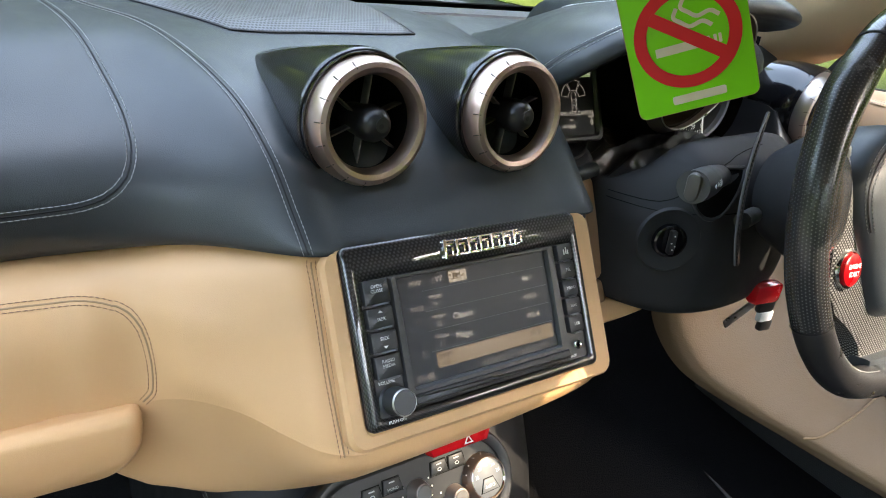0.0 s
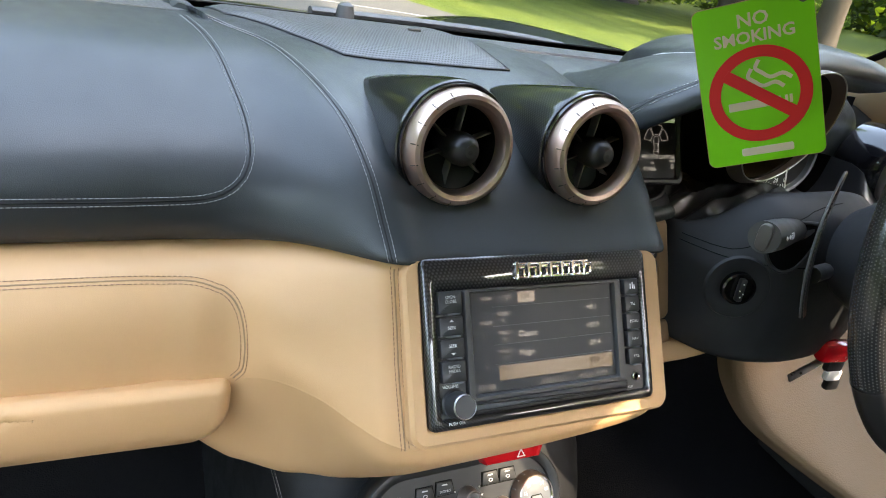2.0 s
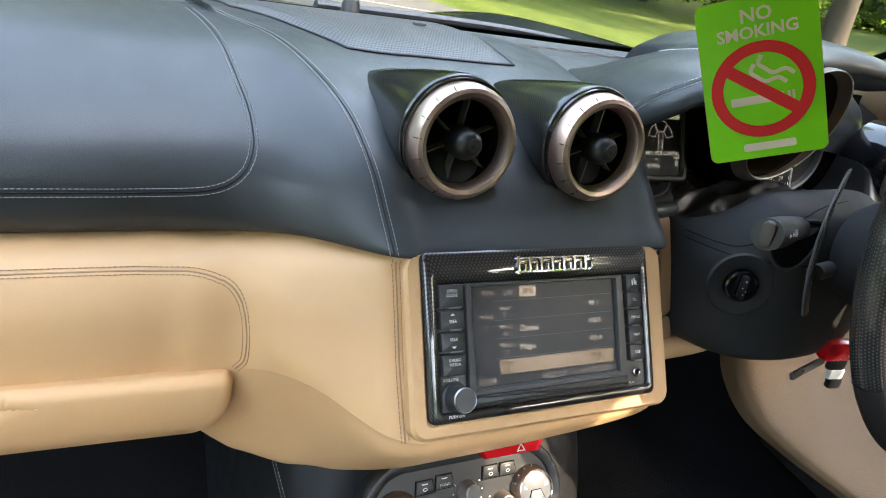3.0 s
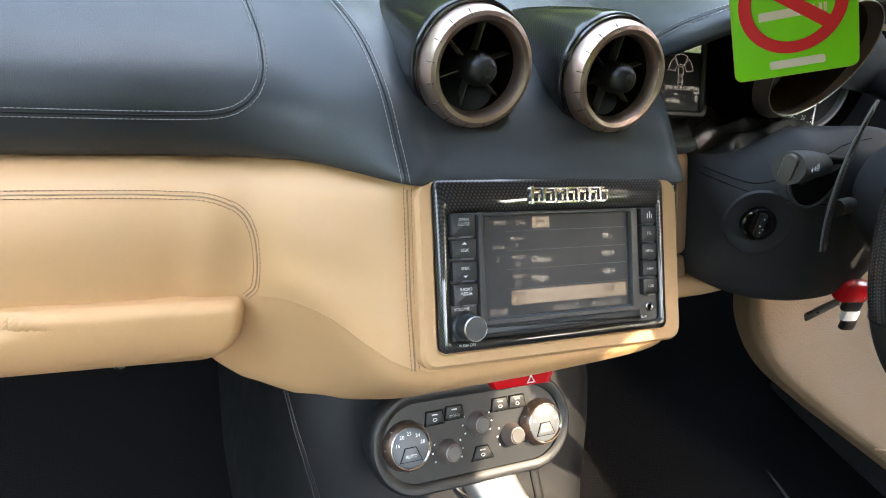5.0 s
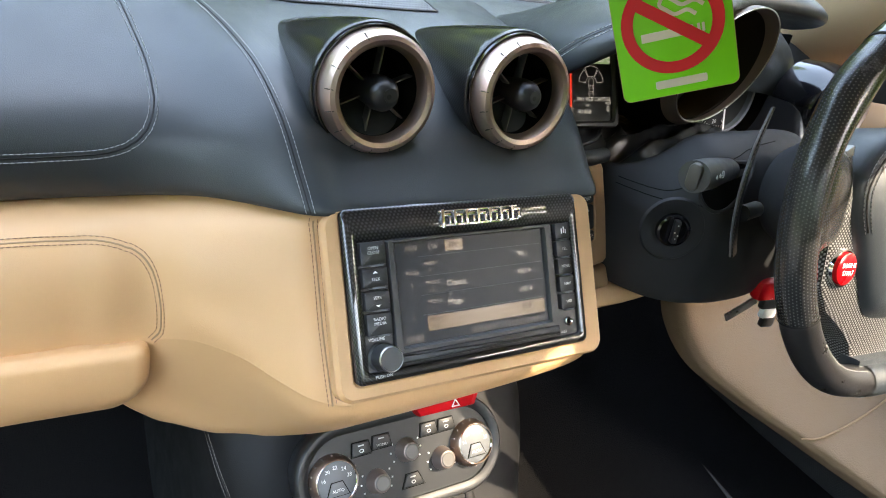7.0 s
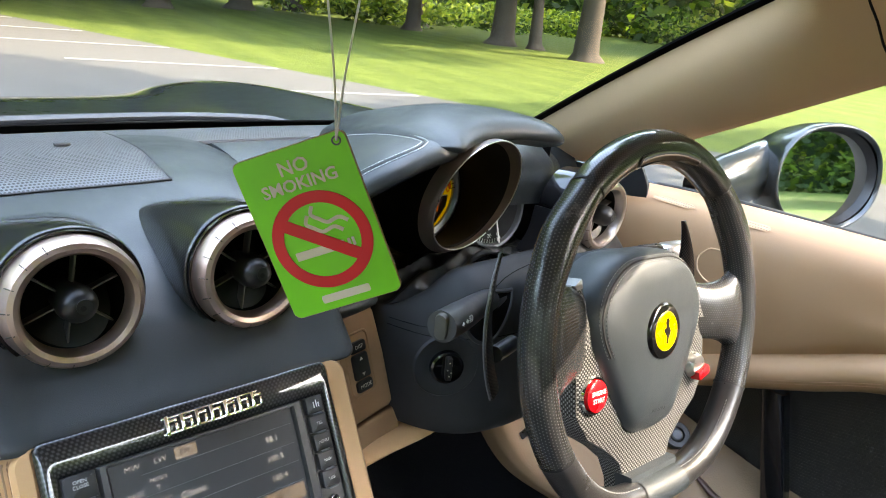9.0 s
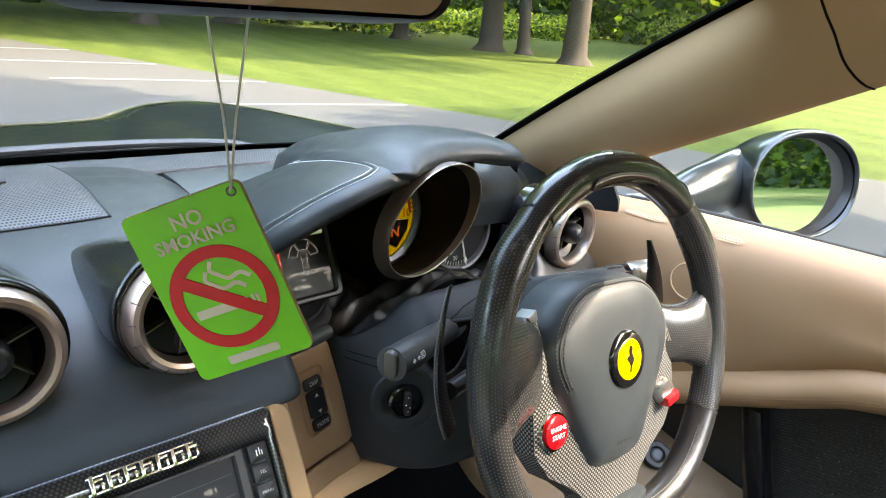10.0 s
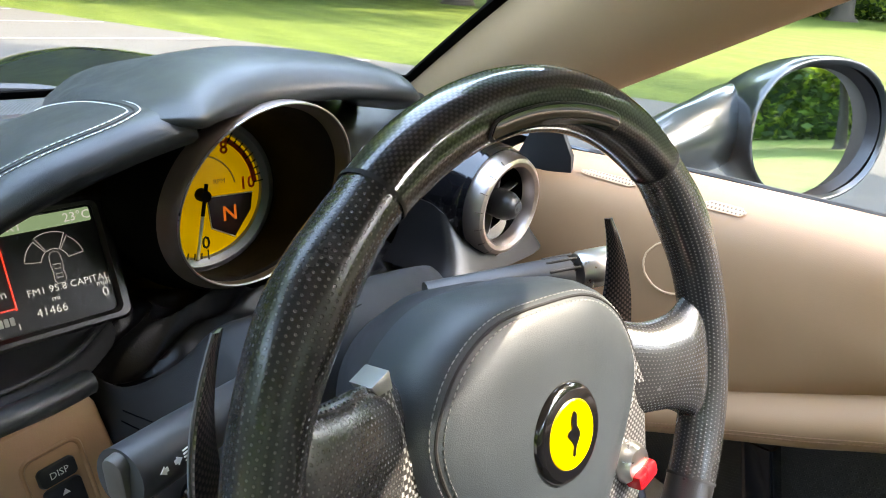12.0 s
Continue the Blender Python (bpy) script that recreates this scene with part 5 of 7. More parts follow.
neck = loft([[(x - w, y, z - 0.022), (x - w, y, z - 0.006), (x - w * 0.8, y - 0.002, z), (x, y - 0.003, z + 0.002), (x + w * 0.8, y - 0.002, z), (x + w, y, z - 0.006), (x + w, y, z - 0.022)] for x, y, z, w in ((-0.010, -0.022, 0.493, 0.030), (-0.004, -0.036, 0.485, 0.027), (0.004, -0.054, 0.473, 0.026), (0.012, -0.076, 0.463, 0.030))], 18, 18)
part("neck", thick(neck, -0.003), SATIN_METAL, br, "satin silver neck", local=False)
part("neck_edge", tube(catmull([(-0.044, -0.016, 0.495), (-0.046, -0.026, 0.482), (-0.040, -0.036, 0.474), (-0.030, -0.044, 0.470)], 14), 0.0016, 8), CHROME, br, "bright bracket edge", local=False)
for q, txt in ((RB, "AUTO"), (LB, "")):
    pz = Matrix.Translation(q + Vector((0, 0, 0.001))) @ Matrix.Rotation(radians(12), 4, "X")
    b = part("gear_button", moved(lathe([(0, 0.007), (0.0145, 0.007), (0.0160, 0.005), (0.0162, 0.0)], 32), pz), GREY, br, local=False)
    part("button_ring", moved(lathe([(0.0164, 0.0), (0.0168, 0.0075), (0.0185, 0.0085), (0.0205, 0.0065), (0.0215, 0.0)], 36), pz), CHROME, b, local=False)
    if txt:
        words(txt, 0.0085, WHITE_INK, br, HOME[br.name].inverted() @ pz @ shifted(0, 0, 0.0076), "printed_word", "CENTER")
part("strut", tube(catmull([(0.050, 0.0, 0.505), (0.054, -0.022, 0.470), (0.056, -0.050, 0.440)], 12), 0.013, 12, flat=0.6), TUNNEL_HIDE, br, local=False)

# ---- footwell, floor and knee panel ----
fl = loft([[(x, -1.2, 0.24), (x, -0.4, 0.24), (x, 0.1, 0.25), (x, 0.32, 0.29), (x, 0.48, 0.42), (x, 0.52, 0.62), (x, 0.50, 0.86)] for x in (-0.95, -0.5, 0, 0.5, 0.95)], 16, 30)
solo("floor", thick(fl, 0.02), CARPET, "black carpeted footwell floor and bulkhead", "floor", kind="structure")
mat_l = thing("floor_mat", shifted(-0.42, 0.1, 0.26), "black carpet floor mat with bound edge", "floor mat", "floor mats")
part("pile", moved(plate(rrect(0.36, 0.62, 0.04, 6), 0, 0.012, 0.004), shifted(0.02, -0.15, -0.008)), CARPET, mat_l)
part("binding", moved(tube([(x, y, 0.006) for x, y in rrect(0.36, 0.62, 0.04, 6)], 0.005, 6, closed=True), shifted(0.02, -0.15, -0.004)), CARPET_EDGE, mat_l)
copy_thing(mat_l, pose(0.40, 0.13, 0.26, 0, 0, -10))
kn_l = [(0.490, 0.16, 0.635), (0.496, 0.14, 0.575), (0.508, 0.118, 0.51), (0.525, 0.07, 0.462), (0.553, 0.0, 0.44), (0.583, -0.074, 0.426), (0.63, -0.2, 0.405), (0.69, -0.4, 0.39)]
kn_m = [(0.62, 0.14, 0.66), (0.625, 0.12, 0.61), (0.632, 0.09, 0.56), (0.642, 0.04, 0.52), (0.66, -0.03, 0.49), (0.68, -0.1, 0.475), (0.71, -0.2, 0.45), (0.735, -0.4, 0.43)]
kn_r = [(0.75, 0.14, 0.68), (0.752, 0.12, 0.65), (0.754, 0.09, 0.61), (0.756, 0.05, 0.58), (0.758, -0.02, 0.55), (0.76, -0.1, 0.53), (0.765, -0.2, 0.51), (0.77, -0.4, 0.49)]
kn_b = [(x - 0.004, y + 0.03, z - 0.012) for x, y, z in kn_l]
kne = thing("knee_panel", shifted(0.62, 0.1, 0.45), "tan perforated leather side panel beside the driver's footwell", "side panel")
knm = loft([kn_b, kn_l, [tuple(Vector(a).lerp(Vector(b), 0.2) + Vector((0, -0.012, 0.004))) for a, b in zip(kn_l, kn_m)], kn_m, kn_r], 30, 40)
KNEE = tree_of(knm)
part("panel", thick(knm, -0.006), TAN_KNEE_SHADED, kne, local=False)
part("panel_seam", tube([Vector(p) + Vector((-0.001, -0.003, 0.0035)) for p in catmull([kn_l[5], tuple(Vector(kn_l[5]).lerp(Vector(kn_m[5]), 0.2) + Vector((0, -0.012, 0.004))), kn_m[5], kn_r[5]], 24)], 0.0016, 6), SEAM_TAN, kne, local=False)
pull = on_surface(KNEE, catmull([(0.704, -0.104, 0.492), (0.705, -0.119, 0.484), (0.706, -0.137, 0.474), (0.714, -0.160, 0.4688), (0.726, -0.186, 0.470), (0.735, -0.215, 0.478)], 30), 0.001)
part("pull_edge", tube(pull, lambda u: 0.0075 * min(1, 0.35 + 3 * u), 12, flat=0.6), SADDLE, kne, "dark brown padded edge of the side panel", local=False)
kq = Vector((-0.50, -0.50, 0.70)).to_track_quat("Z", "Y").to_matrix().to_4x4()
adj = thing("adjuster_knob", Matrix.Translation((0.722, -0.054, 0.524)) @ kq, "round black adjuster with a grey button on the side panel", "knob")
part("collar", lathe([(0.0, -0.004), (0.021, -0.012), (0.021, 0.003), (0.0185, 0.006), (0.012, 0.006), (0.0105, 0.003)], 32), SATIN_BLACK, adj)
part("grey_button", lathe([(0, 0.008), (0.007, 0.0075), (0.0095, 0.005), (0.010, 0.0)], 24), GREY, adj)

# ---- column cover, stalks, paddles and key ----
col = thing("column_cover", shifted(0.39, 0.05, 0.7), "black plastic steering column cover and lower shroud", "column cover")
cx = 0.395
secs = []
for x, y, zb, zt in ((0.238, 0.13, 0.665, 0.765), (0.246, 0.075, 0.655, 0.785), (0.258, 0.035, 0.652, 0.790), (0.280, 0.006, 0.648, 0.812), (0.300, -0.010, 0.647, 0.838), (0.322, -0.020, 0.647, 0.846), (0.36, -0.028, 0.648, 0.850), (0.41, -0.028, 0.650, 0.851), (0.46, -0.018, 0.655, 0.842), (0.50, 0.004, 0.66, 0.825), (0.53, 0.04, 0.668, 0.80), (0.55, 0.12, 0.68, 0.78)):
    m1 = zb + (zt - zb) * 0.33
    m2 = zb + (zt - zb) * 0.7
    secs.append([(x, y + 0.16, zb + 0.02), (x, y + 0.06, zb + 0.002), (x, y + 0.018, zb + 0.004), (x, y + 0.002, zb + 0.022), (x, y - 0.002, m1), (x, y, m2), (x, y + 0.012, zt - 0.022), (x, y + 0.035, zt - 0.004), (x, y + 0.052, zt), (x, y + 0.060, zt - 0.012), (x, y + 0.064, zt - 0.06)])
cm = loft(secs, 60, 44)
COL = tree_of(cm)
part("shroud", thick(cm, -0.005), BLACK_PLASTIC, col, local=False)
sl = on_surface(COL, catmull([(0.245, 0.08, 0.772), (0.26, 0.030, 0.775), (0.29, -0.008, 0.778), (0.34, -0.025, 0.782), (0.40, -0.028, 0.784), (0.46, -0.018, 0.782)], 50))
part("parting_line", tube(sl, 0.0005, 6), DEEP_BLACK, col, local=False)
sl2 = on_surface(COL, catmull([(0.245, 0.08, 0.780), (0.258, 0.032, 0.785), (0.272, 0.012, 0.793), (0.292, 0.0, 0.812), (0.315, -0.008, 0.832), (0.345, -0.004, 0.845), (0.385, 0.0, 0.850)], 50))
part("parting_line", tube(sl2, 0.0005, 6), DEEP_BLACK, col, local=False)
ign = thing("ignition_switch", Matrix.Translation((0.271, 0.0045, 0.748)) @ Matrix.Rotation(radians(-28), 4, "Z") @ Matrix.Rotation(radians(86), 4, "X"), "round black rotary switch with white marks", "switch")
part("dish", lathe([(0.036, -0.001), (0.034, 0.002), (0.024, 0.0025), (0.0185, 0.0005)], 48), BLACK_PLASTIC, ign)
part("collar", lathe([(0.0185, 0.0), (0.0178, 0.006), (0.0155, 0.007), (0.0145, 0.003), (0, 0.002)], 40), GLOSS_BLACK, ign)
part("grip", moved(box(0.007, 0.026, 0.009, 0.002), shifted(0.001, 0, 0.007)), SATIN_BLACK, ign)
for dx, dy in ((0.0, 0.008), (-0.002, 0.0), (0.002, -0.003), (0.0, -0.007)):
    part("white_mark", plate(rrect(0.0015, 0.0015, 0.0004, 2, 0.001 + dx, dy), 0.011, 0.0119), WHITE_INK, ign)

st = thing("indicator_stalk", shifted(0.29, -0.02, 0.82), "dark grey indicator stalk with light symbols", "stalk")
path = catmull([(0.325, 0.002, 0.815), (0.290, -0.014, 0.822), (0.255, -0.032, 0.829), (0.225, -0.046, 0.834), (0.2015, -0.0545, 0.8365)], 24)
part("lever", tube(path, lambda s: 0.0120 + 0.0030 * min(1, s * 1.5), 22), STALK, st, local=False)
part("end_cap", moved(plate(rrect(0.0125, 0.026, 0.006, 6), -0.004, 0.0022, 0.0018), Matrix.Translation((0.2000, -0.0552, 0.8367)) @ Matrix.Rotation(radians(-68), 4, "Z") @ Matrix.Rotation(radians(94), 4, "X")), STALK_END, st, local=False)
sym = Matrix.Translation((0.2285, -0.0615, 0.8397)) @ Matrix.Rotation(radians(22), 4, "Z") @ Matrix.Rotation(radians(72), 4, "X") @ Matrix.Diagonal((0.85, 0.85, 1, 1))
for i in range(4):
    part("beam_mark", moved(plate(rrect(0.004, 0.0008, 0.0002, 2, 0.002, 0.003 - 0.002 * i), 0, 0.0005), sym), WHITE_INK, st, local=False)
part("lamp_mark", moved(ring_plate([(0.005 + 0.004 * math.cos(a), 0.004 * math.sin(a)) for a in [math.pi * (k / 12 - 0.5) for k in range(13)]], [(0.005 + 0.003 * math.cos(a), 0.003 * math.sin(a)) for a in [math.pi * (k / 12 - 0.5) for k in range(13)]], 0, 0.0005), sym), WHITE_INK, st, local=False)
for s, x0 in ((-1, -0.014), (1, -0.007)):
    part("arrow_mark", moved(plate([(x0, -0.0012), (x0 + 0.0022 * s * 0 + 0.002, -0.0012), (x0 + 0.002, 0.0012), (x0, 0.0012)], 0, 0.0005), sym), WHITE_INK, st, local=False)
    tip = [(x0 + 0.001 + s * 0.0045, 0.0), (x0 + 0.001 + s * 0.001, 0.0026), (x0 + 0.001 + s * 0.001, -0.0026)]
    part("arrow_mark", moved(plate(tip[::s], 0, 0.0005), sym), WHITE_INK, st, local=False)
pk = on_surface(COL, catmull([(0.282, -0.01, 0.836), (0.330, -0.02, 0.836), (0.338, -0.02, 0.826), (0.326, -0.02, 0.795), (0.312, -0.02, 0.778), (0.298, -0.01, 0.776), (0.281, -0.005, 0.795), (0.274, 0.0, 0.826)], 60, closed=True), 0.0006)
part("pocket_lip", tube(pk, 0.0022, 8, closed=True), BLACK_PLASTIC, col, local=False)
mid = sum(pk, Vector()) / len(pk)
# no hollow is cut: a black sheet on the cover paints the recess's shade
fan = bmesh.new()
ring_v = [fan.verts.new(q) for q in on_surface(COL, [mid.lerp(q, 0.97) for q in pk], 0.0008)]
core = fan.verts.new(on_surface(COL, [mid], 0.0012)[0])
for k in range(len(ring_v)):
    fan.faces.new((core, ring_v[k], ring_v[(k + 1) % len(ring_v)]))
part("stalk_pocket_shade", fan, DEEP_BLACK, col, "flat black sheet painting the shade of the recess round the stalk", local=False)
st2 = thing("wiper_stalk", shifted(0.5, -0.03, 0.84), "dark grey wiper stalk with a silver turning end", "stalk")
d0, d1 = Vector((0.435, -0.01, 0.838)), Vector((0.565, -0.078, 0.856))
part("lever", tube([d0.lerp(d1, k / 8) for k in range(7)], 0.0135, 18), STALK, st2, local=False)
ring = part("silver_end", tube([d0.lerp(d1, 0.80), d0.lerp(d1, 0.82), d0.lerp(d1, 0.98), d0.lerp(d1, 1.0)], lambda s: 0.0150 if 0.2 < s < 0.8 else 0.0135, 18), SILVER, st2, "silver ribbed end", local=False)
for k in range(5):
    a = radians(40 + 35 * k)
    dd = (d1 - d0).normalized()
    u = dd.cross(Vector((0, 0, 1))).normalized()
    w = u.cross(dd)
    c = d0.lerp(d1, 0.70) + 0.0135 * (math.cos(a) * u + math.sin(a) * w)
    part("rib", tube([c - dd * 0.012, c + dd * 0.012], 0.0011, 6), SATIN_BLACK, st2, local=False)


def paddle(sign):
    p = thing("shift_paddle", Matrix(), "tall curved carbon fibre gearshift paddle behind the wheel", "shift paddle", "shift paddles")
    secs = []
    for k in range(9):
        s = k / 8
        z = 0.063 - 0.133 * s
        w = 0.0035 + 0.0205 * min(1, s * 1.5)
        x0 = sign * (0.007 - 0.0772 * s + 0.0662 * s * s)
        y = 0.006 - 0.0325 * s + 0.0115 * s * s
        t = 0.0022 * min(1.0, 0.35 + 3 * s)
        secs.append([(x0, y - t, z), (x0 + sign * w * 0.45, y + w * 0.26 - t - 0.001, z), (x0 + sign * w * 0.9, y + w * 0.55 - t, z), (x0 + sign * (w * 0.9 + 0.0015), y + w * 0.55, z), (x0 + sign * w * 0.9, y + w * 0.55 + t, z), (x0 + sign * w * 0.45, y + w * 0.26 + t, z), (x0, y + t, z), (x0 - sign * 0.0015, y, z), (x0, y - t, z)])
    bm = loft(secs, 40, 28)
    bmesh.ops.remove_doubles(bm, verts=bm.verts[:], dist=1e-5)
    bmesh.ops.holes_fill(bm, edges=[e for e in bm.edges if e.is_boundary], sides=0)
    bmesh.ops.recalc_face_normals(bm, faces=bm.faces[:])
    part("blade", bm, CARBON_MATT, p)
    # grey bar along the polished edge stands in for its highlight
    part("blade_edge", tube(catmull([(q[0][0] - sign * 0.0012, q[7][1], q[0][2]) for q in secs], 30), 0.0011, 6), GREY, p, "polished edge with its highlight as a pale bar")
    part("bracket", tube([(sign * 0.01, 0.0, -0.035), (sign * 0.05, 0.014, -0.04)], 0.008, 10), SATIN_BLACK, p)
    return p


paddle(1).matrix_basis = shifted(0.233, -0.085, 0.846)
paddle(-1).matrix_basis = shifted(0.540, -0.095, 0.840)
ky = thing("car_key", pose(0.425, -0.028, 0.652, 0, 0, -8) @ Matrix.Diagonal((1.5, 1.5, 1.5, 1)), "key with a red and white fob hanging under the column", "key")
part("blade", moved(box(0.030, 0.0025, 0.007, 0.0008, (-0.018, 0, 0.0)), Matrix.Translation((0, 0, 0.004)) @ Matrix.Rotation(radians(-32), 4, "Y")), SILVER, ky)
part("fob", box(0.029, 0.012, 0.018, 0.004, (0.006, 0, 0.012)), RED, ky, "red plastic fob")
for k in range(3):
    part("tag_link", box(0.017 - 0.002 * k, 0.006, 0.0098, 0.002, (0.010 + 0.003 * k, -0.002, -0.0005 - 0.009 * k)), (SATIN_BLACK, CORD, SATIN_BLACK)[k], ky)

# ---- steering wheel ----
WM = pose(0.389, -0.158, 0.8328, 75, 0, 0) @ Matrix.Rotation(radians(-4.5), 4, "Z")
sw = thing("steering_wheel", WM, "steering wheel in black leather with a lacquered carbon top", "steering wheel")
RC = 0.1748


def rim_point(th, ph, grow=0.0):
    """A point of the rim: th round the wheel, ph round the section."""
    d = (math.degrees(th)) % 360
    down = max(0.05, math.cos(th + math.pi / 2))
    flat = 0.1615 / down
    r0 = (RC ** -18 + flat ** -18) ** (-1 / 18)
    top = max(0.0, 1 - abs(d - 90) / 42) ** 0.5 if abs(d - 90) < 42 else 0
    thumb = math.exp(-((d - 33) / 9) ** 2) + math.exp(-((d - 147) / 9) ** 2)
    sink = math.exp(-((d - 48) / 7) ** 2) + math.exp(-((d - 132) / 7) ** 2)
    a = 0.0150 + 0.0015 * top + 0.0022 * thumb - 0.0012 * sink + grow
    b = 0.0165 + 0.001 * thumb + grow
    c, s = math.cos(ph), math.sin(ph)
    if top:
        c = math.copysign(abs(c) ** (1 - 0.18 * top), c)
    r = r0 + a * c
    return (r * math.cos(th), r * math.sin(th), b * s)


def rim_arc(a0, a1, n, grow=0.0):
    bm = grid([[rim_point(radians(a0 + (a1 - a0) * i / n), 2 * math.pi * j / 28, grow) for j in range(28)] for i in range(n + 1)], cv=True)
    bmesh.ops.recalc_face_normals(bm, faces=bm.faces[:])
    return bm


part("rim_top", rim_arc(51, 129, 50, 0.0004), CARBON, sw, "lacquered carbon fibre rim top")
part("rim_grip", rim_arc(129, 210, 60), PERF, sw, "perforated black leather grip")
part("rim_grip", rim_arc(-30, 51, 60), PERF, sw, "perforated black leather grip")
part("rim_bottom", rim_arc(210, 330, 70), WHEEL_HIDE, sw, "smooth black leather rim bottom")
for a in (51, 129, 210, 330):
    part("rim_joint", rim_arc(a - 0.35, a + 0.35, 2, 0.0007), SEAM, sw)
for a0, a1 in ((216, 256), (284, 324)):
    th = [radians(a0 + (a1 - a0) * i / 60) for i in range(61)]
    part("stitching", stitch_mesh([rim_point(t, radians(148), 0.0003) for t in th], 0.004, 0.003, 0.0006), THREAD, sw)


def led_rows(grow, shrink):
    """A pill-shaped patch on the inner front face of the rim's top."""
    rows = []
    for i in range(49):
        u = -1 + 2 * i / 48
        over = max(0.0, (abs(u) - 0.86) / 0.14)
        hh = (17.5 - shrink) * math.sqrt(max(0.0, 1 - over * over))
        rows.append([rim_point(radians(91 + (18 - shrink * 0.2) * u), radians(116 + hh * (2 * j / 8 - 1)), grow) for j in range(9)])
    return rows


led = led_rows(0.0016, 1.0)
part("led_strip", thick(grid(led), 0.0008), LED_GLASS, sw, "dark glass shift-light strip")
edge = led_rows(0.0012, 0.0)
part("led_frame", tube([r[0] for r in edge] + [r[-1] for r in edge[::-1]], 0.0008, 6, closed=True), SATIN_BLACK, sw)

# hub cover, a rounded shield
half_shield = [(0.045, 0.073), (0.077, 0.054), (0.0945, 0.024), (0.0930, -0.002), (0.0795, -0.030), (0.0645, -0.057), (0.049, -0.083), (0.037, -0.0985), (0.020, -0.1045)]
shield = catmull([(0.0, 0.0765), *half_shield, (0.0, -0.106), *[(-x, y) for x, y in half_shield[::-1]]], 110, closed=True)
shield = [(float(p[0]), float(p[1])) for p in shield]
rows = []
for k, z in ((0.97, -0.055), (1.0, -0.03), (0.992, -0.018), (0.965, -0.009), (0.91, -0.002), (0.80, 0.003), (0.6, 0.0055), (0.3, 0.006), (0.0, 0.006)):
    rows.append([(x * k, y * k - (1 - k) * 0.006, z) for x, y in shield])
hubm = grid(rows, cv=True)
bmesh.ops.remove_doubles(hubm, verts=hubm.verts[:], dist=1e-6)
bmesh.ops.recalc_face_normals(hubm, faces=hubm.faces[:])
HUB = tree_of(hubm)
part("airbag_cover", hubm, HUB_HIDE, sw, "black leather airbag cover")


def on_hub(pts, lift):
    out = []
    for x, y in pts:
        h = HUB.ray_cast(Vector((x, y, 0.1)), Vector((0, 0, -1)))[0]
        out.append((x, y, (h.z if h else 0.0) + lift))
    return out


arc = [(x * 0.88, y * 0.86 + 0.003) for x, y in shield]
top_arc = sorted([p for p in arc if p[1] > -0.02], key=lambda p: math.atan2(p[0], p[1] + 0.02))
part("cover_seam", tube(on_hub(catmull([(x, y, 0) for x, y in top_arc], 80) and [(p[0], p[1]) for p in catmull([(x, y, 0) for x, y in top_arc], 80)], -0.0003), 0.0010, 6), SEAM, sw)
for k in (0.965, 1.035):
    ln = [(p[0] * k, p[1] * k) for p in catmull([(x, y, 0) for x, y in top_arc], 90)]
    part("stitching", stitch_mesh(on_hub(ln, 0.0003), 0.0038, 0.0027, 0.0004), THREAD, sw)
em = part("emblem", moved(lathe([(0, 0.0035), (0.024, 0.0035), (0.0268, 0.0025), (0.0285, 0.0), (0.0285, -0.003)], 56), shifted(0.004, -0.002, 0.0058)), GLOSS_BLACK, sw, "round black and yellow emblem")
part("emblem_field", moved(lathe([(0, 0.0042), (0.0185, 0.0042), (0.0195, 0.0034)], 48), shifted(0.004, -0.002, 0.0058)), YELLOW, em, "yellow round field")
# plain dark upright shape in the middle of the emblem
blob = catmull([(0.001, 0.013), (0.0035, 0.010), (0.003, 0.005), (0.0055, 0.0), (0.004, -0.004), (0.002, -0.007), (0.0005, -0.012), (-0.0012, -0.011), (0.0, -0.006), (-0.0025, -0.002), (-0.005, 0.001), (-0.0035, 0.003), (-0.001, 0.004), (-0.0015, 0.009)], 56, closed=True)
part("emblem_shape", moved(plate([(float(p[0]), float(p[1])) for p in blob][::-1], 0.004, 0.0049), shifted(0.004, -0.002, 0.0058)), GLOSS_BLACK, em)
words("AIRBAG", 0.0068, SEAM, sw, shifted(0, -0.079, 0.0040), "printed_word", "CENTER")


def spoke_wing(sign):
    """Perforated leather spoke that flares into the rim."""
    secs = []
    for k, (x, y0, y1, z) in enumerate(((0.085, -0.034, 0.044, -0.026), (0.100, -0.032, 0.048, -0.018), (0.118, -0.032, 0.051, -0.010), (0.138, -0.035, 0.052, -0.004), (0.152, -0.042, 0.054, -0.001), (0.164, -0.054, 0.058, -0.002))):
        y1 -= (0.004, 0.014, 0.022, 0.022, 0.018, 0.012)[k] if sign > 0 else 0.0
        m = (y0 + y1) / 2
        h = 0.014
        secs.append([(sign * x, y0, z - h * 0.6), (sign * x, y0 + 0.004, z + h * 0.3), (sign * x, m - (m - y0) * 0.4, z + h * 0.72), (sign * x, m + (y1 - m) * 0.4, z + h * 0.72), (sign * x, y1 - 0.004, z + h * 0.3), (sign * x, y1, z - h * 0.6), (sign * x, m, z - h), (sign * x, y0, z - h * 0.6)])
    return loft(secs, 26, 36)


for s in (-1, 1):
    bm = spoke_wing(s)
    bmesh.ops.recalc_face_normals(bm, faces=bm.faces[:])
    part("spoke", bm, PERF, sw, "perforated leather spoke")
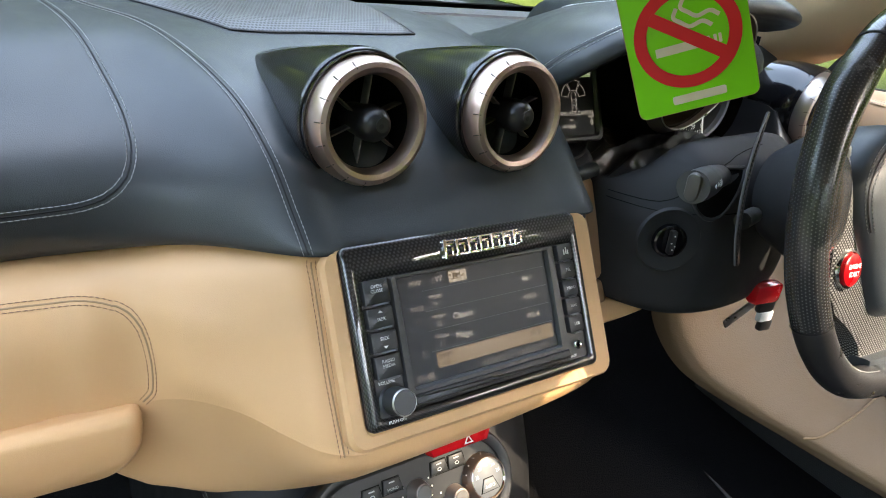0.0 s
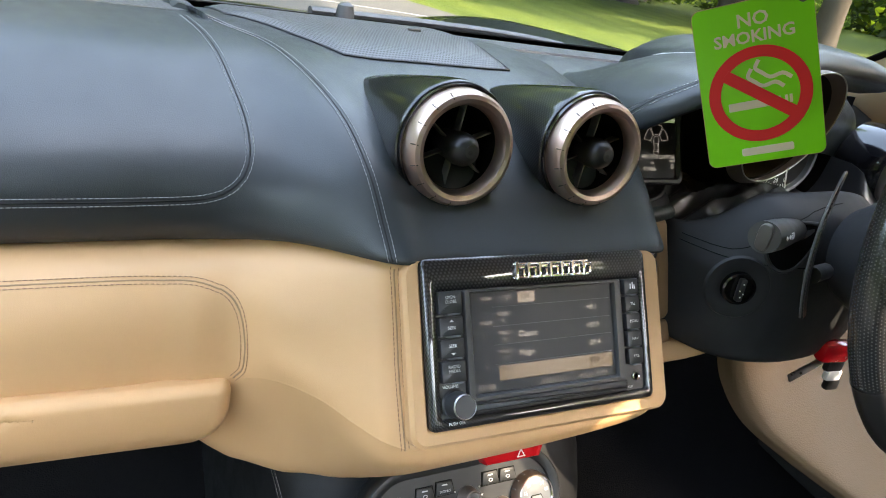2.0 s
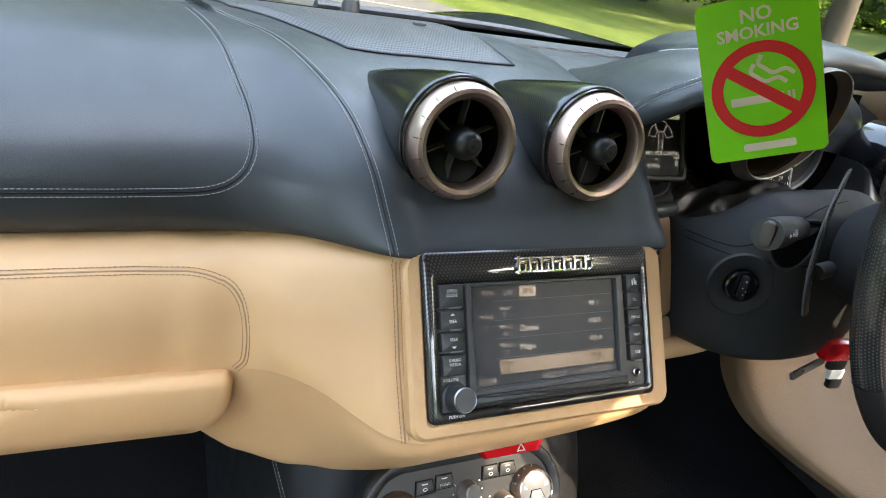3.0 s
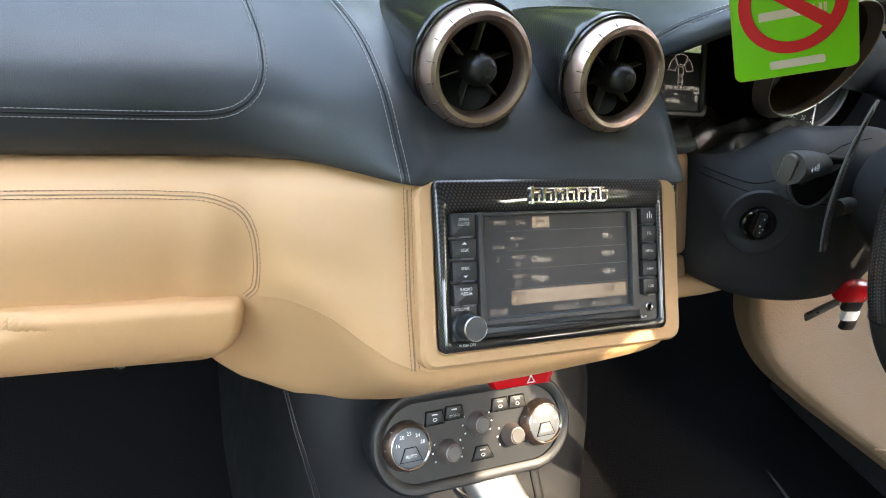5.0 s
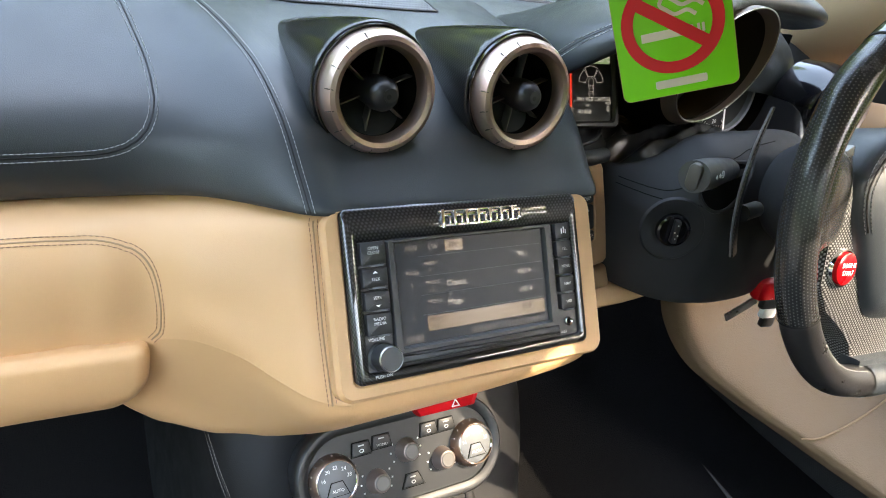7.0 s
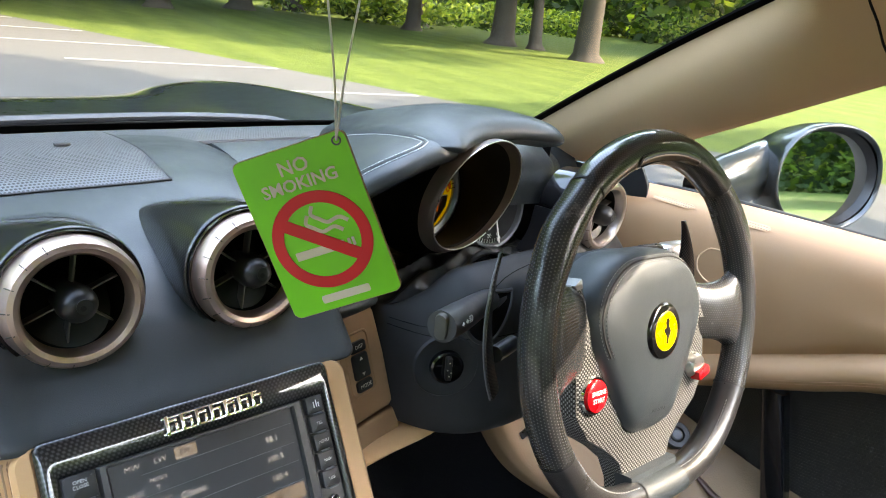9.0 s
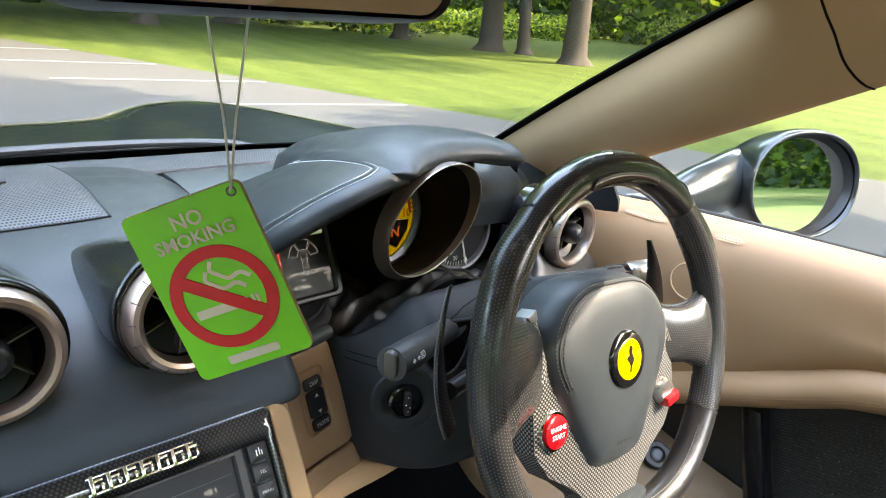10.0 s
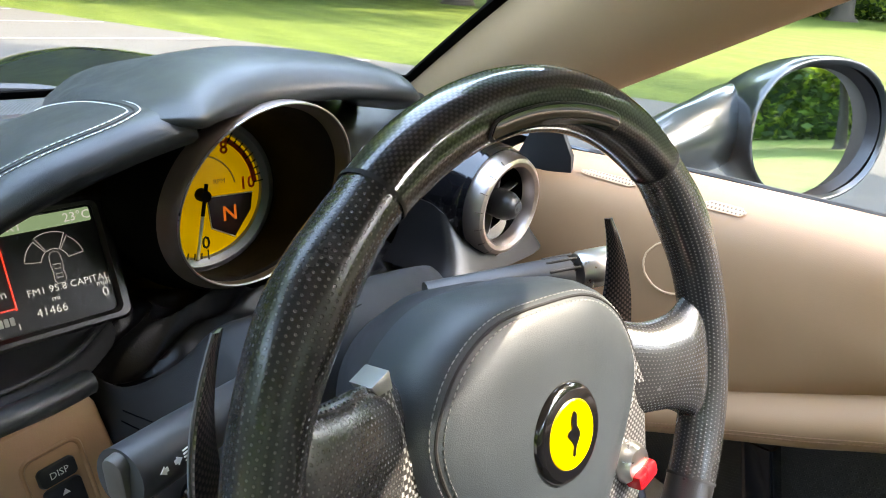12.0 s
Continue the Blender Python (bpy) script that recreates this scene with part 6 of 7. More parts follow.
# carbon blade that wraps the cover from both sides down to the bottom spoke
left = [(-0.085, 0.030), (-0.104, 0.006), (-0.112, -0.030), (-0.112, -0.066), (-0.094, -0.092), (-0.068, -0.108), (-0.046, -0.126), (-0.036, -0.148), (-0.034, -0.168)]
outl = left + [(-x, y) for x, y in left[::-1]]
for sg in (-1, 1):
    # an arm rises beside the cover; its tip's grey paints a sky reflection
    edge = [(0.1055, 0.0945, -0.004, -0.006), (0.1036, 0.0932, 0.0105, -0.0085), (0.1034, 0.0932, 0.0285, -0.0115), (0.1045, 0.0962, 0.0470, -0.0145)]
    arm_rows = [[(sg * (xo + 0.001), y, z - 0.016), (sg * xo, y, z - 0.002), (sg * (xo - 0.0015), y, z), (sg * (xo + xi) / 2, y + 0.0006, z + 0.0006), (sg * (xi + 0.0015), y + 0.0012, z), (sg * xi, y + 0.0015, z - 0.002), (sg * (xi - 0.001), y + 0.0015, z - 0.016)] for xo, xi, y, z in (edge if sg < 0 else edge[:2])]
    part("blade_arm", thick(loft(arm_rows, 20, 16), -0.003), CARBON_PALE, sw, "satin carbon fibre arm beside the hub")
    if sg > 0:
        continue
    tip = plate([(sg * x, y) for x, y in ((0.1043, 0.0465), (0.0958, 0.0482), (0.0970, 0.0568), (0.0982, 0.0572), (0.1082, 0.0518))][::sg], -0.030, -0.0135, 0.0012)
    part("arm_tip", tip, BEZEL_GREY, sw, "carbon arm tip with its sky reflection painted in grey")
part("lower_blade", plate(outl, -0.034, -0.009, 0.005), CARBON_PALE, sw, "satin carbon fibre lower spoke")
part("bottom_joint", join(rim_arc(257, 283, 20, 0.0011), plate([(-0.041, -0.138), (-0.039, -0.160), (0.039, -0.160), (0.041, -0.138)], -0.018, 0.002, 0.005)), HUB_HIDE, sw, "grey leather bottom joint")
stt = part("start_button", moved(lathe([(0, 0.008), (0.012, 0.0078), (0.0145, 0.0065), (0.0152, 0.003), (0.0155, 0.0)], 40), shifted(-0.0885, -0.0495, -0.0095)), RED, sw, "red engine start button")
part("button_ring", moved(lathe([(0.0155, 0.0), (0.016, 0.004), (0.0172, 0.004), (0.0178, 0.0)], 40), shifted(-0.0885, -0.0495, -0.0095)), CHROME, stt)
words("ENGINE", 0.0058, WHITE_INK, stt, shifted(-0.0885, -0.0460, -0.0013), "printed_word", "CENTER", 0.0001)
words("START", 0.0058, WHITE_INK, stt, shifted(-0.0885, -0.0530, -0.0014), "printed_word", "CENTER", 0.0001)
tg = part("mode_dial", moved(lathe([(0, 0.010), (0.011, 0.009), (0.0135, 0.004), (0.014, 0.0)], 30), shifted(0.086, -0.053, -0.0095)), SILVER, sw, "silver mode dial base")
part("mode_lever", moved(box(0.022, 0.011, 0.013, 0.003), Matrix.Translation((0.089, -0.060, -0.0015)) @ Matrix.Rotation(radians(15), 4, "Z")), RED, tg, "red mode lever")
part("hub_neck", lathe([(0.07, -0.045), (0.075, -0.06), (0.066, -0.10), (0.05, -0.13)], 32), BLACK_PLASTIC, sw)

# ---- instrument cluster ----
cu = thing("instrument_cluster", shifted(0.39, 0.2, 0.8), "instrument cluster with a yellow rev counter and a colour display", "instrument cluster")
back = loft([[(x, 0.205 + 0.02 * abs(x - 0.40), z if x > 0.28 else min(z, 0.885)) for z in (0.77, 0.80, 0.84, 0.88, 0.925)] for x in (0.185, 0.25, 0.40, 0.55, 0.64)], 12, 12)
part("housing", thick(back, 0.006), DEEP_BLACK, cu, local=False)
# the tilted display at the passenger side of the cluster
SC = Matrix.Translation((0.2250, 0.1535, 0.8570)) @ Matrix.Rotation(radians(1), 4, "Z") @ Matrix.Rotation(radians(68), 4, "X")
LS = HOME[cu.name].inverted() @ SC
part("display_frame", moved(ring_plate(rrect(0.122, 0.092, 0.008, 5), rrect(0.102, 0.076, 0.004, 5), -0.012, 0.004, 0.003), SC), SATIN_BLACK, cu, local=False)
part("display", moved(plate(rrect(0.106, 0.080, 0.004, 5), -0.006, -0.001), SC), SCREEN, cu, "lit trip display", local=False)
part("display_bar", moved(plate(rrect(0.098, 0.0095, 0.001, 2, 0, 0.0315), -0.0012, -0.0005), SC), LIT_GREEN, cu, local=False)
for txt, x, y, sz, mt, al in (("COMFORT", -0.013, 0.0312, 0.0078, LIT_WHITE, "CENTER"), ("23°C", 0.049, 0.0312, 0.0085, LIT_WHITE, "RIGHT"), ("Door open", -0.031, -0.010, 0.0078, LIT_WHITE, "CENTER"),
                              ("FM1 95.8 CAPITAL", 0.024, -0.0135, 0.0066, LIT_WHITE, "CENTER"), ("mi", 0.014, -0.020, 0.0055, LIT_WHITE, "CENTER"), ("41466", 0.010, -0.0275, 0.0078, LIT_WHITE, "CENTER"),
                              ("mph", 0.0455, -0.0175, 0.0055, LIT_WHITE, "CENTER"), ("0", 0.0455, -0.0245, 0.0095, LIT_WHITE, "CENTER"), ("0", -0.040, -0.0345, 0.006, LIT_WHITE, "CENTER"),
                              ("1/2", -0.026, -0.0345, 0.006, LIT_WHITE, "CENTER"), ("1", -0.011, -0.033, 0.006, LIT_WHITE, "CENTER")):
    words(txt, sz, mt, cu, LS @ shifted(x, y, 0.0002), "display_text", al)
for k in range(8):
    part("fuel_bar", moved(plate(rrect(0.0026, 0.0055, 0.0004, 1, -0.038 + 0.0034 * k, -0.028), -0.0008, 0.0001), SC), LIT_RED if k < 2 else GREY_INK, cu, local=False)
part("alert_frame", moved(plate(rrect(0.0007, 0.048, 0.0002, 1, -0.010, 0.002), -0.0008, 0.0001), SC), LIT_RED, cu, local=False)
part("alert_frame", moved(plate(rrect(0.042, 0.0007, 0.0002, 1, -0.031, -0.0205), -0.0008, 0.0001), SC), LIT_RED, cu, local=False)
symbol = [[(0.0165, 0.008), (0.018, 0.0105), (0.022, 0.0105), (0.0235, 0.008), (0.0238, 0.002), (0.0232, -0.003), (0.0238, -0.008), (0.0225, -0.011), (0.0175, -0.011), (0.0162, -0.008), (0.0168, -0.003), (0.0162, 0.002)],
          [(0.0175, 0.002), (0.0225, 0.002), (0.0218, -0.001), (0.0182, -0.001)], [(0.0182, -0.0045), (0.0218, -0.0045), (0.0222, -0.0072), (0.0178, -0.0072)]]
for a0, a1, r1 in ((172, 124, 0.0185), (118, 62, 0.0200), (56, 8, 0.0185)):
    # an opened flap each: two doors and the bonnet
    ang = [radians(a0 + (a1 - a0) * k / 8) for k in range(9)]
    symbol.append([(0.020 + r1 * math.cos(a), 0.004 + r1 * math.sin(a)) for a in ang] + [(0.020 + 0.0085 * math.cos(a), 0.004 + 0.0085 * math.sin(a)) for a in ang[::-1]])
for pts in symbol:
    part("car_outline", moved(tube([(x, y, 0.0) for x, y in pts], 0.0003, 4, closed=True), SC), LIT_GREY, cu, local=False)

# rev counter: a wide brown tube, cut obliquely, round a yellow face
TR = Matrix.Translation((0.364, 0.076, 0.9045)) @ Matrix.Rotation(radians(6.3), 4, "Z") @ Matrix.Rotation(radians(105.8), 4, "X")
TA = Matrix.Translation((0.357, 0.172, 0.884)) @ Matrix.Rotation(radians(88), 4, "X")


def tube_wall(steps, n=80):
    """A wall between the oblique mouth (s = 0) and the dial's rim (s = 1), as steps of (s, mouth radius, rim radius)."""
    rows = []
    for k in range(n):
        a = 2 * math.pi * k / n
        c, w = math.cos(a), math.sin(a)
        rows.append([(TR @ Vector((r0 * c, r0 * w, 0.0))).lerp(TA @ Vector((r1 * c, r1 * w, 0.008)), s) for s, r0, r1 in steps])
    bm = grid(rows, cu=True)
    bmesh.ops.recalc_face_normals(bm, faces=bm.faces[:])
    return bm


part("rev_tube", tube_wall([(0.16, 0.0690, 0.066), (0.06, 0.0696, 0.066), (0.012, 0.0700, 0.066), (0.0, 0.0711, 0.066), (0.012, 0.0722, 0.072), (0.08, 0.0735, 0.076), (0.22, 0.0742, 0.077)]), BROWN, cu, "brown metal rev counter tube", local=False)
part("tube_back", tube_wall([(0.21, 0.0735, 0.0762), (0.3, 0.0738, 0.077), (0.7, 0.0735, 0.077), (1.0, 0.072, 0.076)]), DEEP_BLACK, cu, "matt black back of the tube", local=False)
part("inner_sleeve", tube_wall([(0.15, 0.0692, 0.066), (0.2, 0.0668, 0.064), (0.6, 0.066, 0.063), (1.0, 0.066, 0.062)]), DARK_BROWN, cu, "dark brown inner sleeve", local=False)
part("rim_line", moved(tube([(0.0711 * math.cos(a), 0.0711 * math.sin(a), 0.0003) for a in [2 * math.pi * k / 80 for k in range(80)]], 0.0008, 6, closed=True), TR), SILVER, cu, local=False)
face = part("rev_face", moved(lathe([(0, 0.004), (0.050, 0.004), (0.052, 0.003)], 56), TA), GAUGE_YELLOW, cu, "yellow rev counter face", local=False)
part("rev_rim", moved(lathe([(0.0515, 0.003), (0.0525, 0.006), (0.058, 0.009), (0.063, 0.008)], 56), TA), BEZEL_GREY, cu, "grey metal dial rim", local=False)
LT = HOME[cu.name].inverted() @ TA
for i in (0, 2, 4, 6, 8, 10):
    a = radians(271 - 26.7 * i)
    words(str(i), 0.0145, DIAL_RED if i >= 8 else DARK_BROWN, cu, LT @ shifted(0.0405 * math.cos(a), 0.0405 * math.sin(a), 0.0045), "dial_number", "CENTER", 0.0003)
for i in range(41):
    a = radians(271 - 6.67 * i)
    tk = box(0.009 if i % 4 == 0 else 0.005, 0.0010, 0.0006, 0)
    tk.transform(TA @ Matrix.Rotation(a, 4, "Z") @ shifted(0.0500, 0, 0.0065))
    part("dial_tick", tk, SEAM, cu, local=False)
arc_o = [(0.0490 * math.cos(a), 0.0490 * math.sin(a)) for a in [radians(4 + 56 * k / 20) for k in range(21)]]
arc_i = [(0.0450 * math.cos(a), 0.0450 * math.sin(a)) for a in [radians(60 - 56 * k / 20) for k in range(21)]]
part("red_arc", moved(plate(arc_o + arc_i, 0.0042, 0.0047), TA), DIAL_RED, cu, local=False)
part("inner_disc_line", moved(tube([(0.030 * math.cos(a), 0.030 * math.sin(a), 0.0042) for a in [radians(10 + 200 * k / 40) for k in range(41)]], 0.0006, 5), TA), TAN_PLAIN, cu, local=False)
win_o = [(0.004, -0.003), (0.044, -0.005), (0.042, -0.019), (0.026, -0.040), (0.006, -0.029)]
part("gear_window", moved(plate(win_o[::-1], 0.0042, 0.0054, 0.0004), TA), GEAR_GLASS, cu, "dark brown gear window", local=False)
part("window_outline", moved(tube([(x, y, 0.0056) for x, y in (win_o[3], win_o[4], win_o[0], win_o[1])], 0.0006, 5), TA), WHITE_INK, cu, local=False)
words("N", 0.0175, LIT_ORANGE, cu, LT @ shifted(0.0225, -0.0195, 0.0060), "dial_letter", "CENTER", 0.0002)
words("RPM", 0.0055, SEAM, cu, LT @ shifted(0.016, 0.008, 0.0046), "dial_letter", "CENTER")
part("needle_hub", moved(lathe([(0, 0.014), (0.0045, 0.013), (0.0052, 0.004)], 24), TA), DEEP_BLACK, cu, local=False)
for x0, x1, w, mt in ((-0.010, 0.016, 0.0030, DEEP_BLACK), (0.016, 0.052, 0.0024, WHITE_INK)):
    nd = box(x1 - x0, w, 0.0014, 0.0004, ((x0 + x1) / 2, 0, 0.011))
    nd.transform(TA @ Matrix.Rotation(radians(258), 4, "Z"))
    part("needle", nd, mt, cu, "white and black needle", local=False)
# speedometer, mostly hidden by the tube
TS = Matrix.Translation((0.492, 0.174, 0.850)) @ Matrix.Rotation(radians(84), 4, "X")
part("speedo_face", moved(lathe([(0, 0.004), (0.050, 0.004), (0.052, 0.002)], 48), TS), SATIN_BLACK, cu, "black speedometer face", local=False)
part("speedo_rim", moved(lathe([(0.050, 0.002), (0.052, 0.010), (0.0555, 0.011), (0.0575, 0.0)], 48), TS), GREY, cu, local=False)
LSP = HOME[cu.name].inverted() @ TS
for i, n in enumerate(("0", "20", "40", "60", "80", "100", "120", "140", "160", "180", "200", "220")):
    a = radians(286 - 24 * i)
    words(n, 0.0085, WHITE_INK, cu, LSP @ shifted(0.040 * math.cos(a), 0.040 * math.sin(a), 0.0046), "dial_number", "CENTER")
for k in range(45):
    a = radians(290 - 6.2 * k)
    tk = box(0.005, 0.0008, 0.0006, 0)
    tk.transform(TS @ Matrix.Rotation(a, 4, "Z") @ shifted(0.0475, 0, 0.0045))
    part("dial_tick", tk, WHITE_INK, cu, local=False)
nd = box(0.040, 0.0024, 0.001, 0.0003, (0.034, 0, 0.009))
nd.transform(TS @ Matrix.Rotation(radians(282), 4, "Z"))
part("needle", nd, WHITE_INK, cu, "white needle", local=False)

# ---- visors over the cluster ----
vs = thing("binnacle_visor", shifted(0.3, 0.15, 0.9), "two-lobed black leather instrument visor with white double stitching", "visor")
lobe = []
for (ex, ey, ez), bx, by, bz in (((0.304, 0.055, 0.9595), 0.310, 0.23, 0.955), ((0.268, 0.056, 0.9505), 0.272, 0.235, 0.945), ((0.226, 0.058, 0.936), 0.230, 0.245, 0.930), ((0.196, 0.074, 0.916), 0.198, 0.255, 0.912), ((0.173, 0.108, 0.886), 0.174, 0.262, 0.895), ((0.163, 0.155, 0.854), 0.166, 0.262, 0.882)):
    k = 1.0 if ez > 0.855 else 0.45
    e, bk = Vector((ex, ey, ez)), Vector((bx, by, bz))
    lobe.append([tuple(e + Vector((0.002, 0.010, -0.006))), tuple(e), tuple(e + Vector((-0.003, -0.001, 0.007 * k))), tuple(e + Vector((-0.007, 0.011, 0.0155 * k))), tuple(e.lerp(bk, 0.25) + Vector((-0.009, 0, 0.0185 * k))), tuple(e.lerp(bk, 0.6) + Vector((-0.006, 0, 0.015 * k))), tuple(bk), (bx + 0.008, 0.32, min(bz, 0.91) - 0.01)])
lm = loft(lobe, 60, 40)
LOBE = tree_of(lm)
part("side_lobe", thick(lm, -0.004), BLACK_HIDE, vs, "black leather lobe over the display", local=False)
double_seam([(0.166, 0.150, 0.876), (0.187, 0.098, 0.925), (0.217, 0.078, 0.949), (0.257, 0.073, 0.967), (0.273, 0.076, 0.973), (0.278, 0.082, 0.975), (0.278, 0.10, 0.977), (0.274, 0.14, 0.973), (0.268, 0.19, 0.965), (0.266, 0.225, 0.955)], LOBE, vs, SEAM, WHITE_INK, 130, half=0.0034)
main = []
for x, yf, zf, zt in ((0.256, 0.14, 0.925, 0.935), (0.268, 0.100, 0.954, 0.959), (0.280, 0.070, 0.9655, 0.973), (0.292, 0.053, 0.9685, 0.979), (0.304, 0.046, 0.9672, 0.984), (0.318, 0.052, 0.9685, 0.9885), (0.335, 0.060, 0.9695, 0.9925), (0.37, 0.068, 0.970, 0.997), (0.41, 0.066, 0.972, 0.996), (0.45, 0.055, 0.970, 0.992), (0.48, 0.058, 0.965, 0.985), (0.502, 0.080, 0.956, 0.972), (0.513, 0.110, 0.948, 0.960)):
    main.append([(x, yf + 0.10, zf - 0.014), (x, yf + 0.03, zf - 0.006), (x, yf + 0.006, zf - 0.003), (x, yf, zf + 0.002), (x, yf + 0.004, zf + 0.45 * (zt - zf)), (x, yf + 0.022, zf + 0.85 * (zt - zf)), (x, yf + 0.06, zt), (x, yf + 0.10, zt - 0.002), (max(x, 0.275 + 0.2 * (x - 0.275)), 0.25, min(0.973 + 0.4 * (zt - 0.99), zt - 0.016 - 0.3 * max(0.0, 0.304 - x))), (max(x, 0.31 + 0.3 * (x - 0.31)), 0.31, min(0.940, zt - 0.035)), (max(x, 0.34 + 0.3 * (x - 0.34)), 0.36, 0.900)])
part("main_hood", thick(loft(main, 60, 44), -0.003), BLACK_HIDE, vs, "black leather hood over the rev counter", local=False)
# low black hump beyond the hood, towards the pillar
hump = loft([[(x, 0.145 + 0.03 * k, 0.86 - 0.02 * k), (x, 0.135 + 0.035 * k, 0.905 - 0.01 * k), (x, 0.155 + 0.04 * k, 0.932 - 0.012 * k), (x, 0.20 + 0.03 * k, 0.945 - 0.01 * k), (x, 0.30, 0.93 - 0.01 * k), (x, 0.38, 0.90)] for x, k in ((0.46, -0.4), (0.50, 0.0), (0.55, 0.3), (0.60, 0.8), (0.64, 1.6), (0.68, 2.2))], 24, 24)
part("side_hump", thick(hump, -0.004), BLACK_HIDE, vs, "black leather hump beside the cluster", local=False)

# black creased gaiter between the cluster and the column cover
bt = thing("column_gaiter", shifted(0.35, 0.1, 0.82), "creased soft black gaiter between cluster and column", "gaiter")
rows = []
for i in range(120):
    x = 0.245 + 0.32 * i / 119
    col_z = 0.775 + 0.075 * math.exp(-((x - 0.395) / 0.11) ** 2)
    row = []
    for j in range(60):
        s = j / 59
        y = 0.20 - (0.125 - 0.06 * min(1, max(0, (0.31 - x) / 0.06))) * s
        z = (0.792 + 0.02 * math.exp(-((x - 0.30) / 0.12) ** 2)) * (1 - s) + (col_z - 0.020) * s
        n1 = noise.noise(Vector((x * 22 + y * 12, y * 44 - x * 12, 0.4)))
        n2 = noise.noise(Vector((x * 40, y * 60 - x * 22, 3)))
        fold = 0.017 * (0.45 - 1.6 * math.sqrt(n1 * n1 + 0.004)) + 0.006 * (0.3 - math.sqrt(n2 * n2 + 0.006))
        row.append((x, y, z + fold * math.sin(math.pi * s) ** 0.6))
    rows.append(row)
part("folds", grid(rows), BOOT, bt, local=False)
# black ledge under the display with its raised lip, and the padded roll over the switch panel
part("ledge", thick(loft([[(x, y0, 0.800), (x, y0 + 0.012, 0.806), (x, y0 + 0.03, 0.806), (x, 0.150, 0.812), (x, 0.17, 0.815)] for x, y0 in ((0.160, 0.088), (0.20, 0.088), (0.235, 0.100), (0.262, 0.125), (0.275, 0.148))], 20, 14), -0.004), BLACK_PLASTIC, bt, local=False)
part("ledge_lip", tube(catmull([(0.165, 0.100, 0.8075), (0.20, 0.102, 0.808), (0.235, 0.116, 0.809), (0.262, 0.139, 0.812), (0.278, 0.155, 0.815)], 30), 0.0022, 8), BLACK_PLASTIC, bt, local=False)
part("roll", tube(catmull([(0.160, 0.083, 0.797), (0.185, 0.084, 0.7985), (0.212, 0.089, 0.798), (0.238, 0.099, 0.7965)], 24), 0.0085, 14), BLACK_HIDE, bt, "padded black roll", local=False)

# ---- switch panel between the dash and the column ----
PM = Matrix.Translation((0.2065, 0.073, 0.735)) @ Matrix.Rotation(radians(14), 4, "Z") @ Matrix.Rotation(radians(71), 4, "X")
sp = thing("switch_panel", PM, "tan leather panel with display and mode buttons", "switch panel")
part("pad", plate([(-0.060, 0.055), (0.030, 0.057), (0.035, 0.055), (0.0375, 0.050), (0.041, 0.0), (0.043, -0.048), (0.040, -0.056), (0.034, -0.060), (-0.060, -0.060)][::-1], -0.02, 0.003, 0.004, 3), TAN_DOOR, sp)
part("pad_step", plate([(-0.055, -0.098), (0.040, -0.096), (0.046, -0.090), (0.046, -0.070), (0.040, -0.063), (-0.055, -0.063)], -0.02, 0.002, 0.005, 3), TAN_DOOR, sp)
part("button_frame", ring_plate(rrect(0.040, 0.070, 0.008, 6, 0.0, 0.002), rrect(0.034, 0.064, 0.006, 6, 0.0, 0.002), 0.001, 0.0042, 0.001), TAN_DOOR, sp)
for y, h, txt in ((0.0205, 0.0125, "DISP"), (-0.001, 0.028, ""), (-0.0225, 0.0125, "MODE")):
    b = part("button", plate(rrect(0.024, h, 0.0035, 5, 0.0, y), 0.000, 0.0065, 0.002), SATIN_BLACK, sp)
    if txt:
        words(txt, 0.0062, WHITE_INK, b, shifted(0.0, y, 0.0069), "printed_word", "CENTER")
    else:
        for s in (-1, 1):
            part("arrow_mark", plate([(-0.0025, y + s * 0.007), (0.0025, y + s * 0.007), (0.0, y + s * 0.0105)][::s], 0.0055, 0.0069), WHITE_INK, b)
# tan strip below, running under the column
trim = [[(x, 0.095, zt - 0.012), (x, 0.045, zt), (x, 0.029, (zt + zb) / 2), (x, 0.031, zb + 0.003), (x, 0.040, zb), (x, 0.10, zb - 0.004)] for x, zt, zb in ((0.13, 0.654, 0.628), (0.19, 0.654, 0.632), (0.23, 0.653, 0.636), (0.27, 0.653, 0.638), (0.32, 0.656, 0.645), (0.38, 0.662, 0.652))]
solo("lower_trim", thick(loft(trim, 20, 16), -0.004), TAN_HIDE, "narrow tan leather trim under the column", "trim", kind="structure")

# ---- driver's door ----
dr = thing("door_driver", shifted(0.78, -0.3, 0.5), "tan leather driver's door with a dark lower pocket", "door")
prof = [(0.835, 0.868), (0.815, 0.874), (0.790, 0.872), (0.768, 0.862), (0.752, 0.84), (0.742, 0.80), (0.738, 0.75), (0.738, 0.70), (0.742, 0.668), (0.748, 0.660)]


def seam_z(y):
    return 0.602 - 0.44 * max(-0.34, min(0.06, y))


def door_row(y, rows_xz):
    low = seam_z(y) + 0.018
    rows_xz = [(x, max(z, low + 0.012 * (9 - i))) for i, (x, z) in enumerate(rows_xz[:-2])] + [(0.742, low + 0.012), (0.748, low)]
    inw = 0.10 * max(0, y + 0.02) if y > -0.02 else 0
    return [(x - inw * 0.4, y, z + 0.012 * min(0.3, max(-0.3, -y)) - 0.04 * max(0, y)) for x, z in rows_xz]


up_door = loft([door_row(y, prof) for y in (0.20, 0.12, 0.04, -0.1, -0.3, -0.6, -1.0)], 40, 36)
DOOR = tree_of(up_door)
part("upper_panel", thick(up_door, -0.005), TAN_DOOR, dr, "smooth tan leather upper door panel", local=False)


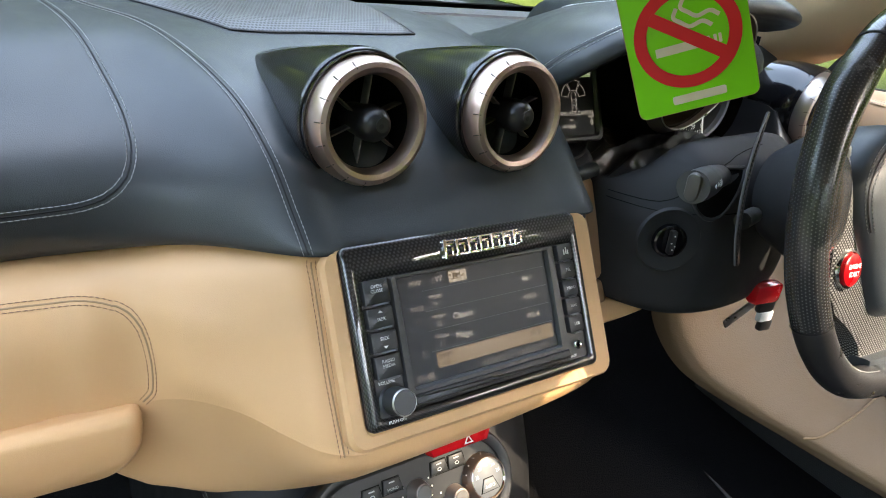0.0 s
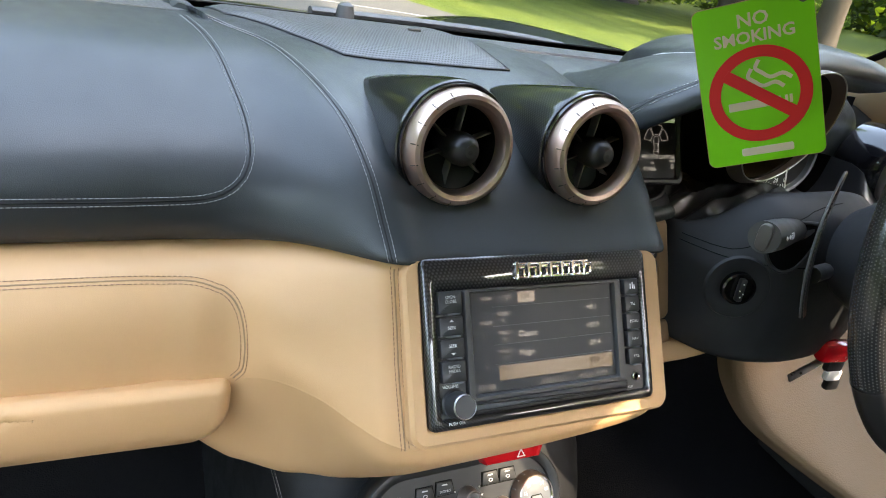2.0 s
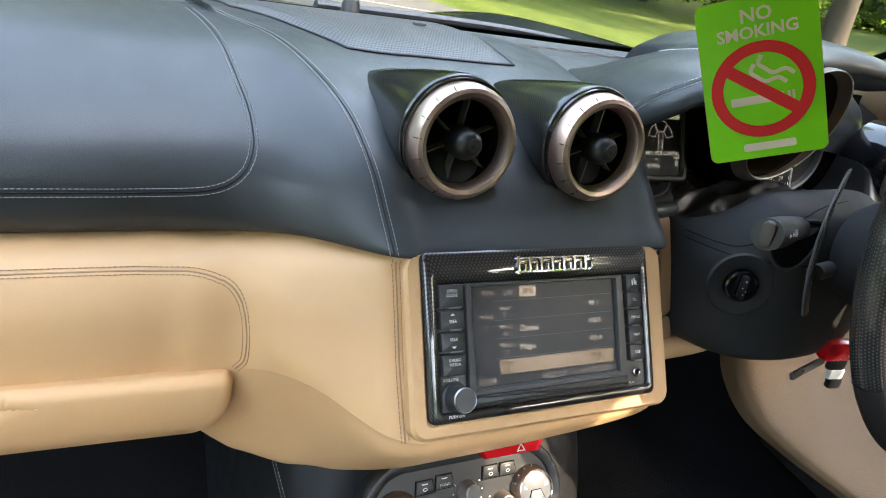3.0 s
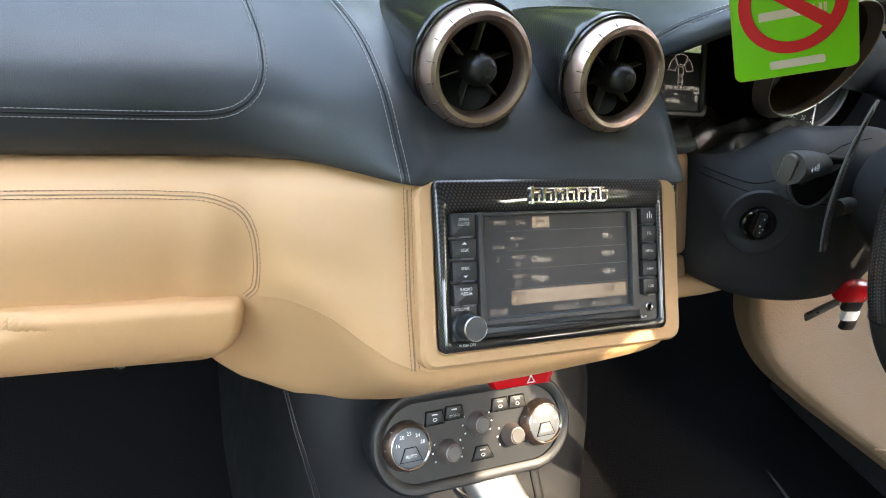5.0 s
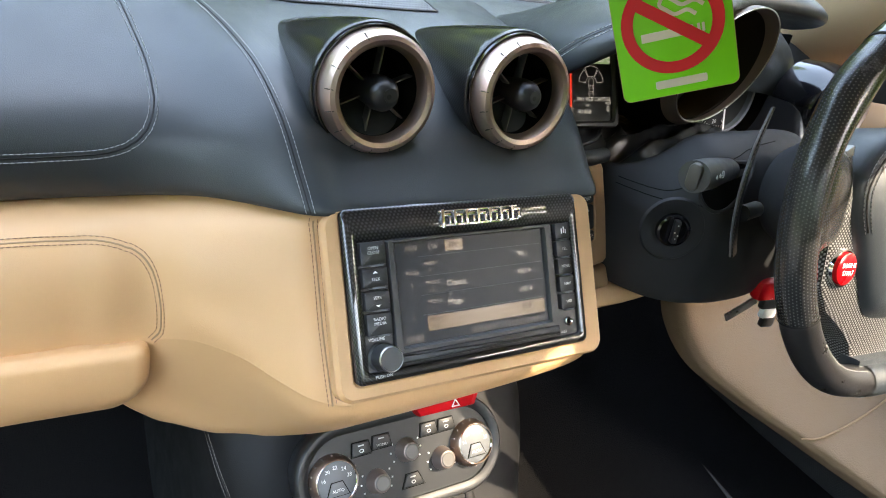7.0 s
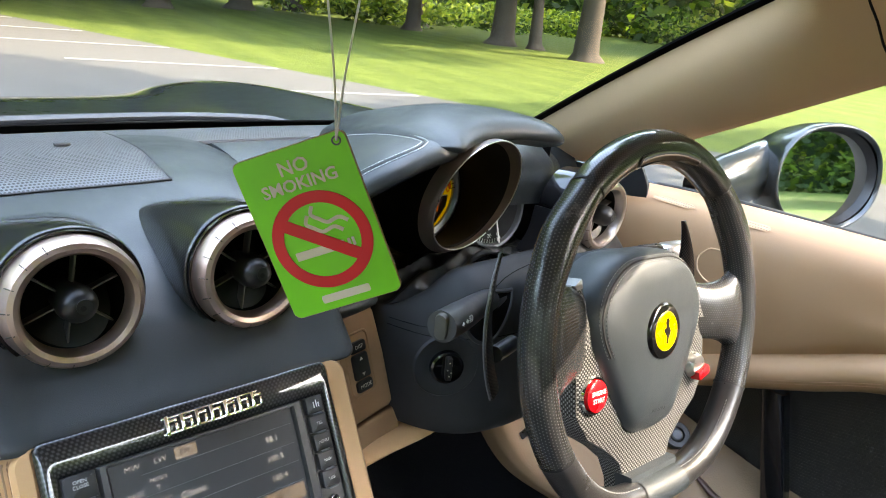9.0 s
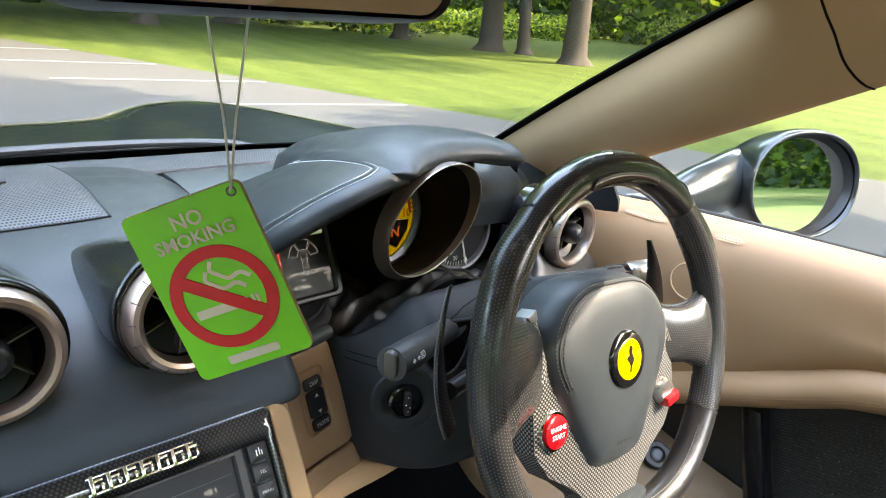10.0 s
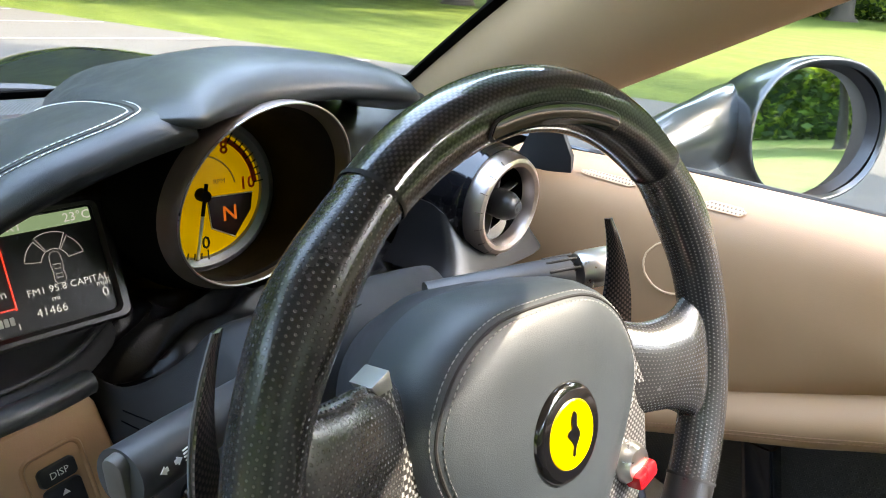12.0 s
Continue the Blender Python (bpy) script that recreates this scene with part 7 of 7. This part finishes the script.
arm = []
for y in (0.16, 0.08, 0.0, -0.1, -0.2, -0.3, -0.45, -0.7, -1.0):
    z = seam_z(y) + 0.026
    arm.append([(0.752, y, z + 0.012), (0.735, y, z + 0.004), (0.722, y, z - 0.006), (0.716, y, z - 0.02), (0.720, y, z - 0.036), (0.738, y, z - 0.044), (0.77, y, z - 0.045)])
am = loft(arm, 50, 24)
ARM = tree_of(am)
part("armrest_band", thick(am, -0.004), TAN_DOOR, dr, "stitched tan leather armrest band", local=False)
for dz in (-0.024, -0.029):
    ln = on_surface(ARM, catmull([(0.712, y, seam_z(y) + 0.026 + dz) for y in (0.1, 0.0, -0.1, -0.2, -0.3, -0.4, -0.5)], 80), 0.0004)
    part("stitching", stitch_mesh(ln), THREAD_BROWN, dr, local=False)
lowd = loft([[(0.765, y, seam_z(y) + 0.002), (0.775, y, seam_z(y) - 0.04), (0.775, y, 0.48), (0.76, y, 0.36), (0.76, y, 0.25)] for y in (0.2, 0.0, -0.2, -0.5, -1.0)], 24, 20)
part("lower_pocket", thick(lowd, 0.005), POCKET, dr, "black perforated door pocket", local=False)
strut = []
for y, z, w in ((-0.165, 0.655, 0.017), (-0.171, 0.630, 0.0172), (-0.183, 0.580, 0.0175), (-0.196, 0.530, 0.018), (-0.209, 0.47, 0.018), (-0.220, 0.40, 0.018), (-0.228, 0.32, 0.018)):
    strut.append([(0.741 + 0.010 * qx, y + w * qy, z) for qx, qy in ((1, -1), (0.2, -1), (-0.5, -0.95), (-0.9, -0.7), (-1, 0), (-0.9, 0.7), (-0.5, 0.95), (0.2, 1), (1, 1))])
part("pocket_pillar", thick(loft(strut, 24, 26), -0.003), GLOSS_BLACK, dr, "glossy black pocket strut", local=False)


def slot(y0, y1):
    rows = []
    for i in range(24):
        y = y0 + (y1 - y0) * i / 23
        e = min(1, min(i, 23 - i) / 3)
        q = [DOOR.find_nearest(Vector((0.7565 + 0.013 * e * (j / 4 - 0.5), y, 0.868 + 0.004 * j / 4)))[0] for j in range(5)]
        rows.append([(v.x - 0.0012, v.y, v.z + 0.0012) for v in q])
    return grid(rows)


for y0, y1 in ((0.090, 0.018), (-0.054, -0.096)):
    part("vent_slot", slot(y0, y1), TAN_DOTS, dr, "perforated tan demister slot", local=False)
spk = []
for i in range(25):
    a = 2 * math.pi * i / 24
    row = []
    for r in (0.0, 0.012, 0.022, 0.029):
        q, n, _, _ = DOOR.find_nearest(Vector((0.70, -0.045 + r * math.cos(a), 0.800 + r * math.sin(a))))
        row.append(tuple(q + Vector((-0.0018, 0, 0.0004))))
    spk.append(row)
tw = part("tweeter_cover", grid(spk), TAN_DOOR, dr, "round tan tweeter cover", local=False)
part("tweeter_ring", tube([s[-1] for s in spk[:-1]], 0.0012, 6, closed=True), TAN_PLAIN, tw, local=False)
win = grid([[(0.822 - 0.30 * (z - 0.86) * (1 + 0.3 * k), y, z) for k, z in enumerate((0.86, 0.95, 1.05, 1.15))] for y in (0.10, -0.1, -0.3, -0.5, -0.8)])
wn_ob = part("window_glass", win, GLASS_SIDE, dr, "clear side window glass", local=False)
wn_ob.visible_shadow = False
skin = loft([[(0.835, y, 0.865), (0.90, y, 0.80), (0.945, y, 0.62), (0.955, y, 0.45), (0.94, y, 0.30)] for y in (0.40, 0.0, -0.5, -1.15)], 10, 14)
part("outer_skin", thick(skin, 0.003), PAINT, dr, "dark metallic outer door skin", local=False)
part("window_seal", tube(catmull([(0.824, y, 0.872 + 0.012 * min(0.3, max(-0.3, -y)) - 0.04 * max(0, y)) for y in (0.12, 0.0, -0.2, -0.5, -0.9)], 30), 0.004, 8), RUBBER, dr, local=False)
part("sail_panel", thick(loft([[(0.735, 0.16, 0.86), (0.735, 0.135, 0.905), (0.725, 0.11, 0.93)], [(0.742, 0.125, 0.858), (0.738, 0.112, 0.880), (0.732, 0.10, 0.912)], [(0.75, 0.092, 0.862), (0.747, 0.09, 0.868), (0.743, 0.088, 0.880)]], 10, 10), 0.006), BLACK_PLASTIC, dr, "black corner panel by the mirror", local=False)

# ---- door mirror ----
MM = Matrix.Translation((1.020, -0.047, 0.900)) @ Matrix.Rotation(radians(-27), 4, "Z") @ Matrix.Rotation(radians(83.6), 4, "X")
dm = thing("door_mirror", MM, "oval door mirror in dark grey metallic paint", "door mirror")
rows = []
for k, (z, sx, sy, dx, dy) in enumerate(((-0.002, 0.098, 0.080, 0.0, 0.0), (0.003, 0.102, 0.085, 0.0, 0.0), (-0.002, 0.106, 0.089, 0.0, 0.0), (-0.02, 0.107, 0.090, 0, 0), (-0.06, 0.100, 0.083, -0.004, 0.0), (-0.10, 0.080, 0.064, -0.012, 0.0), (-0.125, 0.045, 0.036, -0.02, 0.0), (-0.132, 0.002, 0.002, -0.02, 0.0))):
    rows.append([(0.026 + dx + sx * math.copysign(abs(math.cos(a)) ** 0.86, math.cos(a)), dy + sy * math.copysign(abs(math.sin(a)) ** 0.9, math.sin(a)), z) for a in [2 * math.pi * j / 48 for j in range(48)]])
sh = grid([catmull([r[j] for r in rows], 30) for j in range(48)], cu=True)
bmesh.ops.recalc_face_normals(sh, faces=sh.faces[:])
part("shell", sh, PAINT, dm, "dark metallic mirror shell")
part("mirror_glass", moved(plate(oval(0.076, 0.076, 48), -0.004, 0.0), shifted(-0.002, 0, 0.001)), MIRROR, dm, "mirror glass showing the park")
part("glass_well", moved(lathe([(0.100, -0.002), (0.092, -0.014), (0.0, -0.018)], 40), shifted(0.022, 0, 0) @ Matrix.Diagonal((1.0, 0.82, 1, 1))), SATIN_BLACK, dm)
arm_m = loft([[(x, y + a * w * math.cos(q), z + h * math.sin(q)) for q in [2 * math.pi * j / 16 for j in range(17)]] for x, y, z, w, h, a in ((1.03, 0.045, 0.896, 0.036, 0.050, 1), (0.98, 0.042, 0.893, 0.036, 0.052, 1), (0.92, 0.042, 0.888, 0.036, 0.046, 1), (0.88, 0.048, 0.884, 0.034, 0.040, 1), (0.838, 0.056, 0.878, 0.030, 0.030, 1))], 20, 33)
bmesh.ops.recalc_face_normals(arm_m, faces=arm_m.faces[:])
part("arm", arm_m, PAINT, dm, local=False)

# ---- rear-view mirror and the hanging tag ----
rv = thing("rear_view_mirror", pose(0.02, -0.185, 1.150, 80, 0, 8), "black framed rear-view mirror under the windscreen header", "rear-view mirror")
rows = []
for z, g in ((-0.030, 0.55), (-0.022, 0.85), (-0.006, 1.0), (0.003, 1.0), (0.006, 0.97), (0.004, 0.93)):
    rows.append([(x * g, y * (0.8 + 0.2 * g), z) for x, y in rrect(0.225, 0.062, 0.026, 8)])
bm = grid([list(r) for r in zip(*rows)], cu=True)
bmesh.ops.recalc_face_normals(bm, faces=bm.faces[:])
part("case", bm, SATIN_BLACK, rv)
part("back", plate([(x * 0.56, y * 0.9) for x, y in rrect(0.225, 0.062, 0.026, 8)], -0.032, -0.028), GLOSS_BLACK, rv)
part("mirror_glass", plate([(x * 0.94, y * 0.92) for x, y in rrect(0.225, 0.062, 0.026, 8)], 0.001, 0.0035), MIRROR, rv)
part("stem", tube([(0, 0.01, -0.03), (0.0, 0.04, -0.05), (0.0, 0.085, -0.06)], 0.010, 10), GLOSS_BLACK, rv)

TG = Matrix.Translation((0.007, -0.163, 1.038)) @ Matrix.Rotation(radians(-44), 4, "Z") @ Matrix.Rotation(radians(90), 4, "X")
tagc = thing("no_smoking_tag", TG, "green card no-smoking tag hanging on white cord", "hanging tag")
TILT_TAG = Matrix.Rotation(radians(24), 4, "Z") @ Matrix.Diagonal((1.08, 1.08, 1.08, 1)) @ shifted(-0.0245, -0.0385, 0)
cw, chh = 0.059, 0.086
card = plate(rrect(cw, chh, 0.004, 5), -0.0012, 0.0012)
part("card_core", moved(card, TILT_TAG), TAG_EDGE, tagc, "pale card edge")
for z0, z1, flip in ((0.0010, 0.0016, 1), (-0.0016, -0.0010, -1)):
    fc = part("card_face", moved(plate(rrect(cw - 0.0006, chh - 0.0006, 0.004, 5), z0, z1), TILT_TAG), TAG_GREEN, tagc, "green printed face")
    zz = z1 + 0.0002 if flip > 0 else z0 - 0.0002
    f = TILT_TAG @ Matrix.Translation((0, 0, zz)) @ (Matrix() if flip > 0 else Matrix.Rotation(math.pi, 4, "Y"))
    n = 48
    part("ban_ring", moved(ring_plate(oval(0.0255, 0.0255, n, 0, -0.006), oval(0.0195, 0.0195, n, 0, -0.006), -0.0002, 0.0003), f), TAG_RED, fc)
    part("ban_bar", moved(plate(rrect(0.041, 0.0062, 0.0002, 2), -0.0002, 0.0006), f @ shifted(0, -0.006, 0) @ Matrix.Rotation(radians(-38), 4, "Z")), TAG_RED, fc)
    part("cigarette_mark", moved(plate(rrect(0.026, 0.0044, 0.0003, 2, -0.003, -0.011), -0.0002, 0.0003), f @ Matrix.Rotation(radians(0), 4, "Z")), TAG_CREAM, fc)
    for x in (0.0125, 0.0148):
        part("cigarette_mark", moved(plate(rrect(0.0014, 0.0044, 0.0003, 2, x, -0.011), -0.0002, 0.0003), f), TAG_CREAM, fc)
    for dx, dy in ((0, 0), (0.004, 0.004)):
        sm = catmull([(0.012 + dx, -0.004 + dy, 0.0002), (0.008 + dx, -0.001 + dy, 0.0002), (0.002 + dx, -0.002 + dy, 0.0002), (-0.002 + dx, 0.001 + dy, 0.0002), (-0.005 + dx, 0.004 + dy, 0.0002), (-0.003 + dx, 0.008 + dy, 0.0002)], 20)
        part("smoke_mark", moved(tube(sm, 0.0011, 6, flat=1.0), f @ Matrix.Diagonal((1, 1, 0.2, 1))), TAG_CREAM, fc)
    words("NO", 0.0098, TAG_CREAM, fc, f @ shifted(0, 0.0330, 0.0005), "printed_word", "CENTER", 0.0002)
    words("SMOKING", 0.0088, TAG_CREAM, fc, f @ shifted(0, 0.0243, 0.0005), "printed_word", "CENTER", 0.0002)
    part("maker_bar", moved(plate(rrect(0.026, 0.0042, 0.001, 3, 0.001, -0.0365), -0.0002, 0.0003), f), TAG_CREAM, fc)
hole = Vector((0, 0, 0))
part("eyelet", moved(lathe([(0.0016, -0.0019), (0.0024, -0.0019), (0.0024, 0.0019), (0.0016, 0.0019)], 18, closed=True), TILT_TAG @ shifted(0.0245, 0.0385, 0)), GREY, tagc)
for dx in (-0.010, 0.010):
    part("cord", tube(catmull([(0, 0, 0.0022), (dx * 0.3, 0.035, 0.001), (dx, 0.085, 0.0), (dx, 0.100, -0.004)], 16), 0.0006, 6), CORD, tagc)
